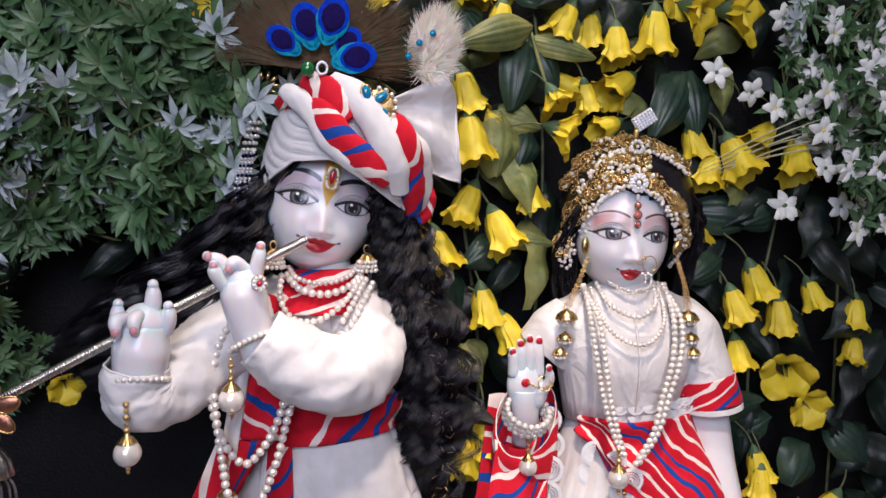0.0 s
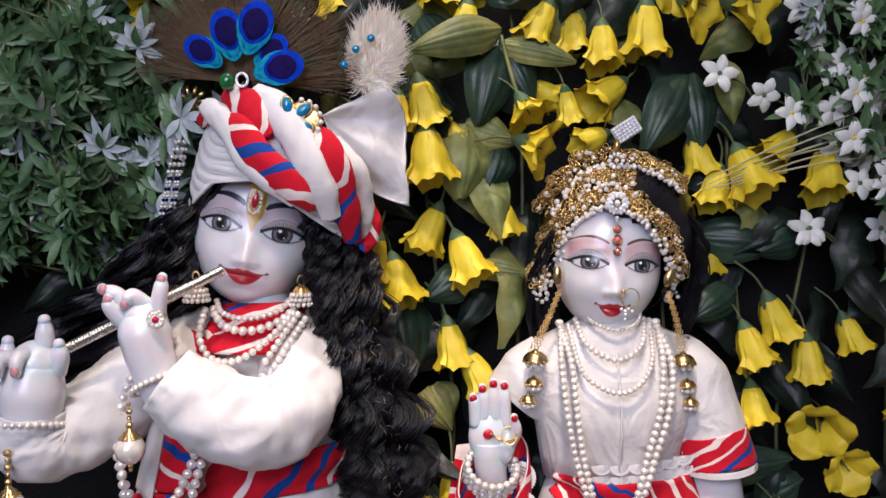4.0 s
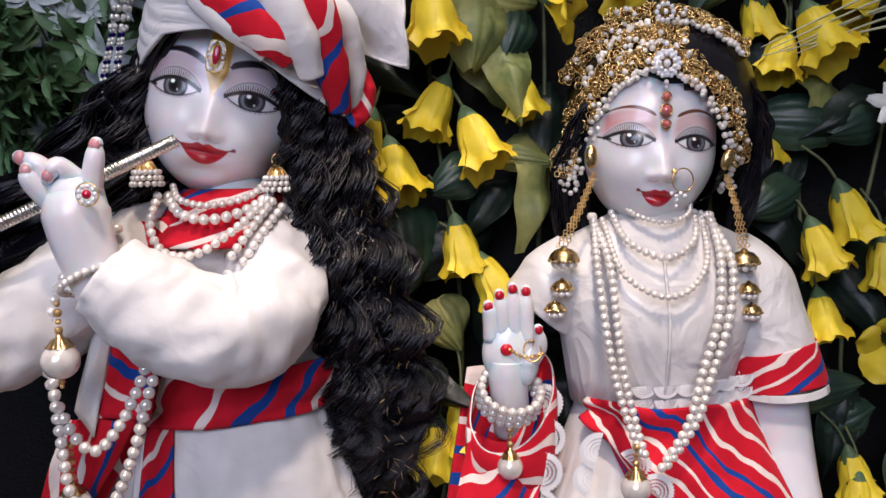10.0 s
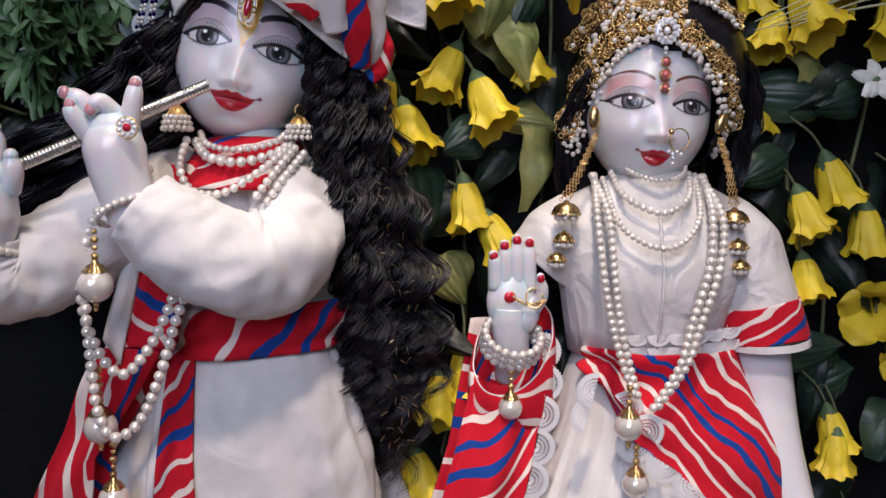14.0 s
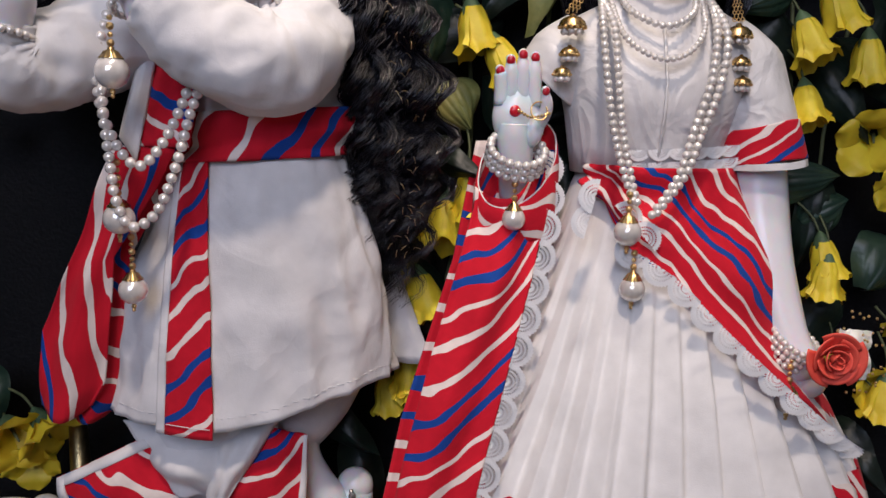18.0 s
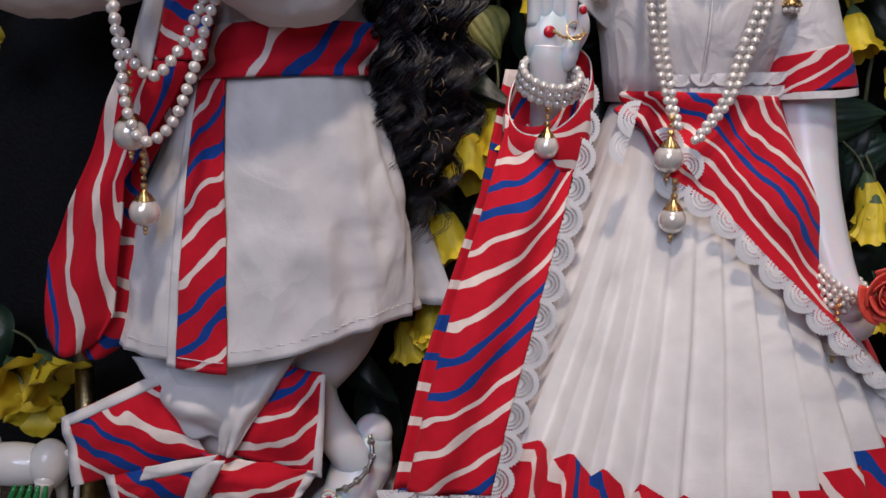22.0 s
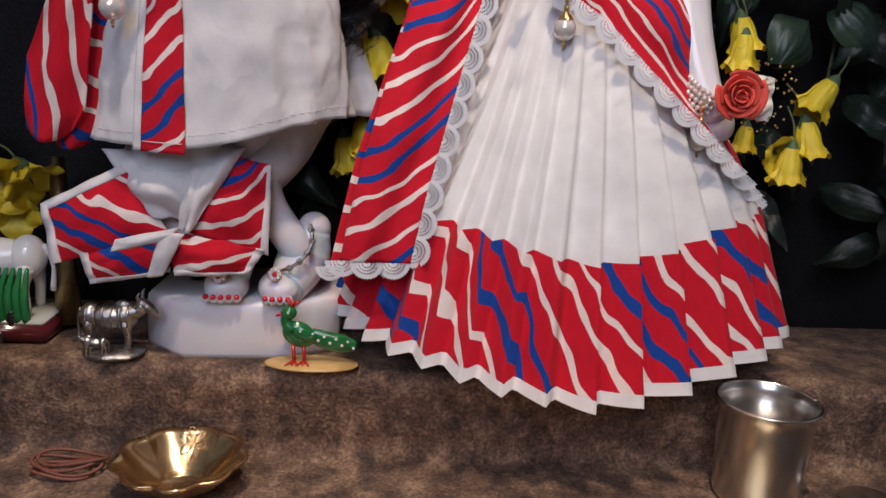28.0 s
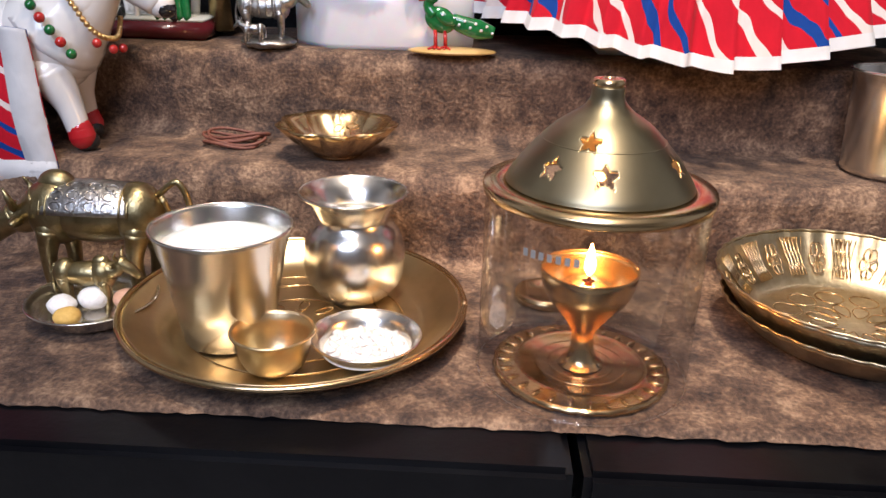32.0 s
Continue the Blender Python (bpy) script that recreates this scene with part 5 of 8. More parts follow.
orn = thing("flute_ornament", (-0.21, 0.496, 1.142), "copper flower ornament with a silver bell hanging from the flute", "ornament")
FO, FB, FT = arr((-0.21, 0.496, 1.142)), arr((-0.209, 0.496, 1.107)), arr((-0.205, 0.496, 1.089))
for k in range(6):
    q = 2 * pi * k / 6 + 0.3
    pt = part("petal", ball(FO + arr((0.0105 * cos(q), 0, 0.0105 * sin(q))), (0.0085, 0.0016, 0.0048), 16, 8, (0, -math.degrees(q), 0)), COPPER, orn, "copper petal with a gold edge")
    part("petal_edge", tube([FO + arr((0.0105 * cos(q) + 0.0088 * cos(t) * cos(q) - 0.0050 * sin(t) * sin(q), -0.0008, 0.0105 * sin(q) + 0.0088 * cos(t) * sin(q) + 0.0050 * sin(t) * cos(q))) for t in np.linspace(0, 2 * pi, 20)], 0.0006, 5), GOLD, pt)
part("centre", ball(FO + arr((0, -0.002, 0)), 0.0035, 12, 8), GOLD, orn)
part("link", tube(spline([FO + arr((0, 0, -0.012)), FO * 0.5 + FB * 0.5 + arr((0.001, 0, 0.004)), FB + arr((0, 0, 0.020))], 12), 0.0011, 6), OLDSILVER, orn)
part("bead", ball(FB + arr((0, 0, 0.018)), 0.0052, 16, 10), OLDSILVER, orn)
part("bell", lathe([(0.0015, 0.012), (0.0060, 0.010), (0.0105, 0.004), (0.0125, -0.005), (0.0110, -0.006)], 48, tuple(FB), wave=lambda t, k: 1 + 0.05 * cos(12 * t)), OLDSILVER, orn)
for k in range(5):
    part("tassel_strand", tube(spline([FB + arr((0.004 * (k - 2), 0, -0.006)), FT + arr((0.004 * (k - 2), 0.002 * (k % 2), 0.004)), FT + arr((0.005 * (k - 2), 0, -0.020))], 12), 0.0009, 6), OLDSILVER, orn)

# ---- jewellery of the flute idol ----


def necklace(path, r, parent, step=1.95, tone=None):
    beads("pearl", PEARL_MESH, even(path, r * step), r, parent)


def pearl_drop(at, r, parent_name, label, chain=0.022):
    """A large pearl on a gold cap and a short chain. at: the pearl's centre."""
    d = thing(parent_name, at, label, "pendant")
    x, y, z = at
    part("large_pearl", ball(at, r, 24, 16), PEARL, d)
    part("gold_cap", lathe([(0.0006, 0.0115), (r * 0.20, 0.0112), (r * 0.20, 0.0100), (r * 0.42, 0.0090), (r * 0.50, 0.0076), (r * 0.72, 0.0055)], 30, (x, y, z + r - 0.0075), wave=lambda t, k: 1 + (0.08 if k > 2 else 0) * cos(10 * t)), ANTIQUE, d)
    beads("gold_bead", GOLD_MESH, [(x, y, z + r + 0.0058 + 0.0042 * i) for i in range(max(1, int(chain / 0.0042)))], [0.0021 if i % 2 == 0 else 0.0015 for i in range(max(1, int(chain / 0.0042)))], d)
    beads("gold_bead", GOLD_MESH, [(x, y, z - r - 0.0012), (x, y, z - r - 0.0035)], [0.0016, 0.0012], d)
    return d


n = thing("pearl_choker", (-0.012, 0.6, 1.21), "short strings of white pearls round the flute idol's neck", "necklace")
necklace(spline([(-0.038, 0.596, 1.216), (-0.030, 0.583, 1.208), (-0.012, 0.577, 1.205), (0.006, 0.582, 1.209), (0.014, 0.595, 1.217)], 40), 0.0021, n)
necklace(spline([(-0.040, 0.592, 1.211), (-0.028, 0.576, 1.201), (-0.010, 0.570, 1.198), (0.008, 0.578, 1.203), (0.018, 0.595, 1.212)], 40), 0.0030, n)
n = thing("pearl_necklace", (-0.012, 0.6, 1.18), "looped white pearl necklace lying on the chest", "necklace")
necklace(spline([(-0.042, 0.585, 1.212), (-0.042, 0.570, 1.195), (-0.033, 0.563, 1.182), (-0.016, 0.558, 1.181), (0.002, 0.563, 1.192), (0.018, 0.585, 1.209)], 60), 0.0025, n)
necklace(spline([(0.020, 0.585, 1.208), (0.010, 0.568, 1.192), (0.000, 0.560, 1.177)], 30), 0.0025, n)
necklace(spline([(0.025, 0.585, 1.205), (0.016, 0.568, 1.190), (0.007, 0.560, 1.175)], 30), 0.0025, n)
n = thing("long_pearl_necklace", (-0.07, 0.55, 1.1), "long double string of white pearls hanging to the waist", "necklace")
necklace(spline([(-0.060, 0.578, 1.195), (-0.082, 0.556, 1.17), (-0.088, 0.548, 1.13), (-0.080, 0.545, 1.10), (-0.066, 0.543, 1.085), (-0.052, 0.543, 1.098), (-0.042, 0.545, 1.118), (-0.036, 0.555, 1.14)], 120), 0.0031, n)
necklace(spline([(-0.064, 0.578, 1.192), (-0.086, 0.554, 1.16), (-0.085, 0.546, 1.12), (-0.081, 0.543, 1.085), (-0.078, 0.541, 1.066), (-0.070, 0.540, 1.052), (-0.056, 0.540, 1.060), (-0.045, 0.541, 1.085), (-0.037, 0.545, 1.115), (-0.030, 0.556, 1.14)], 150), 0.0031, n)
pearl_drop((-0.0795, 0.548, 1.055), 0.0088, "pearl_pendant", "large white pearl pendant on a gold cap hanging from the necklace")
pearl_drop((-0.0750, 0.5525, 1.0133), 0.0082, "pearl_pendant", "large white pearl pendant on a gold cap hanging from the necklace", 0.026)
pearl_drop((-0.0720, 0.528, 1.1345), 0.0088, "bracelet_pearl_drop", "large white pearl drop hanging from a bracelet", 0.018)
pearl_drop((-0.134, 0.508, 1.108), 0.0088, "bracelet_pearl_drop", "large white pearl drop hanging from a bracelet", 0.024)


def bracelet(c, r, tilt, bead, rows, label):
    b = thing("pearl_bracelet", c, label, "bracelet")
    R = arr(Euler([radians(a) for a in tilt]).to_matrix())
    for k in range(rows):
        ring = [arr((r * cos(a), r * sin(a), (k - (rows - 1) / 2) * bead * 1.9)) @ R.T + arr(c) for a in np.linspace(0, 2 * pi, 80)]
        necklace(ring, bead, b)
    return b


bracelet((-0.131, 0.528, 1.150), 0.0195, (-14, 0, 0), 0.0021, 1, "white pearl bracelet on a marble wrist")
bracelet((-0.057, 0.538, 1.172), 0.0170, (-14, -24, 0), 0.0020, 1, "white pearl bracelet on a marble wrist")
bracelet((0.1470, 0.604, 1.093), 0.0172, (34, 8, 0), 0.0027, 3, "thick white pearl bracelet on a marble wrist")
bracelet((0.3245, 0.588, 0.978), 0.0170, (22, 24, 0), 0.0021, 4, "four rows of small white pearls on a marble wrist")
pearl_drop((0.1460, 0.594, 1.054), 0.0074, "bracelet_pearl_drop", "white pearl drop hanging from a bracelet", 0.016)
pearl_drop((0.3183, 0.572, 0.947), 0.0078, "bracelet_pearl_drop", "white pearl drop hanging from a bracelet", 0.018)


def flower_jewel(c, r, label, stone=RUBY, tilt=0):
    j = thing("flower_jewel", c, label, "jewel")
    part("stone", ball(c, (r * 0.42, r * 0.35, r * 0.42), 12, 8), stone, j)
    cr = shared("clear_stone", ball((0, 0, 0), 1, 7, 5), CRYSTAL)
    beads("clear_stone", cr, [(c[0] + r * 0.72 * cos(a), c[1] + 0.0004, c[2] + r * 0.72 * sin(a)) for a in np.linspace(0, 2 * pi, 9, endpoint=False)], r * 0.24, j)
    part("gold_ring", tube([(c[0] + r * cos(a), c[1] + 0.0008, c[2] + r * sin(a)) for a in np.linspace(0, 2 * pi, 30)], r * 0.07, 6), GOLD, j)


flower_jewel((-0.0515, 0.5195, 1.2130), 0.0052, "gold flower jewel with a red stone on the marble hand")
flower_jewel((-0.017, 0.578, 0.832), 0.0050, "gold flower ornament with a red stone on the marble foot")
flower_jewel((0.0225, 0.581, 0.834), 0.0050, "gold flower ornament with a red stone on the marble foot")


def earring(x, y, z, label):
    e = thing("jhumka_earring", (x, y, z), label, "earring")
    part("stud", tube([(x + 0.0022 * cos(a), y, z + 0.0105 + 0.0032 * sin(a)) for a in np.linspace(0, 2 * pi, 20)], 0.0006, 6), GOLD, e)
    part("bell", lathe([(0.001, 0.007), (0.0028, 0.006), (0.0048, 0.003), (0.0056, 0.0)], 20, (x, y, z)), GOLD, e)
    for k in range(10):
        a = 2 * pi * k / 10
        part("rib", tube([(x + w * cos(a), y + w * sin(a), z + h) for w, h in ((0.0012, 0.0072), (0.0031, 0.0062), (0.0051, 0.0031), (0.0060, 0.0))], 0.0005, 5), GOLD, e)
    for k in range(3):
        beads("pearl", PEARL_MESH, [(x + (0.0064 + 0.0007 * k) * cos(a + 0.3 * k), y + (0.0064 + 0.0007 * k) * sin(a + 0.3 * k), z + 0.0010 - 0.0031 * k) for a in np.linspace(0, 2 * pi, 14, endpoint=False)], 0.0016, e)


earring(0.0205, 0.590, 1.218, "gold bell earring ringed with white pearls")
earring(-0.0475, 0.584, 1.222, "gold bell earring ringed with white pearls")


def anklet():
    a = thing("anklet", (0.034, 0.605, 0.845), "silver chain anklet with bead links", "anklet")
    ring = spline([(0.0455, 0.602, 0.868), (0.0475, 0.596, 0.856), (0.043, 0.592, 0.846), (0.034, 0.590, 0.838), (0.026, 0.592, 0.834)], 40)
    part("chain", tube(ring, 0.0014, 8), OLDSILVER, a)
    beads("gold_bead", shared("silver_bead", ball((0, 0, 0), 1, 8, 6), OLDSILVER), even(ring, 0.009), 0.0026, a)


anklet()

# ---- garments of the blessing idol ----
SK = arr([(1.090, 0.049, 0.036), (1.04, 0.066, 0.053), (0.95, 0.103, 0.084), (0.866, 0.139, 0.105), (0.775, 0.171, 0.123), (0.770, 0.172, 0.124)])
SKC = (0.243, 0.636)
PLEATS = 34


def skirt_at(a, z, off=0.0, pleat=1.0):
    hx, hy = np.interp(-z, -SK[:, 0], SK[:, 1]), np.interp(-z, -SK[:, 0], SK[:, 2])
    s = (a / (2 * pi) * PLEATS + 0.25 * sin(3 * a)) % 1.0
    saw = (s / 0.86 if s < 0.86 else (1 - s) / 0.14) - 0.5
    amp = 0.019 * smoothstep(1.08, 0.80, z) * pleat
    w = 0.004 * noise.noise(Vector((cos(a) * 2.5, sin(a) * 2.5, z * 7))) * smoothstep(1.08, 0.9, z)
    d = off + amp * saw + w
    return (SKC[0] + (hx + d) * cos(a), SKC[1] + (hy + d) * sin(a), z)


def skirt():
    k = thing("pleated_skirt", (0.243, 0.636, 0.77), "white pleated skirt with a wide red striped border and white hem", "skirt")
    nu = PLEATS * 9

    def ring(z0, z1, off):
        def g(u, v):
            a = -pi / 2 + 2 * pi * (u - 0.5)
            wob = 0.004 * sin(a * 5) + 0.003 * noise.noise(Vector((cos(a) * 3, sin(a) * 3, 2)))
            z = z0 + (z1 - z0) * v + wob * (1 if z1 < 1 or v < 0.5 else 0)
            lift = (0.034 if cos(a) > 0 else 0.026) * cos(a) ** 2 * smoothstep(1.0, 0.85, z)
            q = skirt_at(a, max(z, 0.7675), off)
            return (q[0], q[1], q[2] + lift)
        return g
    part("pleated_panel", grid(ring(0.862, 1.09, 0.0), nu, 36), PLEATED, k)
    geo, uv = sheet_uv(ring(0.781, 0.868, 0.0022), nu, 14, 0.98, 0.09, 1)
    uv = [(a * 1.35, b * 0.55) for a, b in uv]
    part("border", geo, STRIPE, k, "red border with white and blue slanting stripes", uv=uv)
    part("hem", grid(ring(0.773, 0.782, 0.0028), nu, 3), PLEATED, k, "plain white hem")

    b = thing("blouse", (0.236, 0.63, 1.1), "white satin blouse with striped sleeve ends", "garment")
    rows = [(1.198, 0.216, 0.256, 0.612, 0.652), (1.188, 0.200, 0.272, 0.606, 0.660), (1.176, 0.176, 0.297, 0.604, 0.668), (1.160, 0.169, 0.307, 0.596, 0.672), (1.140, 0.176, 0.298, 0.588, 0.674),
            (1.120, 0.181, 0.291, 0.589, 0.672), (1.100, 0.184, 0.286, 0.596, 0.668), (1.082, 0.187, 0.283, 0.599, 0.667)]
    V, F = ringed(puts(rows, 60), False)
    V = arr([(x, y - 0.0035 * noise.noise(Vector((x * 40, z * 55, 1))) - 0.002 * noise.noise(Vector((x * 110, z * 90, 4))), z) for x, y, z in V])
    part("body", (V, F), SATIN, b, solid=0.001)
    part("button_seam", tube([(0.2335, np.interp(z, [1.085, 1.12, 1.14, 1.175], [0.597, 0.5865, 0.586, 0.601]), z) for z in np.linspace(1.09, 1.175, 20)], 0.0009, 6, 0.6), SATIN, b)

    def sl(pts, radii, mat, seed, uvw=None):
        p = spline(pts, 24)
        V, F = tube(p, radii, 30, cap=False)
        for i in range(len(V)):
            V[i] += 0.002 * arr(noise.noise_vector(Vector(V[i] * 45) + Vector((seed, 0, 0))))
        uv = [(j / 30 * 0.18, kk / 23 * 0.04) for kk in range(24) for j in range(30)] if mat is STRIPE else None
        return part("sleeve" if mat is SATIN else "sleeve_end", (V, F), mat, b, uv=uv, solid=0.001)
    sl([(0.278, 0.634, 1.168), (0.293, 0.632, 1.150), (0.303, 0.629, 1.120), (0.307, 0.627, 1.106)], [0.020, 0.026, 0.0262, 0.0255], SATIN, 1)
    sl([(0.3055, 0.627, 1.114), (0.308, 0.626, 1.102), (0.3095, 0.625, 1.091)], [0.0262, 0.0272, 0.0280], STRIPE, 2)
    sl([(0.3095, 0.625, 1.0925), (0.310, 0.625, 1.088)], [0.0285, 0.0288], SATIN, 3)
    sl([(0.194, 0.634, 1.168), (0.180, 0.633, 1.152), (0.170, 0.636, 1.138)], [0.020, 0.026, 0.0255], SATIN, 4)


def fan_mesh():
    """One scallop of openwork lace: a ribbed half disc with rows of eyelets. Its base lies on x, it points to -z."""
    nu, nv = 34, 10
    V, F = grid(lambda u, v: ((0.06 + 0.92 * v + (0.035 * cos(u * nu * pi) if v == 1 else 0)) * cos(pi * u), -0.03 * cos(u * nu * pi) * v - 0.02 * sin(pi * min(1, v * 1.1)), 0.03 - (0.06 + 0.92 * v + (0.035 * cos(u * nu * pi) if v == 1 else 0)) * sin(pi * u)), nu, nv)
    keep = [f for k, f in enumerate(F) if not ((k % nu) % 2 == 1 and (k // nu) in (2, 4, 6))]
    return shared("scallop", (V, keep), LACE)


FAN = fan_mesh()


def lace(path, r, parent, side):
    """Scallops of radius r along a path, pointing to one side of it (side: +1 right of the way, -1 left), facing the front."""
    p = even(path, r * 1.62)
    t = np.gradient(p, axis=0) if len(p) > 1 else arr([arr(path[-1]) - arr(path[0])])
    for k, (q, d) in enumerate(zip(p, t)):
        out = arr((d[2], 0, -d[0])) * side
        q = q + arr((0, -0.0009 * (k % 2), 0))
        ang = math.atan2(-out[0], -out[2])
        ob = new("scallop", FAN)
        ob.location = Vector(q) - Vector(ROOT[parent])
        ob.rotation_euler = (0, ang, 0)
        ob.scale = (r, r, r)
        under(ob, parent)


def dupatta():
    d = thing("dupatta", (0.2, 0.59, 0.95), "red striped cotton veil edged with scalloped silver lace", "veil")
    rows = arr([(1.132, 0.128, 0.155, 0.632), (1.10, 0.124, 0.168, 0.620), (1.06, 0.122, 0.168, 0.602), (1.016, 0.110, 0.158, 0.583), (0.97, 0.097, 0.146, 0.572), (0.90, 0.080, 0.129, 0.560), (0.852, 0.071, 0.120, 0.556)])

    def left(u, v):
        top = 1.060 + 0.040 * u ** 3 + 0.012 * (1 - u) ** 3
        z = top + (0.852 - top) * v
        xl, xr, y = (np.interp(-z, -rows[:, 0], rows[:, i]) for i in (1, 2, 3))
        f = 0.0045 * sin(u * 8 + v * 3) * (1 - 0.3 * v) + 0.003 * noise.noise(Vector((u * 3, v * 6, 3)))
        return (xl + (xr - xl) * u, y + f + 0.012 * (0.5 - u) ** 2, z)
    geo, uv = sheet_uv(left, 30, 70, 0.058, 0.24, 1)
    uv = [(-a * 0.75, -b * 0.9) for a, b in uv]
    part("front_fall", geo, STRIPE, d, uv=uv, solid=0.0012)

    def cuff(u, v):
        a = 2 * pi * u
        top, low = 1.088 + 0.012 * cos(a) + 0.025 * sin(a), 1.040
        r = 1 + 0.10 * sin(pi * v) + 0.05 * noise.noise(Vector((cos(a) * 2, sin(a) * 2, v * 3)))
        return (0.1490 + 0.0245 * r * cos(a), 0.6160 + 0.0190 * r * sin(a), low + (top - low) * v)
    geo, uv = sheet_uv(cuff, 60, 16, 0.15, 0.045, 1)
    part("forearm_wrap", geo, STRIPE, d, uv=[(a * 0.8, b * 0.9) for a, b in uv], solid=0.0014)
    part("wrap_edge", tube([arr(cuff(u, 1.0)) + arr((0, -0.0006, 0)) for u in np.linspace(0, 1, 60)], 0.0005, 6), SILVER, d, "silver thread edge")

    def behind(u, v):
        z = 1.10 + (0.842 - 1.10) * v
        xl = np.interp(v, [0, 0.3, 0.7, 1], [0.124, 0.110, 0.078, 0.062])
        return (xl + 0.05 * u, 0.642 - 0.062 * v + 0.004 * sin(u * 7), z)
    geo, uv = sheet_uv(behind, 16, 50, 0.05, 0.26, 1)
    uv = [(a * 0.3, -b * 0.9) for a, b in uv]
    part("back_fall", geo, STRIPE, d, uv=uv, solid=0.0012)
    lace([arr(left(1, v)) + arr((0.0, -0.003, 0)) for v in np.linspace(0.03, 1.0, 60)], 0.0122, d, -1)
    lace([arr(left(u, 1.0)) + arr((0, -0.003, 0.001)) for u in np.linspace(-0.15, 1.05, 20)], 0.0120, d, 1)
    lace([arr(behind(u, 1.0)) + arr((0, -0.001, 0.0)) for u in np.linspace(-0.15, 0.25, 14)], 0.0110, d, 1)

    def low(a):
        return np.interp(math.degrees(a), [-150, -130, -112, -92, -79, -60, -41, -20, -5], [1.074, 1.066, 1.038, 1.024, 1.002, 0.968, 0.934, 0.907, 0.898])

    def right(u, v):
        a = radians(-150 + 145 * u)
        z0 = low(a)
        z = 1.088 + (z0 - 1.088) * v
        q = skirt_at(a, z, 0.007 + 0.005 * v * u * u, 0.0)
        f = 0.003 * sin(v * 10 + u * 5) + 0.004 * noise.noise(Vector((u * 5, v * 4, 9)))
        return (q[0] + f * cos(a), q[1] + f * sin(a), z)
    geo, uv = sheet_uv(right, 70, 36, 0.26, 0.14, 1)
    uv = [(a * 0.9, b * (0.4 + 3.2 * a)) for a, b in uv]
    uv = [(a, -b * 1.0) for a, b in uv]
    part("waist_drape", geo, STRIPE, d, uv=uv, solid=0.0012)
    lace([arr(right(u, 1.0)) + 0.006 * arr((cos(radians(-150 + 145 * u)), sin(radians(-150 + 145 * u)) - 0.4, 0.4)) for u in np.linspace(0.24, 1.0, 70)], 0.0118, d, 1)
    lace([arr(right(u, 0.98)) + arr((0, -0.006, 0.012)) for u in np.linspace(0.20, 0.36, 20)], 0.0105, d, -1)
    # rosette of lace at the waist knot
    lace([(0.196 + 0.010 * cos(a), 0.568, 1.062 + 0.012 * sin(a)) for a in np.linspace(pi * 1.4, pi * 0.3, 16)], 0.0105, d, -1)


skirt()
dupatta()

belt = thing("lace_belt", (0.243, 0.60, 1.09), "white and silver scalloped lace belt round the blouse", "belt")
for row, lift in ((1.098, 0.0058), (1.090, 0.0046)):
    lace([skirt_at(-pi * 0.66 + pi * 0.60 * u, row + 0.006 * u, lift, 0) for u in np.linspace(0, 1, 50)], 0.0075, belt, 1)

n = thing("pearl_choker", (0.234, 0.62, 1.19), "pearl choker and short pearl strings round the blessing idol's neck", "necklace")
necklace(spline([(0.213, 0.622, 1.202), (0.219, 0.606, 1.195), (0.234, 0.599, 1.191), (0.248, 0.605, 1.195), (0.255, 0.622, 1.203)], 40), 0.0016, n)
necklace(spline([(0.208, 0.622, 1.197), (0.213, 0.600, 1.181), (0.232, 0.590, 1.172), (0.250, 0.599, 1.181), (0.257, 0.622, 1.197)], 50), 0.0022, n)
necklace(spline([(0.203, 0.622, 1.193), (0.207, 0.592, 1.167), (0.218, 0.583, 1.156), (0.232, 0.580, 1.152), (0.246, 0.583, 1.158), (0.256, 0.594, 1.172), (0.261, 0.622, 1.195)], 60), 0.0019, n)
n = thing("long_pearl_necklace", (0.225, 0.58, 1.1), "long strings of white pearls hanging to the waist", "necklace")
for k in range(2):
    o = 0.0065 * k
    necklace(spline([(0.198 - 0.002 * k, 0.622, 1.195), (0.194 + o, 0.590, 1.172), (0.196 + o, 0.578, 1.14), (0.201 + o * 0.8, 0.575, 1.11), (0.208 + o * 0.6, 0.573, 1.085), (0.215 + o * 0.3, 0.570, 1.066)], 90), 0.0024, n)
    necklace(spline([(0.264 + 0.002 * k, 0.622, 1.195), (0.262 - o * 0.9 + 0.006, 0.590, 1.170), (0.259 - o * 0.9 + 0.004, 0.578, 1.14), (0.253 - o * 0.8, 0.575, 1.11), (0.244 - o * 0.6, 0.572, 1.085), (0.226 - o * 0.3, 0.569, 1.060)], 90), 0.0026, n)
pearl_drop((0.2110, 0.568, 1.051), 0.0082, "pearl_pendant", "large cream pearl pendant on a gold cap", 0.014)
pearl_drop((0.2165, 0.570, 1.0164), 0.0078, "pearl_pendant", "large white pearl pendant on a gold cap", 0.016)


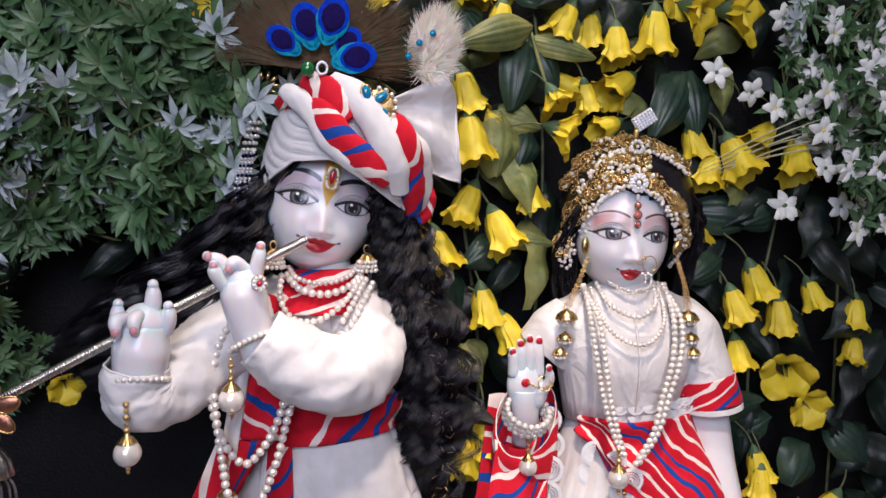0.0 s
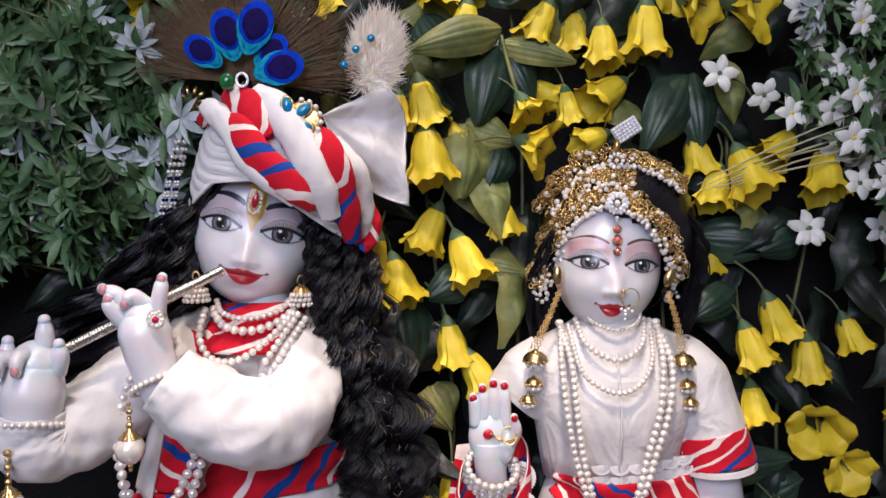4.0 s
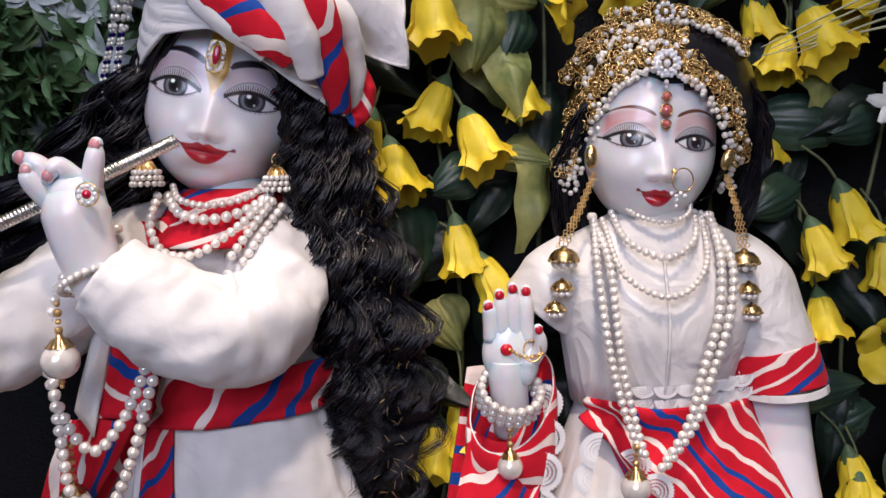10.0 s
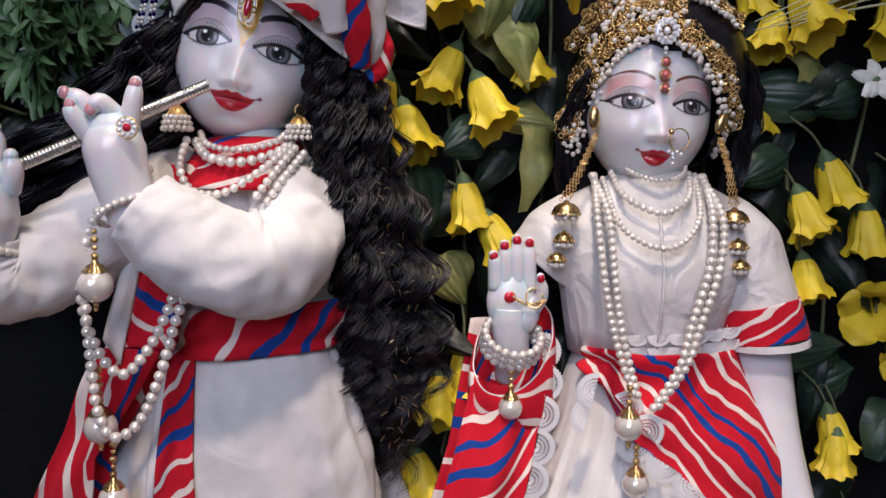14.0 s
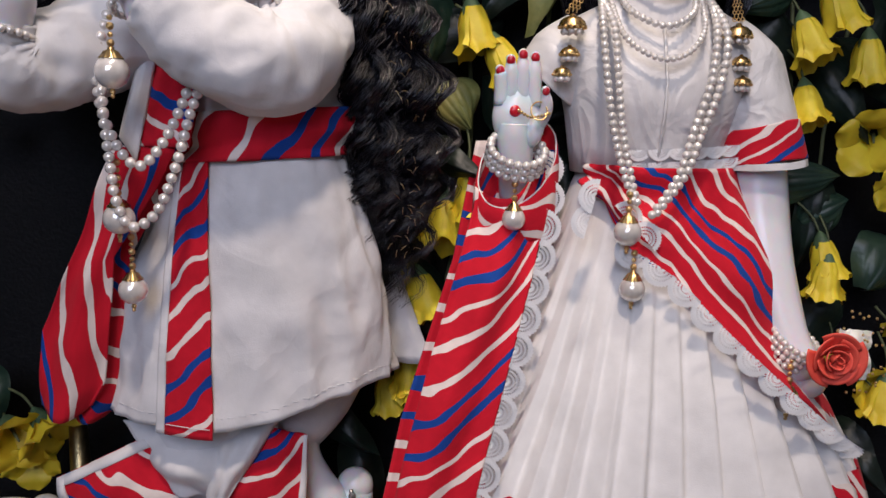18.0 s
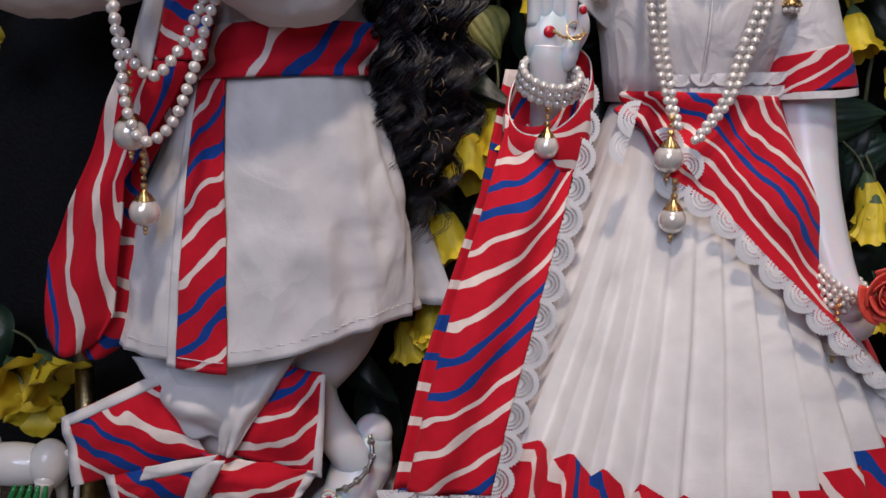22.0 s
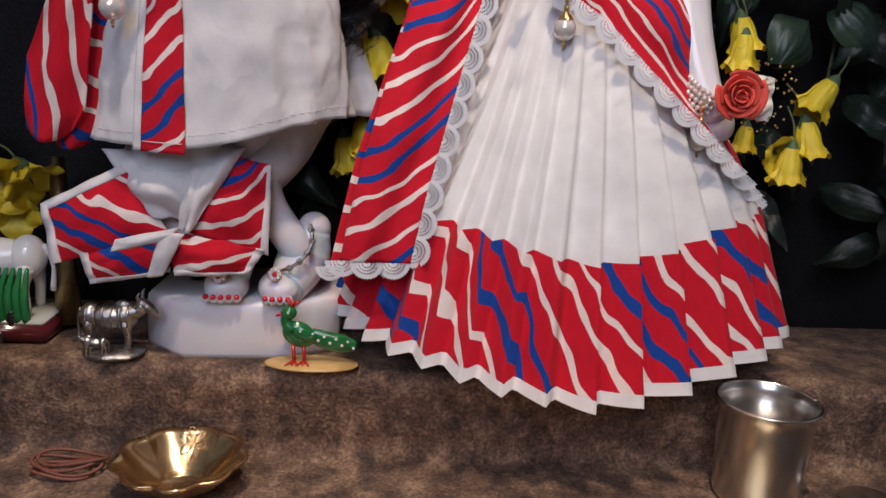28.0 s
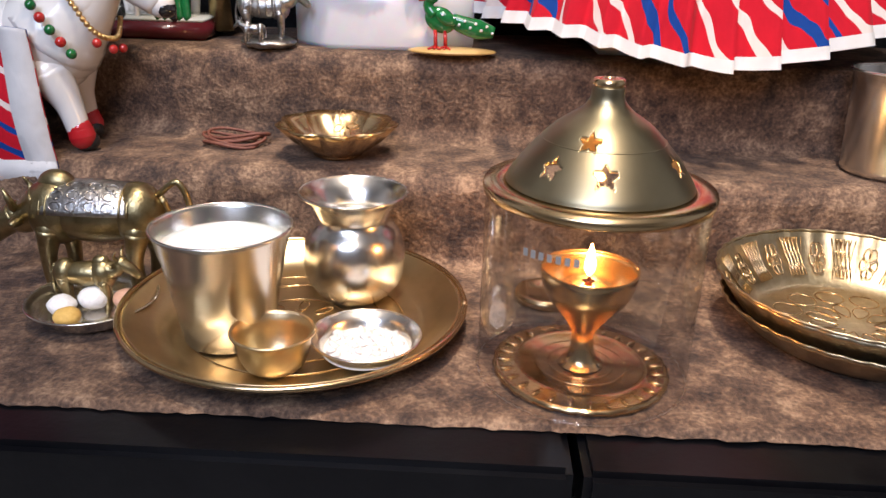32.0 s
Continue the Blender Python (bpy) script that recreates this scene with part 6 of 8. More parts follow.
def headdress():
    hair = thing("black_hair", (0.238, 0.64, 1.2), "smooth black hair under the blessing idol's net", "wig")
    HC, HR = arr((0.2440, 0.650, 1.2560)), arr((0.0575, 0.0490, 0.0610))

    def bare(x, y, z):
        """True over the face, where neither hair nor net lies."""
        return y < 0.64 and abs((x - 0.2330) / 0.0375) ** 3 + (max(0.0, z - 1.226) / 0.0400) ** 3 < 1.0 and z < 1.275
    V, F = ball(HC, HR, 80, 50)
    part("hair_cap", (V, [f for f in F if not bare(*V[list(f)].mean(0)) and V[list(f)].mean(0)[2] > 1.20]), HAIR, hair, solid=0.001)
    hair_locks("lock", [[(0.285, 0.62, 1.27), (0.297, 0.635, 1.235), (0.285, 0.648, 1.17)], [(0.196, 0.62, 1.26), (0.188, 0.638, 1.22), (0.194, 0.65, 1.16)], [(0.238, 0.66, 1.28), (0.238, 0.675, 1.22), (0.238, 0.672, 1.15)]], 700, 0.005, 5, 0.0010, hair, 0.0005)
    net = thing("pearl_hair_net", (0.236, 0.60, 1.27), "gold wire hair net in two bands set with many pearls", "headdress")
    rnd = random.Random(9)

    def on_head(x, z, lift):
        q = 1 - ((x - HC[0]) / HR[0]) ** 2 - ((z - HC[2]) / HR[2]) ** 2
        return arr((x, HC[1] - HR[1] * math.sqrt(max(0.06, q)) - lift, z))
    rings, pearls = [], []

    def band(path, wide, count, fringe, lift):
        """A strip of linked rings along a path of x, z on the head, with pearls hanging from its lower edge."""
        p = spline([(x, 0, z) for x, z in path], 80)
        t = np.gradient(p, axis=0)
        t /= np.linalg.norm(t, axis=1)[:, None]
        for _ in range(count):
            k = rnd.randrange(80)
            e = rnd.uniform(-0.5, 0.5) * wide * (0.8 + 0.3 * sin(k * 0.5))
            c = p[k] + arr((-t[k][2], 0, t[k][0])) * e
            c = on_head(c[0], c[2], lift + rnd.uniform(0, 0.0035))
            u = arr((rnd.gauss(0, 1), rnd.gauss(0, 0.6), rnd.gauss(0, 1)))
            u /= np.linalg.norm(u)
            w = np.cross(u, arr((rnd.gauss(0, 0.6), -1, rnd.gauss(0, 0.6))))
            w /= np.linalg.norm(w) + 1e-9
            r = rnd.uniform(0.0014, 0.0025)
            rings.append(tube([c + r * (cos(q) * u + sin(q) * w) for q in np.linspace(0, 2 * pi, 11)], 0.00042, 5))
            if rnd.random() < 0.05:
                pearls.append(c + arr((0, -0.0016, 0)))
        for k in np.arange(1, 79, fringe):
            k = int(k)
            for _ in range(2):
                c = p[k] - arr((-t[k][2], 0, t[k][0])) * (wide * 0.5 + rnd.uniform(-0.0005, 0.0028)) + arr((rnd.uniform(-0.002, 0.002), 0, 0))
                pearls.append(on_head(c[0], c[2], lift + 0.002 + rnd.uniform(0, 0.0015)))
    LOWER = [(0.1830, 1.218), (0.1860, 1.236), (0.1905, 1.252), (0.1970, 1.2655), (0.2080, 1.2765), (0.2200, 1.2825), (0.2320, 1.2830), (0.2440, 1.2785), (0.2560, 1.2715), (0.2680, 1.2585), (0.2765, 1.2430), (0.2820, 1.2240)]
    UPPER = [(0.1860, 1.272), (0.1930, 1.2865), (0.2030, 1.2995), (0.2160, 1.3085), (0.2320, 1.3110), (0.2490, 1.3100), (0.2640, 1.3045), (0.2770, 1.2975), (0.2880, 1.2895)]
    band(LOWER, 0.0150, 760, 1.7, 0.0030)
    band(UPPER, 0.0130, 470, 2.3, 0.0030)
    band([(0.2050, 1.2890), (0.2200, 1.2965), (0.2340, 1.2975), (0.2460, 1.2930)], 0.0120, 240, 9, 0.0025)
    tagged(part("ring_tangle", join(*rings), ANTIQUE, net, "tangle of small gold wire rings"), kind="stuff")
    # thicker clusters of pearls at the temples
    for x0, s in ((0.1850, -1), (0.2795, 1)):
        for _ in range(26):
            pearls.append(on_head(x0 + s * rnd.uniform(-0.006, 0.005), 1.2150 + rnd.uniform(-0.008, 0.020), 0.003 + rnd.uniform(0, 0.003)))
    rnd.shuffle(pearls)
    beads("pearl", PEARL_MESH, pearls[:290], [rnd.uniform(0.0014, 0.0019) for _ in pearls[:290]], net)
    if len(pearls) > 290:
        tagged(part("pearl_scatter", join(*[ball(q, rnd.uniform(0.0014, 0.0019), 8, 6) for q in pearls[290:]]), PEARL, net), kind="stuff")
    t = thing("crest_jewel", (0.243, 0.602, 1.327), "small square crest jewel set with clear stones", "jewel")
    part("plate", box((0.2420, 0.610, 1.3275), (0.0190, 0.0025, 0.0120), (0, -32, 0), 0.0006), CRYSTAL, t, smooth=False)
    cr = shared("clear_stone", ball((0, 0, 0), 1, 7, 5), CRYSTAL)
    R = arr(Euler((0, radians(-32), 0)).to_matrix())
    beads("clear_stone", cr, [arr((-0.0078 + 0.0026 * i, -0.0018, -0.0046 + 0.0023 * j)) @ R.T + arr((0.242, 0.610, 1.3275)) for i in range(7) for j in range(5)], 0.0012, t)
    part("stem", tube([(0.2370, 0.611, 1.322), (0.2340, 0.608, 1.313)], 0.0022, 8), GOLD, t)
    beads("clear_stone", cr, [(0.2330 + 0.0045 * cos(a), 0.6010, 1.3060 + 0.0045 * sin(a)) for a in np.linspace(0, 2 * pi, 10, endpoint=False)] + [(0.2330, 0.5995, 1.3060)], 0.0014, t)
    d = thing("diamond_brooch", (0.2285, 0.586, 1.2755), "open diamond-shaped brooch of clear stones on the forehead net", "jewel")
    DB = (0.2322, 0.5935, 1.2775)
    beads("clear_stone", cr, [(DB[0] + 0.0070 * cos(a) * (0.80 + 0.20 * cos(2 * a)), DB[1], DB[2] + 0.0082 * sin(a) * (0.86 - 0.14 * cos(4 * a))) for a in np.linspace(0, 2 * pi, 18, endpoint=False)], 0.0013, d)
    beads("clear_stone", cr, [(DB[0] + 0.0042 * cos(a), DB[1] - 0.0008, DB[2] + 0.0046 * sin(a)) for a in np.linspace(0.3, 2 * pi + 0.3, 9, endpoint=False)], 0.0014, d)
    beads("clear_stone", cr, [DB, (DB[0], DB[1] + 0.001, DB[2] + 0.0105), (DB[0], DB[1] + 0.001, DB[2] - 0.0100), (DB[0] + 0.0003, DB[1] + 0.002, DB[2] - 0.0124)], [0.0022, 0.0014, 0.0015, 0.0013], d)
    part("frame", tube([(DB[0] + 0.0052 * cos(a), DB[1] + 0.0008, DB[2] + 0.0060 * sin(a)) for a in np.linspace(0, 2 * pi, 40)], 0.0016, 6), CRYSTAL, d)
    m = thing("parting_pendant", (0.2325, 0.59, 1.255), "row of pinkish red stones hanging on the forehead", "jewel")
    for z, r in ((1.2600, 0.0021), (1.2525, 0.0027), (1.2450, 0.0021)):
        part("red_stone", ball((0.2325, 0.5940, z), (r, r * 0.7, r), 10, 8), PINKSTONE, m)
        part("gold_mount", tube([(0.2325 + r * 1.2 * cos(a), 0.5950, z + r * 1.2 * sin(a)) for a in np.linspace(0, 2 * pi, 16)], 0.0005, 5), ANTIQUE, m)
    q = thing("nose_ring", (0.246, 0.588, 1.21), "thin gold nose ring with pearl drops", "jewel")
    part("ring", tube([(0.2390 + 0.0062 * cos(a), 0.5850 + 0.002 * cos(a), 1.2145 + 0.0064 * sin(a)) for a in np.linspace(0, 2 * pi, 40)], 0.0004, 6), GOLD, q)
    part("stud", ball((0.2342, 0.5845, 1.2190), (0.0016, 0.0012, 0.0020), 10, 8), GOLD, q)
    beads("clear_stone", cr, [(0.2325 + 0.0024 * i, 0.583, 1.2075 - 0.0014 * (i % 2)) for i in range(4)], 0.0012, q)
    beads("clear_stone", cr, [(0.2352, 0.583, 1.2040), (0.2350, 0.583, 1.2008)], 0.0011, q)
    # long chain earrings
    for x0, z0, x1, zz in ((0.1940, 1.2190, 0.1775, 1.174), (0.2675, 1.2170, 0.2785, 1.171)):
        e = thing("chain_earring", (x1, 0.602, zz), "long gold chain earring with bell drops and pearls", "earring")
        part("ear_cuff", ball((x0 + (0.003 if x0 > 0.23 else 0), 0.606, z0 + 0.009), (0.0034, 0.0022, 0.0068), 16, 10, (0, 18 if x0 > 0.23 else 0, 0)), ANTIQUE, e)
        for k in range(3):
            pts = even(spline([(x0 + 0.001 * k, 0.602, z0), ((x0 + x1) / 2 - 0.001 + 0.0012 * k, 0.597, (z0 + zz) / 2 + 0.003), (x1 - 0.004 + 0.0026 * k, 0.597, zz + 0.005)], 20), 0.0021)
            geo = join(*[tube([q + 0.0011 * arr((cos(a) * (1 if i % 2 else 0.3), 0.3 * sin(a) if i % 2 else cos(a), sin(a))) for a in np.linspace(0, 2 * pi, 9)], 0.0003, 4) for i, q in enumerate(pts)])
            part("chain", geo, GOLD, e)
        s = 1 if x1 > 0.23 else -1
        for dx, dz, r in ((0.0, 0.0, 0.0078), (s * 0.002 + 0.001, -0.016, 0.0055), (s * 0.005, -0.028, 0.0052)):
            part("bell_drop", lathe([(0.0008, r * 1.0), (r * 0.22, r * 0.95), (r * 0.25, r * 0.82), (r * 0.62, r * 0.70), (r * 0.92, r * 0.42), (r * 1.08, r * 0.08), (r * 1.10, 0)], 36, (x1 + dx, 0.600, zz + dz - 0.003), wave=lambda t, k: 1 + (0.06 if k > 2 else 0) * cos(12 * t + k * pi)), ANTIQUE, e)
            beads("gold_bead", GOLD_MESH, [(x1 + dx + 1.05 * r * cos(a), 0.600 + 1.05 * r * sin(a), zz + dz - 0.0034) for a in np.linspace(0, 2 * pi, 14, endpoint=False)], 0.0010, e)
            beads("pearl", PEARL_MESH, [(x1 + dx + 0.7 * r * cos(a), 0.600 + 0.7 * r * sin(a), zz + dz - 0.006) for a in np.linspace(0, 2 * pi, 7, endpoint=False)], 0.0019, e)
    w = thing("palm_chain", (0.157, 0.597, 1.12), "gold chain and small ring on the raised hand", "jewel")
    part("ring", tube([(0.159 + 0.005 * cos(a), 0.5945 + 0.003 * sin(a), 1.1205 + 0.0055 * sin(a)) for a in np.linspace(0, 2 * pi, 24)], 0.0005, 6), GOLD, w)
    beads("gold_bead", GOLD_MESH, even(spline([(0.146, 0.5985, 1.121), (0.155, 0.5960, 1.1165), (0.165, 0.594, 1.119)], 20), 0.0022), 0.0011, w)


headdress()


def rose():
    r = thing("rose_corsage", (0.345, 0.565, 0.975), "coral foam rose with gauze tied at the wrist", "flower")
    c = arr((0.336, 0.560, 0.980))
    rnd = random.Random(2)
    for k in range(14):
        a0 = k * 2.4
        rad = 0.0025 + 0.00115 * k
        h = 0.010 - 0.0004 * k

        def petal(u, v, a0=a0, rad=rad, h=h, k=k):
            a = a0 + (u - 0.5) * (2.6 - 0.07 * k)
            rr = rad * (0.45 + 0.55 * v ** 0.7) + 0.0016 * max(0, v - 0.75) * 4 * (k / 13)
            return tuple(c + arr((rr * cos(a), -(0.002 + h * v * (1 - 0.35 * (2 * u - 1) ** 2)) , rr * sin(a))))
        part("petal", grid(petal, 12, 8), ROSE, r, solid=0.0007)
    for k in range(5):
        fn = patch((0.345, 0.568, 0.965), (0.366 + 0.002 * k, 0.572, 0.962 + 0.004 * k), (0.368, 0.575, 0.99 + 0.002 * k), (0.345, 0.57, 0.995), 0.004, 0.006, 50 + k, 14, 12)
        if k < 2:
            part("gauze", grid(fn, 14, 12), CREAM, r)
    dots = [(rnd.uniform(0.345, 0.378), rnd.uniform(0.562, 0.580), rnd.uniform(0.955, 1.005)) for _ in range(60)]
    beads("gold_bead", GOLD_MESH, dots, 0.0009, r)


rose()

# ---- flowers and leaves on the backdrop ----


def petal_geo(kind, seed=0):
    if kind == 0:   # closed bell
        def g(u, v):
            w = 2 * u - 1
            a = w * 0.80
            r = np.interp(v, [0, 0.12, 0.45, 0.78, 1], [0.004, 0.0090, 0.0125, 0.0135, 0.0185]) + 0.0022 * sin(u * 8 + seed * 2.1) * v ** 2.5 - 0.0012 * (1 - abs(w)) * v * (seed % 2)
            z = 0.016 - 0.037 * v * (1.06 - 0.16 * w * w - 0.10 * abs(sin(u * 7 + seed)) * v)
            return (r * sin(a), -r * cos(a) + 0.0010 * noise.noise(Vector((u * 4, v * 4, seed))), z)
    else:           # wide open, rounded petals
        def g(u, v):
            w = 2 * u - 1
            x = w * 0.0150 * (0.16 + 0.84 * sin(pi * (0.06 + 0.80 * v)) ** 0.9) * (1 if v < 0.9 else 1 - 0.25 * ((v - 0.9) / 0.1) * abs(w))
            r = 0.003 + 0.0255 * v * (1 - 0.10 * w * w * v)
            z = np.interp(v, [0, 0.25, 0.6, 1], [0.013, 0.001, -0.008, -0.011]) + 0.003 * w * w * v + 0.0022 * sin(u * 7 + seed * 2) * v * v
            return (x, -r, z + 0.0016 * noise.noise(Vector((u * 3, v * 3, 2 + seed))))
    return grid(g, 10, 10)


def bell_proto(kind):
    f = thing("yellow_flower", (0, 0, 0), "yellow artificial bell flower with a green calyx" if kind == 0 else "wide open yellow artificial flower", "flower", "yellow flowers on the backdrop")
    mes = [shared("petal", petal_geo(kind, q), YELLOW) for q in range(3)]
    for k in range(5):
        ob = new("petal", mes[k % 3])
        ob.rotation_euler = (0, 0, 2 * pi * k / 5 + 0.3)
        s = (1.0, 0.93, 1.04, 0.96, 1.01)[k]
        ob.scale = (s, s, s * (1.0 if k % 2 else 1.06))
        under(ob, f)
    V, F = lathe([(0.0012, 0.024), (0.0045, 0.020), (0.0075, 0.014), (0.0092, 0.007)], 20, wave=lambda a, k: 1 + (0.05 if k == 3 else 0) * cos(a * 10))
    for i in range(60, 80):
        V[i][2] += 0.0025 if i % 2 else -0.001
    part("calyx", (V, F), CALYX, f)
    part("stem", tube(spline([(0, 0, 0.022), (0.001, 0.004, 0.038), (0.000, 0.014, 0.055)], 10), 0.0011, 6), STEMGREEN, f)
    if kind == 1:
        part("pistil", tube([(0, 0, 0.012), (0, 0, -0.006)], [0.0016, 0.0008], 6), STEMGREEN, f)
    return f


BELL = [bell_proto(0), bell_proto(1)]
USED = [False, False]
RB = random.Random(21)


def bell(x, z, turn, size, kind, y=0.645):
    """A yellow flower at x, z; turn: degrees clockwise from hanging straight down."""
    lean = (62 + RB.uniform(-14, 18)) if kind else RB.uniform(0, 26)
    m = Matrix.Translation((x, y + RB.uniform(-0.008, 0.006), z)) @ Euler((0, radians(turn), 0)).to_matrix().to_4x4() @ Euler((radians(-lean), 0, RB.uniform(0, 1.2))).to_matrix().to_4x4()
    if USED[kind]:
        ob = copy_thing(BELL[kind], m)
    else:
        ob, USED[kind] = BELL[kind], True
        ob.matrix_basis = m
    ob.scale = (size * 0.80,) * 3


TOP_BELLS = [
    (-0.102, 1.418, 0, 1.10, 0, 0.655),
    (-0.094, 1.442, 30, 1.06, 1, 0.65),
    (-0.047, 1.438, -20, 1.06, 1, 0.65),
    (0.037, 1.436, -10, 1.15, 0, 0.67),
    (0.084, 1.348, 10, 0.90, 0, 0.66),
    (0.115, 1.443, 0, 1.10, 0, 0.67),
    (0.145, 1.450, 0, 1.00, 0, 0.67),
    (0.181, 1.450, 5, 1.00, 0, 0.67),
    (0.134, 1.412, 20, 1.00, 0, 0.66),
    (0.189, 1.413, 35, 1.10, 0, 0.665),
    (0.217, 1.409, 0, 1.05, 0, 0.67),
    (0.236, 1.396, 10, 1.10, 0, 0.665),
    (0.266, 1.406, 5, 1.25, 0, 0.66),
    (0.289, 1.439, -20, 1.06, 1, 0.655),
    (0.305, 1.422, 20, 1.14, 1, 0.645),
    (0.341, 1.422, -10, 1.32, 1, 0.645),
    (0.103, 1.353, -12, 1.15, 0, 0.645),
]
UPPER_BELLS = [
    (0.120, 1.334, -40, 0.80, 0, 0.655),
    (0.106, 1.315, 0, 1.30, 0, 0.638),
    (0.193, 1.363, -50, 0.85, 0, 0.668),
    (0.210, 1.351, -10, 0.85, 0, 0.668),
    (0.240, 1.360, 70, 1.20, 0, 0.665),
    (0.227, 1.325, 70, 0.85, 0, 0.65),
    (0.106, 1.261, 35, 1.15, 0, 0.65),
    (0.160, 1.269, -10, 0.95, 0, 0.662),
    (0.131, 1.240, -5, 1.20, 0, 0.64),
    (0.064, 1.241, 15, 1.10, 0, 0.652),
    (0.082, 1.223, -5, 1.20, 0, 0.645),
    (0.121, 1.175, 5, 1.10, 0, 0.65),
    (0.139, 1.155, -5, 1.05, 0, 0.648),
    (0.307, 1.313, 10, 1.00, 0, 0.66),
    (0.317, 1.289, 20, 1.00, 0, 0.652),
    (0.336, 1.300, -15, 1.25, 0, 0.645),
    (0.363, 1.317, 60, 1.10, 0, 0.645),
]
MIDDLE_BELLS = [
    (0.396, 1.299, 15, 1.20, 0, 0.655),
    (0.319, 1.235, 0, 0.77, 0, 0.67),
    (0.358, 1.194, -20, 1.07, 0, 0.645),
    (0.341, 1.172, 0, 1.07, 0, 0.638),
    (0.387, 1.161, 0, 1.07, 0, 0.645),
    (0.342, 1.130, 0, 0.95, 0, 0.645),
    (0.419, 1.179, 0, 0.90, 0, 0.65),
    (0.457, 1.162, 20, 0.95, 0, 0.65),
    (0.460, 1.127, 30, 0.86, 0, 0.655),
    (0.398, 1.107, 50, 1.14, 1, 0.65),
    (0.417, 1.077, -10, 0.98, 1, 0.645),
    (0.372, 1.025, 0, 0.95, 0, 0.65),
    (-0.222, 1.113, 0, 0.70, 1, 0.67),
    (0.105, 1.044, 8, 1.15, 0, 0.648),
    (0.122, 1.065, -5, 1.10, 0, 0.655),
    (0.072, 1.006, 10, 1.00, 0, 0.66),
    (0.091, 0.993, -8, 1.10, 0, 0.655),
]
LOW_BELLS = [
    (0.081, 0.933, 0, 1.00, 0, 0.66),
    (0.371, 1.012, 5, 0.95, 0, 0.65),
    (0.415, 0.932, -30, 0.83, 1, 0.65),
    (0.066, 0.915, 5, 1.00, 0, 0.66),
    (0.081, 0.926, 0, 0.90, 0, 0.665),
    (0.444, 0.980, 35, 1.07, 0, 0.65),
    (0.433, 0.947, 5, 1.03, 0, 0.648),
    (0.420, 0.926, 10, 1.03, 0, 0.648),
    (0.391, 0.943, 10, 0.77, 0, 0.66),
    (-0.178, 0.884, 20, 1.14, 1, 0.65),
    (-0.201, 0.880, -25, 1.23, 1, 0.65),
    (-0.198, 0.854, 20, 0.97, 1, 0.66),
    (-0.260, 0.897, 0, 1.00, 0, 0.66),
    (0.177, 1.345, 20, 0.88, 1, 0.632),
    (0.182, 1.318, -10, 1.01, 1, 0.63),
]
for x, z, turn, size, kind, y in TOP_BELLS + UPPER_BELLS + MIDDLE_BELLS + LOW_BELLS:
    bell(x, z, turn, size, kind, y)


def leaf_geo(kind):
    L, W = ((0.066, 0.0165), (0.058, 0.019), (0.078, 0.0165))[kind]

    def g(u, v):
        w = W * sin(pi * (0.02 + 0.98 * v) ** 0.80) ** 0.9 * (1 - 0.25 * v)
        x = (2 * u - 1) * w
        y = -0.012 * sin(pi * v) + 0.008 * abs(2 * u - 1) ** 1.4 + 0.0025 * sin(v * 13 + u * 3) - 0.0008 * cos((2 * u - 1) * 22 + v * 8) - 0.0015 * sin(v * 9 + kind * 2) * (2 * u - 1)
        return (x, y, -L * v)
    return grid(g, 12, 12)


BROAD = [
    (0.160, 0.648, 1.406, -74, 0.072, 0.030, 'o'),
    (0.160, 0.655, 1.396, 75, 0.057, 0.022, 'o'),
    (0.159, 0.662, 1.401, -16, 0.068, 0.041, 'd'),
    (0.161, 0.664, 1.398, 25, 0.052, 0.032, 'd'),
    (0.133, 0.655, 1.338, -6, 0.057, 0.048, 'o'),
    (0.133, 0.66, 1.338, 68, 0.040, 0.028, 'o'),
    (0.161, 0.664, 1.325, -20, 0.041, 0.032, 'd'),
    (0.301, 0.664, 1.373, -34, 0.070, 0.041, 'd'),
    (0.139, 0.655, 1.231, 82, 0.043, 0.017, 'o'),
    (0.136, 0.66, 1.226, -62, 0.038, 0.031, 'd'),
    (0.079, 0.662, 1.208, 8, 0.064, 0.053, 'd'),
    (0.308, 0.662, 1.251, 85, 0.064, 0.036, 'd'),
    (0.391, 0.664, 1.258, -68, 0.048, 0.034, 'd'),
    (0.100, 0.666, 1.421, 33, 0.040, 0.030, 'd'),
    (0.149, 0.668, 1.440, 70, 0.035, 0.022, 'd'),
    (0.338, 0.662, 1.210, -65, 0.045, 0.030, 'd'),
    (0.306, 0.666, 1.375, 0, 0.060, 0.033, 'd'),
    (0.105, 0.66, 1.140, 30, 0.030, 0.034, 'o'),
    (0.099, 0.66, 1.137, 35, 0.037, 0.027, 'o'),
    (0.320, 0.662, 1.072, 99, 0.061, 0.032, 'd'),
    (0.428, 0.662, 1.037, -36, 0.044, 0.049, 'd'),
    (0.453, 0.664, 1.051, 43, 0.050, 0.036, 'd'),
    (0.360, 0.664, 1.046, 123, 0.035, 0.036, 'd'),
    (-0.238, 0.668, 0.927, 12, 0.050, 0.042, 'd'),
]


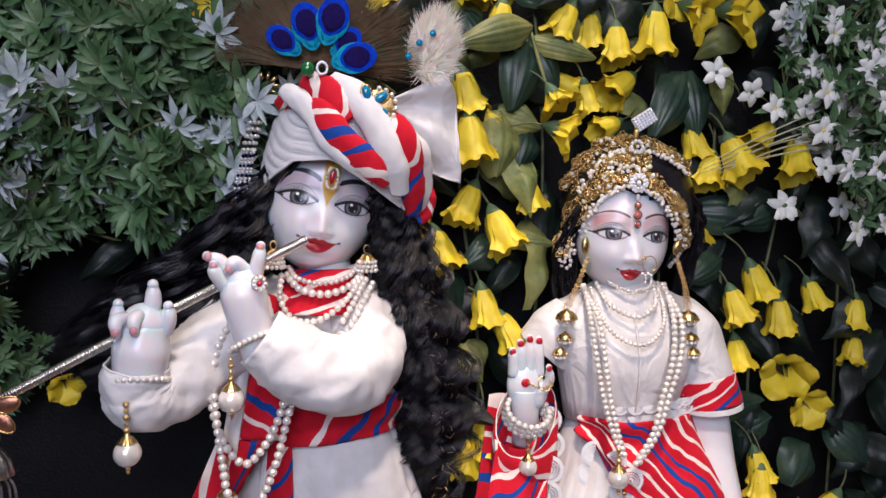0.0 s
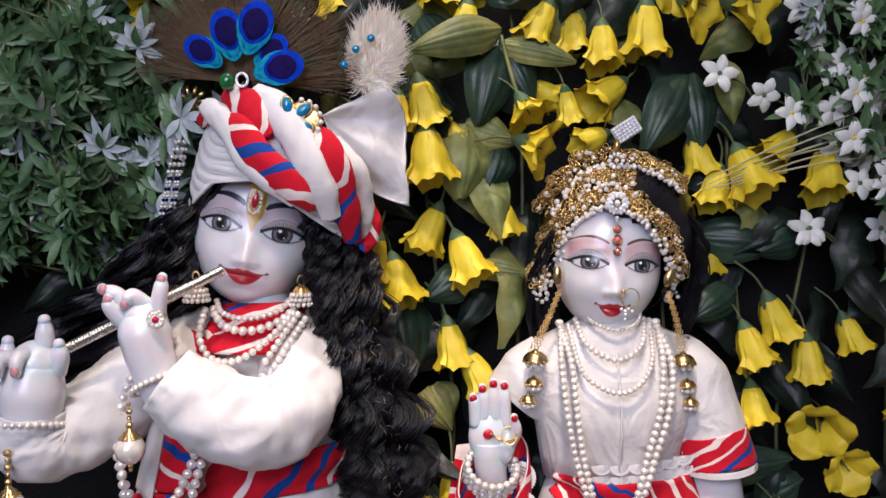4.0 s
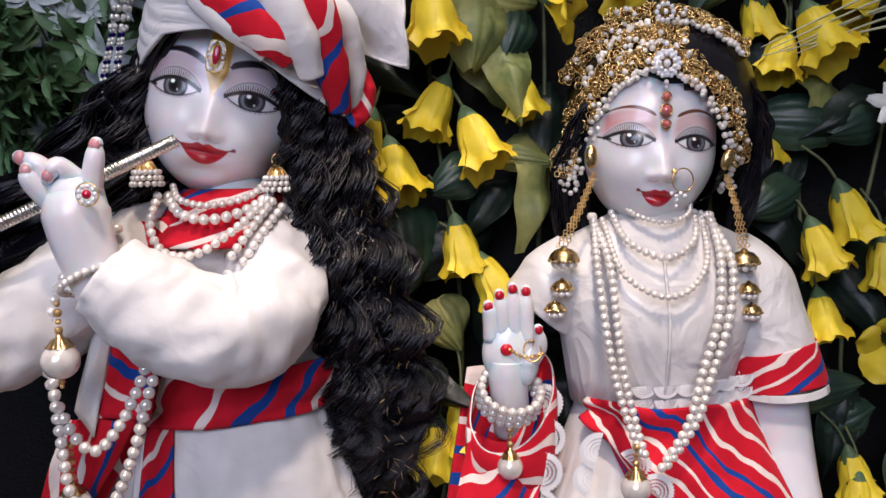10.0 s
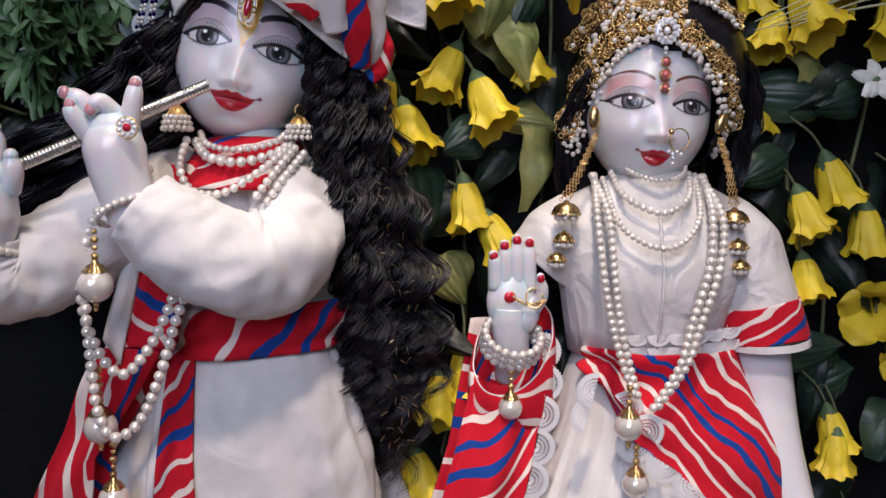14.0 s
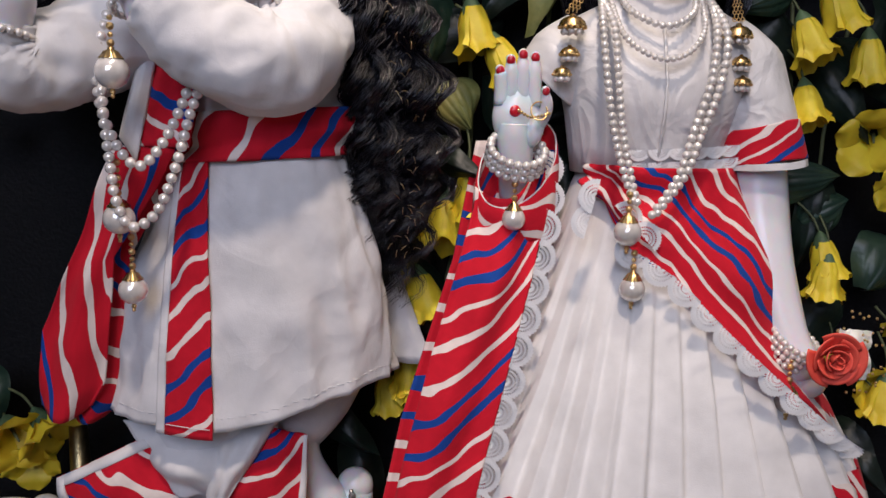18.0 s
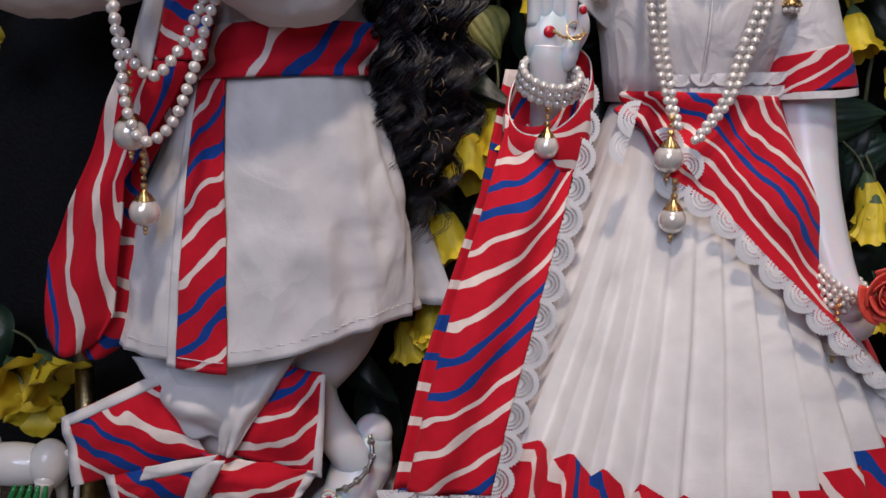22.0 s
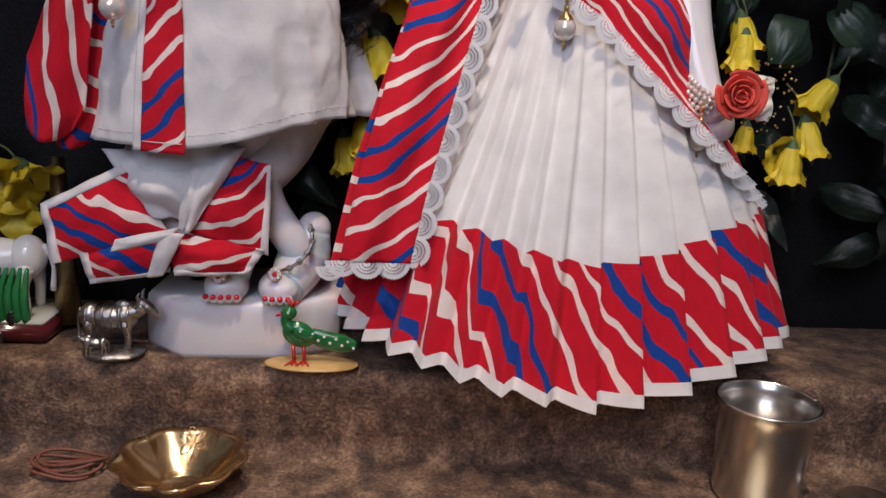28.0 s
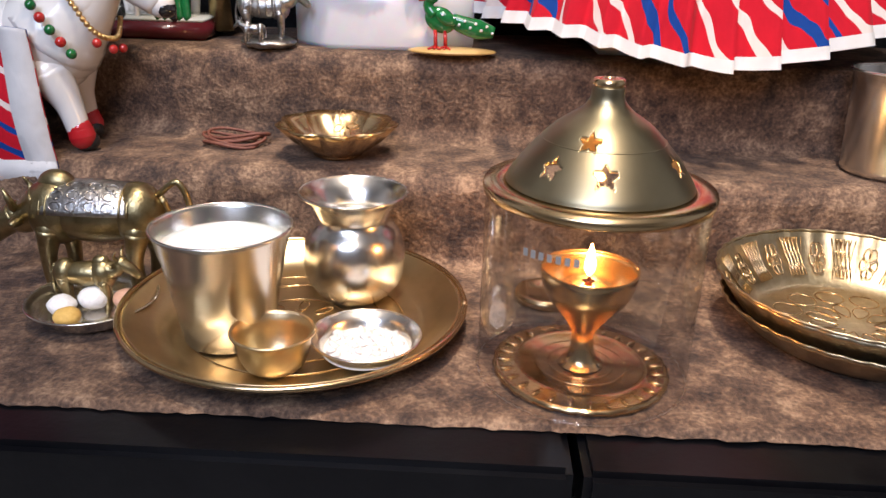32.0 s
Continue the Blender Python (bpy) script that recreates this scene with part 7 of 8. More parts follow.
def vines():
    rnd = random.Random(33)
    meshes = {(k, m.name): shared("leaf", leaf_geo(k), m) for k in range(3) for m in (LEAF, OLIVE)}
    for x in np.arange(-0.30, 0.62, 0.058):
        vine = thing("leafy_vine", (x, 0.69, 1.45), "hanging artificial vine with broad dark green leaves", "vine", "hanging vines")
        pts = spline([(x, 0.688, 1.50), (x + rnd.uniform(-.015, .015), 0.680, 1.30), (x + rnd.uniform(-.02, .02), 0.686, 1.10), (x + rnd.uniform(-.02, .02), 0.69, 0.92)], 30)
        left = x < -0.06
        part("stem", tube([p for p in pts if p[2] > 1.27] if left else pts, 0.0015, 6), STEMGREEN, vine)
        bottom = 1.25 if left else 0.90
        z = 1.50
        while z > bottom:
            z -= rnd.uniform(0.024, 0.038) * (1.0 if z > 1.2 else 1.5)
            olive = (not left) and 0.03 < x < 0.36 and z > 1.22 and rnd.random() < (0.65 if x < 0.2 else 0.3)
            ob = new("leaf", meshes[(rnd.randrange(3), OLIVE.name if olive else LEAF.name)])
            ob.location = Vector((x + rnd.uniform(-.03, .03), rnd.uniform(0.662, 0.692), z)) - Vector(ROOT[vine])
            ob.rotation_euler = (radians(rnd.uniform(-35, 5)), radians(rnd.uniform(-75, 75)), radians(rnd.uniform(-40, 40)))
            s = rnd.uniform(0.75, 1.2)
            ob.scale = (s, s, s)
            under(ob, vine)
    # broad leaves that stand out between the flowers
    spray = thing("leaf_cluster", (0.155, 0.65, 1.39), "cluster of broad ribbed olive and dark green leaves", "leaves")
    for x, y, z, rot, ln, wide, tone in BROAD:
        def g(u, v, ln=ln, wide=wide, x=x):
            w = wide * 0.5 * sin(pi * (0.04 + 0.93 * v) ** 0.75) ** 0.8
            e = 2 * u - 1
            return (e * w, -0.16 * ln * sin(pi * v * 0.9) + 0.010 * abs(e) ** 1.6 * (wide / 0.04) - 0.0009 * cos(e * 17) - 0.0013 * sin(v * 11 + e * 2 + x * 50) * e, -ln * v)
        leaf = part("leaf", grid(g, 16, 14), OLIVE if tone == "o" else BROADLEAF, spray)
        leaf.location = Vector((x, y, z)) - Vector(ROOT[spray])
        leaf.data.transform(Matrix.Translation(Vector(ROOT[spray])))
        leaf.rotation_euler = (radians(-10), radians(-rot), 0.15)
    part("stem", tube(spline([(0.160, 0.655, 1.402), (0.166, 0.648, 1.375), (0.172, 0.642, 1.352)], 10), 0.0016, 6), OLIVE, spray)


vines()


def thin_leaf(base, d, ln, w, up):
    """A narrow pointed leaf as a small folded sheet."""
    d = arr(d) / np.linalg.norm(d)
    side = np.cross(d, up)
    side /= np.linalg.norm(side) + 1e-9
    n = np.cross(side, d)
    V = [base]
    for s, f in ((0.28, 0.8), (0.55, 1.0), (0.8, 0.6)):
        c = base + d * ln * s - n * ln * 0.12 * s * s
        V += [c - side * w * f + n * w * 0.35, c, c + side * w * f + n * w * 0.35]
    V.append(base + d * ln - n * ln * 0.14)
    F = [(0, 2, 1), (0, 3, 2), (1, 2, 5, 4), (2, 3, 6, 5), (4, 5, 8, 7), (5, 6, 9, 8), (7, 8, 10), (8, 9, 10)]
    return arr(V), F


def spray_proto(kind, seed):
    """kind 0: green sprig; 1: sprig with frosted star rosettes; 2: sprig with small white flowers."""
    rnd = random.Random(seed)
    lab = ("feathery green artificial sprig", "artificial sprig with fans of narrow frosted leaves", "artificial sprig with small white five-petalled flowers")[kind]
    s = thing("foliage_sprig", (0, 0, 0), lab, "foliage", "sprigs on the backdrop")
    main = spline([(0, 0.03, 0), (0.003, 0.008, 0.03), (-0.004, -0.006, 0.06), (0.004, -0.010, 0.085)], 24)
    part("stem", tube(main, [0.0013, 0.0006], 5), STEMGREEN, s)
    geos, tips = [], []
    for k in range(9):
        b = main[3 + 2 * k]
        a = rnd.uniform(0, 6.28)
        e = b + arr((0.030 * cos(a), -0.010 + 0.008 * sin(a * 2), 0.022 * sin(a) + 0.012)) * rnd.uniform(0.6, 1.1)
        tw = spline([b, (b + e) / 2 + arr((0, -0.004, 0.002)), e], 8)
        part("twig", tube(tw, [0.0007, 0.0004], 4), STEMGREEN, s)
        tips.append(e)
        for q in tw[2:]:
            for _ in range(1 if kind != 2 else 2):
                d = arr((rnd.gauss(0, 1), rnd.gauss(-0.5, 0.5), rnd.gauss(0.15, 1)))
                geos.append(thin_leaf(q, d, rnd.uniform(0.011, 0.021), rnd.uniform(0.0017, 0.0034), (0.1, -1, 0.2)))
    tagged(part("leaves", join(*geos), GREEN, s), kind="stuff")
    if kind < 2:
        for n, e in enumerate(tips):
            mid = math.atan2(e[2] - main[12][2], e[0] - main[12][0])
            for layer in range(2):
                fan = [thin_leaf(e + arr((0, 0.004 * layer, 0)), (cos(a), -0.45 + rnd.uniform(-.3, .3), sin(a)), rnd.uniform(0.012, 0.021) * (1 - 0.3 * abs(a - mid) / 2.0), rnd.uniform(0.0015, 0.0026), (0, -1, 0)) for a in mid + np.linspace(-2.0, 2.0, 8) + rnd.uniform(-0.15, 0.15) + 0.25 * layer]
                pale = kind == 1 and (layer == 0 or n % 2)
                part("leaf_fan", join(*fan), FROST if pale else GREEN, s)
    if kind == 2:
        for e in tips:
            fl = part("white_flower", ball(e + arr((0, -0.002, 0)), 0.0015, 8, 6), YELLOW, s)
            for a in np.arange(0, 6.28, 6.283 / 5):
                pt = lambda u, v, a=a: tuple(e + arr((0.0125 * v * cos(a) - (u - .5) * 0.0078 * sin(pi * (0.15 + 0.8 * v)) * sin(a), -0.002 - 0.003 * sin(pi * v * 0.8) + 0.0012 * (2 * u - 1) ** 2, 0.0125 * v * sin(a) + (u - .5) * 0.0078 * sin(pi * (0.15 + 0.8 * v)) * cos(a))))
                part("petal", grid(pt, 4, 5), WHITEPETAL, fl)
    return s


def sprigs():
    rnd = random.Random(77)
    protos = [spray_proto(0, 1), spray_proto(1, 2), spray_proto(2, 3), spray_proto(0, 4), spray_proto(1, 5)]
    used = set()

    def put(kind, x, z, rot, s, y):
        m = Matrix.Translation((x, y, z)) @ Euler((radians(rnd.uniform(-10, 20)), radians(rot), radians(rnd.uniform(-30, 30)))).to_matrix().to_4x4()
        if kind in used:
            ob = copy_thing(protos[kind], m)
        else:
            ob = protos[kind]
            ob.matrix_basis = m
            used.add(kind)
        ob.scale = (s, s, s)

    for i in range(64):
        x = -0.075 - 0.26 * rnd.random() ** 1.1
        z = 1.20 + 0.26 * rnd.random()
        if x > -0.13 and z < 1.33:
            x -= 0.07
        if z < 1.24:
            z += 0.05
        kind = rnd.choice((0, 3, 1, 4, 0, 3, 4)) if z > 1.18 else rnd.choice((0, 3, 2))
        put(kind, x, z - 0.03, rnd.uniform(-80, 80), rnd.uniform(1.0, 1.4), 0.648 + rnd.uniform(-0.012, 0.012))
    for i in range(5):
        put(rnd.choice((0, 3)), -0.32 + 0.06 * rnd.random(), 1.02 + 0.16 * rnd.random(), rnd.uniform(-60, 60), 0.85, 0.66)
    for x, z, rot, s, k in ((0.42, 1.33, -35, 1.1, 2), (0.455, 1.30, -20, 1.15, 2), (0.47, 1.36, -50, 1.1, 2), (0.43, 1.38, -10, 1.0, 2), (0.50, 1.33, -60, 1.1, 2), (0.50, 1.27, -70, 1.1, 2),
                            (0.49, 1.41, -30, 1.1, 0), (0.45, 1.42, -60, 1.0, 1), (0.52, 1.37, -20, 1.1, 0), (0.48, 1.33, 10, 1.0, 0)):
        put(k, x, z - 0.03, rot, s, 0.645)
    # pale grass blades beside the net
    g = thing("grass_blades", (0.36, 0.64, 1.31), "pale dry artificial grass blades", "grass")
    for k in range(6):
        part("blade", tube(spline([(0.425 + 0.006 * (k % 4), 0.640, 1.345 - 0.007 * k), (0.365 + 0.004 * (k % 3), 0.630, 1.322 - 0.004 * k), (0.296 + 0.005 * (k % 5), 0.626, 1.290 - 0.001 * k)], 14), [0.0003, 0.0009, 0.0003], 5, 0.5), STRAW, g)


sprigs()


def white_blooms():
    """Larger white flowers on thin stems, standing out from the sprigs."""
    rnd = random.Random(15)
    s = thing("white_flower_branch", (0.46, 0.66, 1.28), "branch of white artificial flowers with long petals on thin stems", "flowers")
    for x, y, z in [(0.316, 0.64, 1.37), (0.348, 0.64, 1.354), (0.392, 0.64, 1.373), (0.398, 0.64, 1.343), (0.446, 0.64, 1.301), (0.418, 0.64, 1.29), (0.38, 0.64, 1.257), (0.374, 0.64, 1.416), (0.434, 0.64, 1.257), (0.465, 0.64, 1.36), (0.382, 0.64, 1.258)]:
        e = arr((x, y, z))
        root = arr((x + 0.045, 0.672, z - 0.030))
        part("stem", tube(spline([root, (root + e) / 2 + arr((0, -0.004, 0.008)), e + arr((0, 0.003, 0))], 12), [0.0010, 0.0006], 5), STEMGREEN, s)
        core = part("white_flower", ball(e + arr((0, -0.001, 0)), (0.0018, 0.0016, 0.0018), 10, 8), CALYX, s)
        tip, turn, lean = rnd.uniform(0.0115, 0.0145), rnd.uniform(0, 1.2), rnd.uniform(-0.5, 0.5)
        for k in range(5):
            a = turn + 2 * pi * k / 5

            def petal(u, v, a=a):
                r, o = tip * v, (u - 0.5) * 0.0085 * sin(pi * (0.12 + 0.78 * v))
                return tuple(e + arr((r * cos(a) - o * sin(a), -0.0035 * sin(pi * v * 0.9) + 0.0016 * (2 * u - 1) ** 2 + lean * r * sin(a), r * sin(a) + o * cos(a))))
            part("petal", grid(petal, 5, 6), WHITEPETAL, core)


white_blooms()

# ---- vessels and lamp on the velvet ----


def vessel(name, profile, at, mat, label, cat, n=64, group="", wave=None):
    """A thin-walled turned vessel: profile is the outside from the foot up; the inside follows it."""
    t = 0.0011
    inner = [(max(r - t, 0.0004), z + (t if i == 0 else 0)) for i, (r, z) in reversed(list(enumerate(profile)))]
    top = profile[-1]
    prof = [(0.0004, profile[0][1])] + profile + [(top[0] - t * 0.5, top[1] + 0.0006)] + inner + [(0.0004, profile[0][1] + t)]
    v = thing(name, at, label, cat, group)
    part("wall", lathe(prof, n, at, wave), mat, v)
    return v


def ring_geo(at, r, z, t, n=64, wave=None):
    return tube([(at[0] + r * (wave(a) if wave else 1) * cos(a), at[1] + r * (wave(a) if wave else 1) * sin(a), at[2] + z) for a in np.linspace(0, 2 * pi, n + 1)], t, 8)


def smooth_profile(pts, n):
    p = spline([(r, 0, z) for r, z in pts], n)
    return [(max(q[0], 0.0005), q[2]) for q in p]


TRAY = (-0.034, 0.380, TABLE + 0.0005)
tray = vessel("brass_tray", [(0.076, 0.0), (0.080, 0.001), (0.090, 0.006), (0.0965, 0.013), (0.1005, 0.0155)], TRAY, SATINBRASS, "round polished brass tray with a flared rim and engraved floor", "tray", 96)
part("rim", ring_geo(TRAY, 0.1035, 0.0155, 0.0018, 96), BRASS, tray)
part("rim_flat", lathe([(0.0995, 0.0150), (0.1035, 0.0162), (0.1045, 0.0158)], 96, TRAY), BRASS, tray)
for r in (0.030, 0.052, 0.066):
    part("engraved_ring", ring_geo(TRAY, r, 0.0013, 0.0005, 72), BRASS, tray)
for k in range(8):
    a = 2 * pi * k / 8
    part("engraved_petal", tube([(TRAY[0] + 0.020 * cos(a) + 0.007 * cos(t) * cos(a) - 0.003 * sin(t) * sin(a), TRAY[1] + 0.020 * sin(a) + 0.007 * cos(t) * sin(a) + 0.003 * sin(t) * cos(a), TRAY[2] + 0.0014) for t in np.linspace(0, 2 * pi, 18)], 0.0005, 5), BRASS, tray)
FLOOR = TRAY[2] + 0.0022
TUM = (-0.069, 0.356, FLOOR)
tum = vessel("milk_tumbler", [(0.0235, 0.0), (0.0262, 0.001), (0.0300, 0.025), (0.0345, 0.050), (0.0385, 0.0668), (0.0395, 0.0690)], TUM, STEEL, "tapered steel tumbler filled with milk", "tumbler")
part("rim", ring_geo(TUM, 0.0392, 0.0692, 0.0010), STEEL, tum)
whole("milk", lathe([(0.0002, 0.0585), (0.030, 0.0585), (0.0350, 0.0588), (0.0352, 0.0560)], 48, TUM), MILK, "white milk filling the tumbler", "milk")
POT = (-0.004, 0.420, FLOOR)
pot = vessel("water_pot", smooth_profile([(0.020, 0.0), (0.0245, 0.004), (0.0310, 0.014), (0.0330, 0.029), (0.0305, 0.043), (0.0240, 0.052), (0.0235, 0.057), (0.0285, 0.066), (0.0340, 0.0712)], 40), POT, STEEL, "round-bellied steel water pot with a flared neck", "pot")
part("rim", ring_geo(POT, 0.0340, 0.0714, 0.0010), STEEL, pot)
part("water", lathe([(0.0002, 0.0545), (0.0226, 0.0545)], 40, POT), STEEL, pot)
BWL = (-0.034, 0.322, FLOOR)
bw = vessel("small_bowl", smooth_profile([(0.013, 0.0), (0.0165, 0.003), (0.0195, 0.010), (0.0208, 0.018), (0.0225, 0.0225)], 24), BWL, SATINBRASS, "small shiny brass bowl standing in the tray", "bowl")
part("rim", ring_geo(BWL, 0.0227, 0.0226, 0.0009), SATINBRASS, bw)
PLT = (0.014, 0.342, FLOOR)
pl = vessel("sugar_plate", smooth_profile([(0.020, 0.0), (0.024, 0.002), (0.0275, 0.008), (0.0315, 0.0115)], 20), PLT, STEEL, "shallow steel dish heaped with sugar crystals", "dish")
part("rim", ring_geo(PLT, 0.0316, 0.0116, 0.0008), STEEL, pl)
rs = random.Random(3)
heap = thing("sugar_heap", (PLT[0], PLT[1], FLOOR + 0.001), "heap of white sugar crystals in the dish", "sugar")
part("base", lathe([(0.0002, 0.0075), (0.012, 0.0070), (0.020, 0.0058), (0.0255, 0.0030)], 40, PLT), SUGAR, heap)
CUBE = shared("crystal", box((0, 0, 0), (1, 1, 0.5), bevel=0.12), SUGAR)
for i in range(70):
    a, r = rs.uniform(0, 6.28), 0.022 * rs.random() ** 0.5
    ob = new("crystal", CUBE)
    ob.location = Vector((PLT[0] + r * cos(a), PLT[1] + r * sin(a), FLOOR + 0.0078 - 0.0022 * (r / 0.022) ** 2)) - Vector(ROOT[heap])
    ob.rotation_euler = (rs.uniform(-.6, .6), rs.uniform(-.6, .6), rs.uniform(0, 3))
    s = rs.uniform(0.0025, 0.0052)
    ob.scale = (s, s, s)
    under(ob, heap)
SIDE = (-0.161, 0.378, TABLE + 0.001)
sp = vessel("offering_plate", smooth_profile([(0.026, 0.0), (0.030, 0.002), (0.034, 0.008), (0.0385, 0.0115)], 20), SIDE, STEEL, "small steel plate with sweets on it", "plate")
part("rim", ring_geo(SIDE, 0.0387, 0.0116, 0.0008), STEEL, sp)
for x, y, r, m, lab in ((-0.168, 0.358, 0.0078, LADDU, "round yellow sweet on a steel plate"), (-0.178, 0.372, 0.0085, SUGAR, "lump of white sugar sweet on a plate"), (-0.144, 0.386, 0.0080, PINKSWEET, "round pinkish brown sweet on a plate"), (-0.163, 0.383, 0.0095, SUGAR, "lump of white sugar sweet on a plate")):
    V, F = ball((x, y, TABLE + 0.0025 + r * 0.75), (r, r, r * 0.75), 18, 12)
    V += arr([noise.noise_vector(Vector(v * 160)) for v in V]) * 0.0007
    whole("sweet", (V, F), m, lab, "sweet")
V, F = box((-0.024, 0.436, FLOOR + 0.012), (0.030, 0.004, 0.024), (12, 0, -6), 0.0015)
whole("steel_slab", (V, F), STEEL, "small bright steel lid leaning in the tray", "lid")


def lantern():
    L = (0.1360, 0.338, TABLE + 0.0005)
    l = thing("oil_lamp_lantern", L, "glass oil lamp lantern with a pierced brass lid, lit", "lantern")
    gl = part("glass_chimney", lathe([(0.0575, 0.002), (0.0580, 0.006), (0.0580, 0.04), (0.0580, 0.1075)], 96, L), GLASS, l)
    gl.visible_shadow = False
    foot = part("glass_foot_rim", ring_geo(L, 0.0578, 0.0016, 0.0010, 96), GLASS, gl)
    foot.visible_shadow = False
    part("base_plate", lathe([(0.0003, 0.0045), (0.034, 0.0045), (0.0355, 0.0060), (0.0375, 0.0048), (0.046, 0.0040), (0.0490, 0.0032), (0.0490, 0.0010), (0.0003, 0.0005)], 96, L, wave=lambda a, k: 1 + (0.008 * cos(a * 28) if k in (5, 6) else 0)), BRASS, l)
    for k in range(28):
        a = 2 * pi * k / 28
        part("base_flute", ball((L[0] + 0.0425 * cos(a), L[1] + 0.0425 * sin(a), L[2] + 0.0046), (0.0042, 0.0016, 0.0010), 10, 6, (0, 0, math.degrees(a))), BRASS, l)
    for r in (0.018, 0.025):
        part("base_ring", ring_geo(L, r, 0.0047, 0.0004, 60), BRASS, l)
    cup = part("oil_cup", lathe(smooth_profile([(0.0125, 0.005), (0.0085, 0.009), (0.0062, 0.018), (0.0070, 0.026), (0.0140, 0.036), (0.0225, 0.047), (0.0262, 0.058), (0.0268, 0.0625)], 36) + smooth_profile([(0.0256, 0.0622), (0.0215, 0.047), (0.0125, 0.0385), (0.0004, 0.0365)], 18), 64, L), BRASS, l)
    part("cup_rim", ring_geo(L, 0.0262, 0.0625, 0.0008), BRASS, cup)
    part("oil", lathe([(0.0003, 0.0430), (0.0170, 0.0430)], 48, L), OIL, cup, "pool of melted butter oil")
    part("wick_holder", lathe([(0.0045, 0.0375), (0.0040, 0.047), (0.0022, 0.0485), (0.0022, 0.0545), (0.0035, 0.055), (0.0003, 0.0552)], 20, L), WICK, cup)
    part("wick", tube([(L[0], L[1], L[2] + 0.054), (L[0] + 0.0004, L[1], L[2] + 0.0595)], [0.0011, 0.0007], 8), WICK, cup)
    part("flame", lathe(smooth_profile([(0.0006, 0.0580), (0.0027, 0.0615), (0.0031, 0.0650), (0.0020, 0.0705), (0.0004, 0.0765)], 20), 16, L), FLAME, cup, "small bright flame")
    lamp("flame_lamp", "POINT", (L[0], L[1] - 0.001, L[2] + 0.0800), (L[0], L[1], L[2]), 0.26, (1.0, 0.42, 0.10), 0.003)
    rim_top = 0.1080
    part("lid_rim", lathe([(0.0560, rim_top - 0.004), (0.0590, rim_top - 0.003), (0.0598, rim_top), (0.0592, rim_top + 0.0022), (0.0520, rim_top + 0.0030), (0.0478, rim_top + 0.0030), (0.0470, rim_top - 0.001), (0.0560, rim_top - 0.004)], 96, L), BRASS, l)
    prof = arr(smooth_profile([(0.0478, rim_top + 0.003), (0.0455, rim_top + 0.0075), (0.0360, rim_top + 0.0200), (0.0245, rim_top + 0.0320), (0.0130, rim_top + 0.0400), (0.0085, rim_top + 0.0452), (0.0075, rim_top + 0.0520)], 90))
    n = 420
    stars = [(-1.66, 25, 0.0074), (-1.95, 40, 0.0070), (-2.36, 25, 0.0072), (-0.50, 26, 0.0072), (0.3, 27, 0.0062), (1.0, 46, 0.006), (1.7, 27, 0.006), (2.4, 46, 0.006)]
    d = np.concatenate([[0], np.cumsum(np.linalg.norm(np.diff(prof, axis=0), axis=1))])

    def pierced(a, k):
        for sa, sk, sr in stars:
            da = (a - sa + pi) % (2 * pi) - pi
            x, y = da * prof[k][0], d[k] - d[sk]
            if abs(x) > sr or abs(y) > sr:
                continue
            r, th = math.hypot(x, y), (math.atan2(x, y) % (2 * pi / 5))
            th = min(th, 2 * pi / 5 - th)
            lim = sr * 0.40 / max(1e-6, (0.40 / 1.0) * sin(th) / sin(pi / 5) * 1.0 + sin(pi / 5 - th) / sin(pi / 5) * 0.40)
            p, q = arr((sr, 0)), arr((sr * 0.42 * cos(pi / 5), sr * 0.42 * sin(pi / 5)))
            den = cos(th) * (q[1] - p[1]) - sin(th) * (q[0] - p[0])
            lim = (p[0] * (q[1] - p[1]) - p[1] * (q[0] - p[0])) / den
            if r < lim:
                return True
        return False
    V, F = [], []
    for k in range(len(prof)):
        for i in range(n):
            a = 2 * pi * i / n
            V.append((L[0] + prof[k][0] * cos(a), L[1] + prof[k][0] * sin(a), L[2] + prof[k][1]))
    for k in range(len(prof) - 1):
        for i in range(n):
            if not pierced(2 * pi * (i + 0.5) / n, k):
                F.append((k * n + i, k * n + (i + 1) % n, (k + 1) * n + (i + 1) % n, (k + 1) * n + i))
    part("lid", (arr(V), F), LIDBRASS, l, "conical brass lid pierced with stars", solid=0.0009)
    part("lid_band", ring_geo(L, 0.0312, rim_top + 0.0258, 0.0004, 90), LIDBRASS, l)
    part("lid_cap", lathe([(0.0072, rim_top + 0.0515), (0.0078, rim_top + 0.0530), (0.0078, rim_top + 0.0555), (0.0030, rim_top + 0.0560), (0.0028, rim_top + 0.0535), (0.0003, rim_top + 0.0535)], 32, L), BRASS, l)
    # unreadable maker's mark as small pale bars on the glass
    for k in range(7):
        a = -pi / 2 - 0.72 + 0.075 * k
        part("printed_mark", box((L[0] + 0.0583 * cos(a), L[1] + 0.0583 * sin(a), L[2] + 0.088), (0.0026, 0.0002, 0.0040), (0, 0, math.degrees(a) + 90)), PRINT, l, smooth=False)
    fl = bpy.data.lights.new("flame_lamp", "POINT")
    fl.energy, fl.color, fl.shadow_soft_size = 0.12, (1.0, 0.55, 0.2), 0.003
    new("flame_lamp", fl).location = (L[0], L[1], L[2] + 0.080)
    whole("round_lid", lathe([(0.0003, 0.004), (0.014, 0.004), (0.016, 0.006), (0.020, 0.006), (0.0215, 0.004), (0.0215, 0.0), (0.0003, 0.0005)], 48, (0.124, 0.430, TABLE + 0.001)), BRASS, "small round brass dish lying behind the lantern", "dish")


lantern()


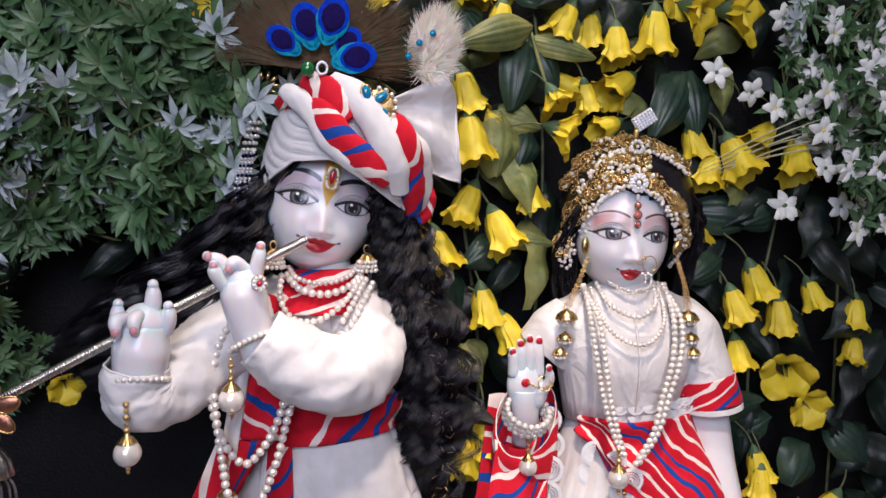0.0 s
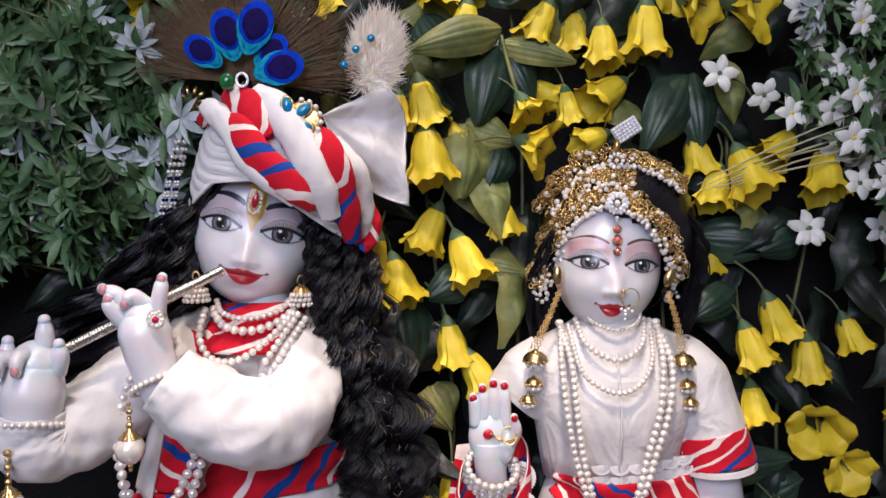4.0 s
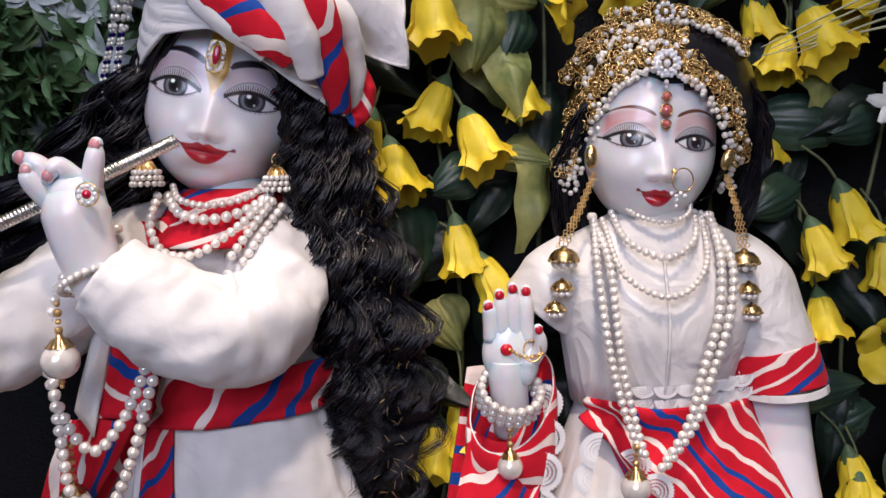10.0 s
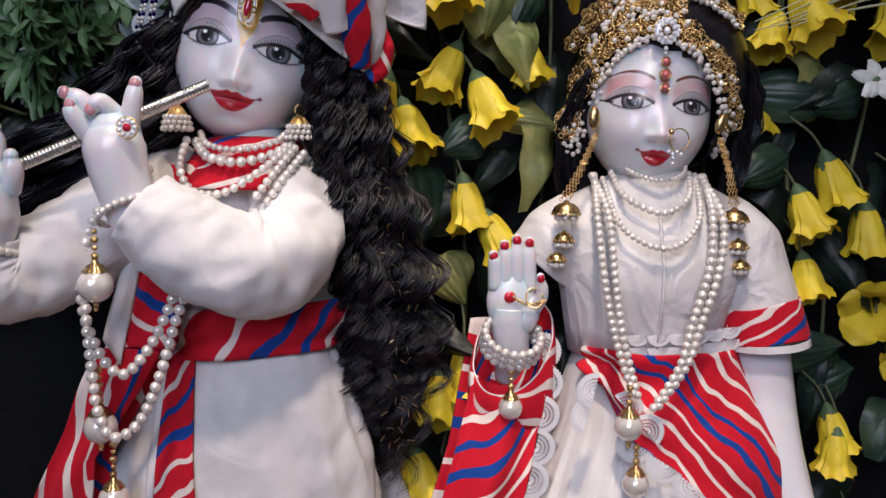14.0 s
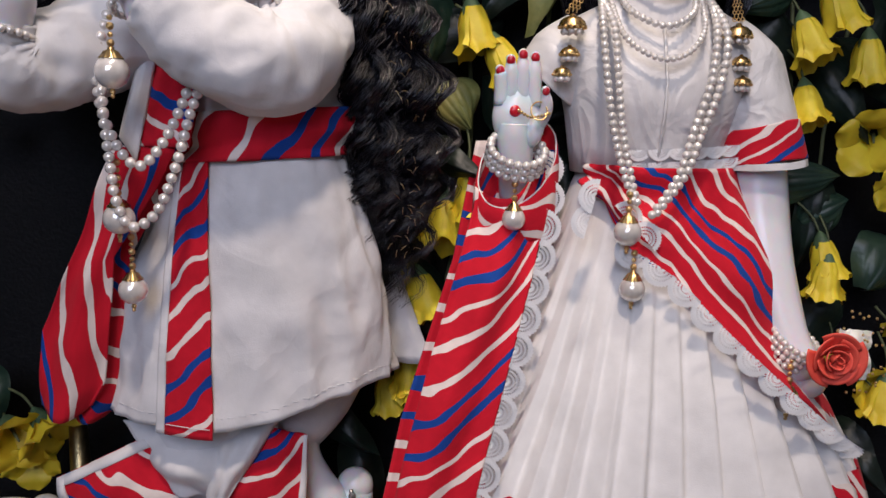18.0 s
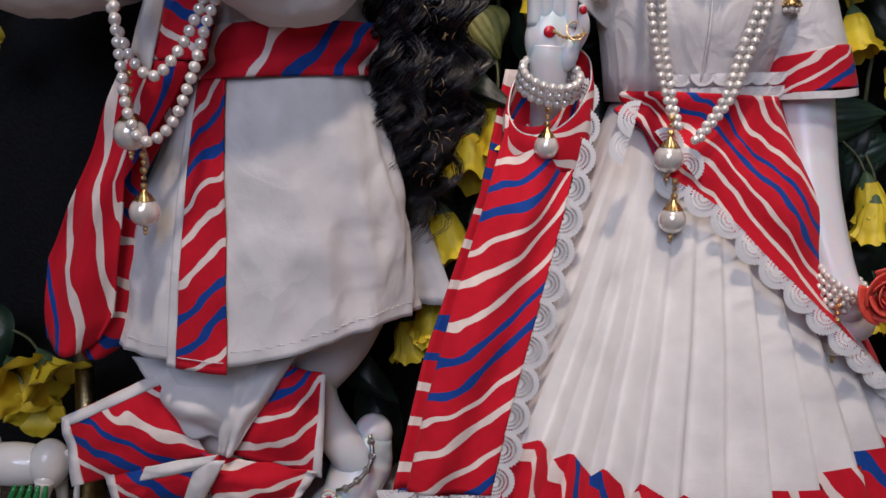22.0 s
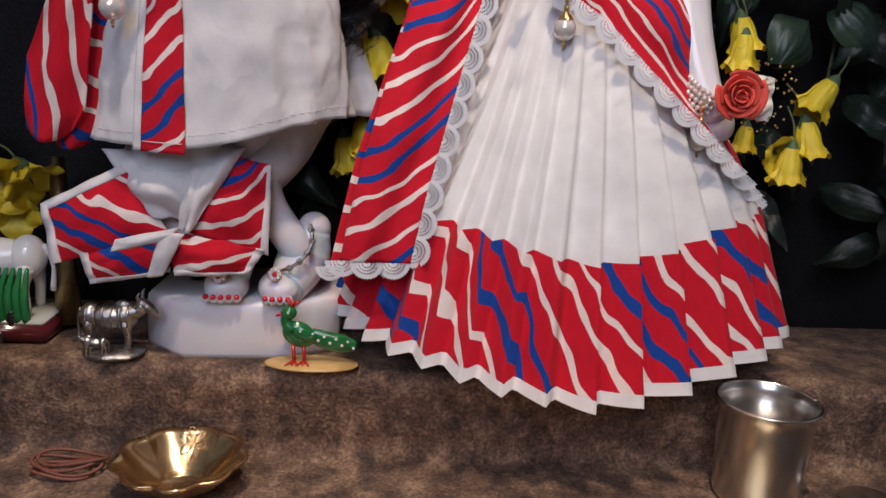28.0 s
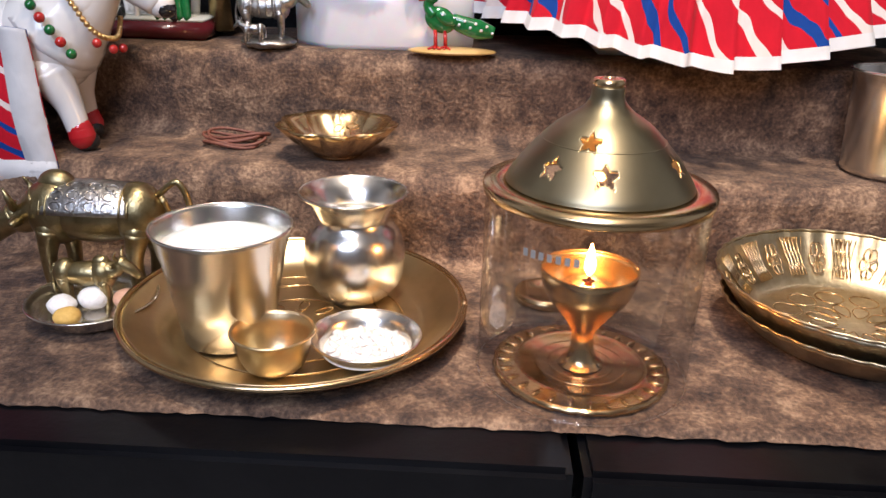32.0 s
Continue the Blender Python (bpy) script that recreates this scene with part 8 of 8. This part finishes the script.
def scallop_bowl(at, R, h, mat, label, petals, n=216, depth=0.03):
    b = thing("brass_bowl", at, label, "bowl")
    wave = lambda a, k: 1 + depth * smoothstep(4, 9, float(min(k, 21 - k))) * 0.5 * (abs(sin(a * petals / 2)) - 0.5)
    out = smooth_profile([(R * 0.62, 0.0), (R * 0.70, 0.002), (R * 0.84, h * 0.42), (R * 0.985, h * 0.95)], 10)
    inn = smooth_profile([(R, h), (R * 0.85, h * 0.48), (R * 0.69, 0.0045), (R * 0.58, 0.0032)], 10)
    part("wall", lathe([(0.0004, 0.0)] + out + inn + [(0.0004, 0.0032)], n, at, wave), mat, b)
    part("rim", ring_geo(at, R * 0.995, h, 0.0009, n, wave=lambda a: 1 + depth * 0.5 * (abs(sin(a * petals / 2)) - 0.5)), mat, b)
    return b


BB = (0.312, 0.392, TABLE + 0.001)
scallop_bowl(BB, 0.082, 0.024, EMBOSSED, "wide brass bowl with a scalloped rim under a second one", 36)
BU = (BB[0], BB[1], BB[2] + 0.005)
BR, BH = 0.087, 0.034
bb = scallop_bowl(BU, BR, BH, EMBOSSED, "wide brass bowl with a scalloped rim and embossed flowers", 36)


def on_bowl(a, s, lift=0.0006):
    """A point on the bowl's inner wall: s from 0 at the floor to 1 at the rim."""
    r = BR * np.interp(s, [0, 0.5, 1], [0.70, 0.85, 0.99])
    z = BH * np.interp(s, [0, 0.5, 1], [0.17, 0.49, 0.97])
    return arr((BU[0] + (r - lift) * cos(a), BU[1] + (r - lift) * sin(a), BU[2] + z + lift))


for k in range(14):
    a = 2 * pi * k / 14 + 0.2
    for j in range(6):
        t = 2 * pi * j / 6
        part("embossed_petal", tube([on_bowl(a + 0.045 * cos(t) + 0.030 * cos(q), 0.5 + 0.20 * sin(t) + 0.13 * sin(q)) for q in np.linspace(0, 2 * pi, 9)], 0.0006, 4), BRASS, bb)
    for j in range(5):
        part("embossed_line", tube([on_bowl(a + 0.135 + 0.034 * j + 0.05 * s, 0.14 + 0.76 * s) for s in (0, 0.33, 0.66, 1)], 0.00055, 4), BRASS, bb)
    for j in range(5):
        part("embossed_line", tube([on_bowl(a + 0.18 + 0.034 * j - 0.05 * s, 0.14 + 0.76 * s) for s in (0, 0.33, 0.66, 1)], 0.00045, 4), BRASS, bb)
for k in range(12):
    a = 2 * pi * k / 12
    for rad in (0.020, 0.040):
        part("engraved_curl", tube([(BU[0] + (rad + 0.009 * cos(t)) * cos(a + 0.22 * sin(t)), BU[1] + (rad + 0.009 * cos(t)) * sin(a + 0.22 * sin(t)), BU[2] + 0.0034) for t in np.linspace(0, 2 * pi, 16)], 0.0005, 4), BRASS, bb)
LB = (-0.031, 0.520, STEP1 + 0.001)
lb = thing("lotus_bowl", LB, "small brass bowl shaped like a lotus with petal rim", "bowl")
lw = lambda a, k: 1 + 0.11 * smoothstep(2, 9, float(min(k, 19 - k))) * (abs(cos(a * 4.5)) - 0.5)
out = smooth_profile([(0.016, 0.0), (0.019, 0.003), (0.032, 0.012), (0.0435, 0.0245)], 10)
part("wall", lathe([(0.0004, 0.0)] + out + [(r - 0.001, z + 0.0008) for r, z in reversed(out)] + [(0.0004, 0.0012)], 144, LB, lw), BRASS, lb)
part("foot", lathe([(0.0150, 0.0), (0.0185, 0.0015), (0.0175, 0.004)], 48, LB), BRASS, lb)
for k in range(7):
    # one line petal of the flower engraved on the inner wall
    q = 2 * pi * k / 7
    line = []
    for t in np.linspace(0, 2 * pi, 18):
        u, v = 0.0052 + 0.0046 * cos(t), 0.0020 * sin(t)
        h, w = 0.0155 + u * sin(q) + v * cos(q), u * cos(q) - v * sin(q)
        r = np.interp(h, [0.003, 0.012, 0.0245], [0.019, 0.032, 0.0435]) - 0.0022
        line.append((LB[0] + r * sin(w / 0.033), LB[1] + r * cos(w / 0.033), LB[2] + h + 0.0008))
    part("engraved_petal", tube(line, 0.00045, 5), BRASS, lb)
ST = (0.377, 0.530, STEP1 + 0.001)
st = vessel("steel_tumbler", smooth_profile([(0.0270, 0.0), (0.0295, 0.003), (0.0300, 0.012), (0.0318, 0.045), (0.0325, 0.066), (0.0350, 0.0745)], 30), ST, STEEL, "steel water tumbler with a rolled rim", "tumbler")
part("rim", ring_geo(ST, 0.0350, 0.0747, 0.0013), STEEL, st)
part("water", lathe([(0.0003, 0.062), (0.0318, 0.062)], 40, ST), STEEL, st)
for k in range(4):
    whole("thread_bangle", tube([(-0.117 + 0.004 * (k % 2) + (0.021 + 0.001 * k) * cos(a), 0.536 + 0.010 * sin(a) + 0.003 * k, STEP1 + 0.003 + 0.0018 * k + 0.002 * sin(a * 2 + k)) for a in np.linspace(0, 2 * pi, 60)], 0.0013, 7), BANGLE, "thin red-brown thread bangle lying on the velvet", "bangle", "thread bangles")
whole("small_steel_lid", lathe([(0.0003, 0.008), (0.018, 0.008), (0.022, 0.006), (0.023, 0.0), (0.0003, 0.0005)], 40, (0.455, 0.515, STEP1 + 0.001)), STEEL, "small flat steel lid lying on the velvet", "lid")

# ---- small figures ----


class Figure:
    """A small animal figure: pieces that are joined into one painted mesh."""

    def __init__(self, base=(0.78, 0.77, 0.74)):
        self.g, self.c, self.base = [], [], base

    def add(self, geo, colour=None):
        self.g.append(geo)
        self.c.append(np.tile(arr(colour or self.base), (len(geo[0]), 1)))

    def blob(self, c, r, turn=None, colour=None):
        self.add(ball(c, r, 20, 14, turn), colour)

    def limb(self, pts, radii, colour=None):
        p = spline(pts, 14)
        self.add(tube(p, radii, 14), colour)
        self.add(ball(p[0], radii[0] * 0.98, 14, 8), colour)
        self.add(ball(p[-1], radii[-1] * 0.98, 14, 8), colour)

    def build(self, name, mat, label):
        return whole(name, join(*self.g), mat, label, "figurine", paint=np.vstack(self.c) if mat is ENAMEL else None)


def cow(f, o, s, way, head_down=0.0, colour=None):
    """A standing cow from o (the ground under its belly), s metres long, facing way (+1: +x)."""
    q = lambda x, y, z: (o[0] + way * x * s, o[1] + y * s, o[2] + z * s)
    f.blob(q(0, 0, 0.47), (0.34 * s, 0.155 * s, 0.165 * s), colour=colour)
    f.blob(q(0.22, 0, 0.48), (0.17 * s, 0.16 * s, 0.20 * s), colour=colour)
    f.blob(q(-0.26, 0, 0.48), (0.15 * s, 0.155 * s, 0.19 * s), colour=colour)
    f.blob(q(0.20, 0, 0.64), (0.11 * s, 0.07 * s, 0.09 * s), colour=colour)
    for x in (0.24, -0.27):
        for y in (0.09, -0.09):
            dx = 0.03 if y < 0 else -0.03
            f.limb([q(x, y, 0.40), q(x + dx, y, 0.22), q(x + dx * 0.6, y, 0.03)], [0.075 * s, 0.045 * s, 0.042 * s], colour)
    hz = 0.66 - 0.42 * head_down
    f.limb([q(0.27, 0, 0.53), q(0.40, 0, 0.58 - 0.25 * head_down), q(0.47, 0, hz)], [0.13 * s, 0.10 * s, 0.085 * s], colour)
    f.limb([q(0.46, 0, hz + 0.02), q(0.56, 0, hz - 0.05), q(0.66, 0, hz - 0.14)], [0.085 * s, 0.075 * s, 0.05 * s], colour)
    for y in (0.07, -0.07):
        f.limb([q(0.44, y, hz + 0.08), q(0.43, y * 1.7, hz + 0.15), q(0.46, y * 1.6, hz + 0.21)], [0.025 * s, 0.02 * s, 0.006 * s], colour)
        f.blob(q(0.40, y * 1.9, hz + 0.02), (0.03 * s, 0.06 * s, 0.03 * s), colour=colour)
    f.limb([q(-0.40, 0, 0.58), q(-0.45, 0.02, 0.40), q(-0.44, 0.02, 0.20)], [0.02 * s, 0.016 * s, 0.026 * s], colour)
    return q


def small_figures():
    # brass cow with a calf, on the table
    f = Figure()
    q = cow(f, (-0.172, 0.418, TABLE), 0.112, -1, 0.55)
    q2 = cow(f, (-0.168, 0.388, TABLE), 0.050, 1, 0.1)
    f.limb([q(-0.38, 0, 0.60), q(-0.50, 0, 0.68), q(-0.56, 0, 0.5), q(-0.5, 0, 0.25)], [0.02 * 0.1, 0.022 * 0.1, 0.022 * 0.1, 0.03 * 0.1])
    f.build("brass_cow", DARKBRASS, "aged brass cow with a small calf beside it")
    cl = thing("saddle_cloth", (-0.172, 0.418, 0.70), "embossed metal saddle cloth on the brass cow's back", "saddle")
    def saddle(u, v, k=1.06):
        a = radians(-75 + 150 * v)
        x = -0.200 + 0.056 * u
        t = math.sqrt(max(0.05, 1 - ((x + 0.172) / 0.0385) ** 2 * 0.55))
        return (x, 0.418 + 0.0202 * k * t * sin(a), TABLE + 0.0515 + 0.0225 * k * t * cos(a))
    part("cloth", grid(saddle, 24, 20), OLDSILVER, cl, solid=0.0008)
    for e in (0.0, 0.08, 0.92, 1.0):
        part("border_band", tube([saddle(e, v, 1.09) for v in np.linspace(0, 1, 20)], 0.0008, 6), DARKBRASS, cl)
    for i in range(4):
        for j in range(3):
            part("embossed_scroll", tube([saddle(0.2 + 0.2 * i + 0.07 * cos(t), 0.10 + 0.13 * j + 0.05 * sin(t), 1.09) for t in np.linspace(0, 5.2, 12)], 0.0006, 5), OLDSILVER, cl)
    # silver calf on the upper step
    f = Figure()
    q = cow(f, (-0.098, 0.586, STEP2 + 0.006), 0.052, 1)
    cow(f, (-0.104, 0.571, STEP2 + 0.005), 0.022, -1)
    V, F = ball((-0.096, 0.585, STEP2 + 0.004), (0.022, 0.018, 0.0050), 24, 12)
    V += arr([noise.noise_vector(Vector(v * 150)) for v in V]) * 0.0016
    f.add((V, F))
    for k in range(6):
        x = -0.113 + 0.006 * k
        f.add(tube([(x, 0.586 + 0.0085 * sin(t), STEP2 + 0.0305 + 0.0092 * cos(t)) for t in np.linspace(-2.4, 2.4, 18)], 0.0007, 5))
    f.build("silver_cow", OLDSILVER, "small dull silver cow and calf on a rocky base")
    # white glazed cow group at the back
    f = Figure()
    cow(f, (-0.200, 0.635, STEP2 + 0.016), 0.092, -1, 0.15)
    cow(f, (-0.200, 0.612, STEP2 + 0.014), 0.042, 1, 0.3)
    f.add(box((-0.200, 0.630, STEP2 + 0.0075), (0.094, 0.056, 0.014), bevel=0.002), (0.10, 0.012, 0.016))
    f.add(box((-0.200, 0.630, STEP2 + 0.0160), (0.090, 0.052, 0.004), bevel=0.001), (0.60, 0.62, 0.56))
    for i in range(5):
        f.limb([(-0.168 - 0.006 * i, 0.607, STEP2 + 0.017), (-0.167 - 0.006 * i, 0.604, STEP2 + 0.038), (-0.164 - 0.005 * i, 0.605, STEP2 + 0.058)], [0.0034, 0.003, 0.0015], (0.02, 0.22, 0.06))
    for x in (-0.223, -0.178):
        f.limb([(x, 0.606, STEP2 + 0.018), (x, 0.606, STEP2 + 0.023)], [0.004, 0.004], (0.02, 0.02, 0.02))
    f.build("white_cow_figurine", ENAMEL, "white glazed cow and calf among green grass on a maroon base")
    # large white cow with a garland, beside the steps
    f = Figure()
    W, K, RED = (0.80, 0.79, 0.78), (0.015, 0.015, 0.016), (0.42, 0.015, 0.02)
    Y = 0.487
    f.blob((-0.310, Y, 0.772), (0.105, 0.041, 0.040))
    f.blob((-0.224, Y, 0.772), (0.034, 0.034, 0.038))
    f.limb([(-0.218, Y, 0.775), (-0.196, Y, 0.800), (-0.180, Y, 0.824)], [0.036, 0.026, 0.020])
    f.limb([(-0.178, Y, 0.830), (-0.157, Y, 0.817), (-0.137, Y, 0.801)], [0.0195, 0.0160, 0.0105])
    f.blob((-0.1335, Y, 0.798), (0.0075, 0.0095, 0.0070), (0, 35, 0), K)
    f.blob((-0.190, Y - 0.012, 0.800), (0.020, 0.012, 0.012), (0, -50, 0))
    for s in (-1, 1):
        f.limb([(-0.174, Y + 0.009 * s, 0.845), (-0.173, Y + 0.012 * s, 0.854), (-0.168, Y + 0.011 * s, 0.862)], [0.0042, 0.0034, 0.0012], K)
        f.blob((-0.190, Y + 0.024 * s, 0.836), (0.0085, 0.012, 0.0050), (0, 30, 25 * s))
        f.blob((-0.1585, Y + 0.0150 * s, 0.8235), (0.0048, 0.0022, 0.0026), (0, 20, 0), K)
        f.limb([(-0.160, Y + 0.0145 * s, 0.829), (-0.153, Y + 0.0145 * s, 0.828)], [0.0008, 0.0006], K)
        f.limb([(-0.216, Y + 0.020 * s, 0.752), (-0.210 - 0.005 * s, Y + 0.020 * s, 0.730), (-0.205 - 0.006 * s, Y + 0.020 * s, 0.706)], [0.0165, 0.0100, 0.0078])
        f.limb([(-0.205 - 0.006 * s, Y + 0.020 * s, 0.712), (-0.204 - 0.006 * s, Y + 0.020 * s, 0.706)], [0.0092, 0.0100], RED)
        f.limb([(-0.203 - 0.006 * s, Y + 0.018 * s, STEP1 + 0.0075), (-0.201 - 0.006 * s, Y + 0.017 * s, STEP1 + 0.0075)], [0.0085, 0.0080], K)
        f.limb([(-0.385, Y + 0.02 * s, 0.75), (-0.390, Y + 0.02 * s, 0.72), (-0.388, Y + 0.02 * s, STEP1 + 0.009)], [0.020, 0.012, 0.010])
    big = f.build("white_cow", ENAMEL, "large white glazed cow with black horns and red anklets")
    g = thing("cow_garland", (-0.19, 0.46, 0.8), "garland of gold links, red and green beads on the white cow", "garland")
    loop = spline([(-0.204, Y - 0.024, 0.826), (-0.186, Y - 0.030, 0.800), (-0.176, Y - 0.024, 0.782), (-0.172, Y, 0.776), (-0.178, Y + 0.024, 0.788)], 40)
    beads("gold_bead", GOLD_MESH, even(loop, 0.0040), 0.0022, g)
    RB2 = shared("red_bead", ball((0, 0, 0), 1, 10, 8), REDENAMEL)
    GB2 = shared("green_bead", ball((0, 0, 0), 1, 10, 8), GREENENAMEL)
    side = spline([(-0.222, Y - 0.032, 0.812), (-0.205, Y - 0.038, 0.790), (-0.190, Y - 0.034, 0.768)], 20)
    beads("red_bead", RB2, even(side, 0.010)[::2], 0.0038, g)
    beads("green_bead", GB2, even(side, 0.010)[1::2], 0.0038, g)
    beads("red_bead", RB2, [(-0.176, Y - 0.024, 0.775), (-0.171, Y - 0.010, 0.769), (-0.170, Y + 0.004, 0.768)], 0.0034, g)
    c = thing("cow_blanket", (-0.30, 0.44, 0.72), "striped cloth with white zigzag edge laid on the white cow", "cloth")
    fn = patch((-0.42, 0.442, 0.672), (-0.206, 0.442, 0.676), (-0.216, 0.446, 0.785), (-0.42, 0.446, 0.80), 0.008, 0.004, 61)
    geo, uv = sheet_uv(fn, 30, 24, 0.17, 0.12)
    part("cloth", geo, STRIPE, c, uv=uv, solid=0.0014)
    part("edging", rim(fn, "r", 0.10), COTTON, c, "white cotton edging", solid=0.0014)
    part("edging", rim(fn, "b", 0.16), COTTON, c, "white cotton edging", solid=0.0014)
    for ob in (big, g, c):
        ob.location = ob.location + Vector((-0.021, 0.040, 0))
    # brass stick leaning behind
    whole("brass_stick", tube([(-0.150, 0.640, STEP2 + 0.004), (-0.163, 0.665, 0.90)], [0.010, 0.006], 16), DARKBRASS, "tapered brass stick leaning at the back", "stick")
    # green enamel peacock on a slice of wood
    b = thing("enamel_peacock", (0.045, 0.575, STEP2), "small green enamel peacock with clear stones on a wooden slice", "figurine")
    part("wooden_slice", ball((0.051, 0.577, STEP2 + 0.003), (0.037, 0.017, 0.0032), 30, 10), WOOD, b)
    part("body", ball((0.041, 0.575, STEP2 + 0.029), (0.0135, 0.0055, 0.0105), 20, 12, (0, 30, 0)), GREENENAMEL, b)
    part("neck", tube(spline([(0.036, 0.575, STEP2 + 0.033), (0.031, 0.575, STEP2 + 0.040), (0.0335, 0.575, STEP2 + 0.0475)], 10), [0.006, 0.0042, 0.0045], 12), GREENENAMEL, b)
    part("head", ball((0.0335, 0.574, STEP2 + 0.0475), (0.0062, 0.0050, 0.0056), 14, 10), GREENENAMEL, b)
    part("beak", tube([(0.028, 0.574, STEP2 + 0.0465), (0.0235, 0.574, STEP2 + 0.0440)], [0.0022, 0.0004], 8), REDENAMEL, b)
    for k in range(3):
        part("crest_feather", tube([(0.0335 + 0.0015 * k, 0.574, STEP2 + 0.052), (0.034 + 0.0035 * k, 0.574, STEP2 + 0.0575)], [0.0008, 0.0014], 6), REDENAMEL, b)
    part("tail", tube(spline([(0.050, 0.575, STEP2 + 0.029), (0.066, 0.575, STEP2 + 0.0235), (0.085, 0.576, STEP2 + 0.0195)], 16), [0.006, 0.0075, 0.0085, 0.005], 14, 0.5), GREENENAMEL, b)
    part("wing", ball((0.046, 0.5695, STEP2 + 0.031), (0.0095, 0.0022, 0.0052), 14, 8, (0, 28, 0)), GREENENAMEL, b)
    for x in (0.037, 0.045):
        part("leg", tube([(x, 0.573, STEP2 + 0.021), (x + 0.001, 0.572, STEP2 + 0.006)], 0.0016, 8), REDENAMEL, b)
        for dx in (-0.005, 0, 0.005):
            part("claw", tube([(x + 0.001, 0.572, STEP2 + 0.0075), (x + dx, 0.565, STEP2 + 0.0058)], [0.0013, 0.0007], 6), REDENAMEL, b)
    cr = shared("clear_stone", ball((0, 0, 0), 1, 7, 5), CRYSTAL)
    beads("clear_stone", cr, [(0.043 + 0.0045 * i, 0.5685 + 0.0004 * i, STEP2 + 0.0315 - 0.0011 * i + 0.0022 * ((-1) ** i)) for i in range(10)], 0.0013, b)
    part("eye_stone", ball((0.0335, 0.5695, STEP2 + 0.0485), (0.0011, 0.0008, 0.0011), 8, 6), CRYSTAL, b, "clear stone eye")
    b.scale = (0.95, 0.95, 0.90)


small_figures()
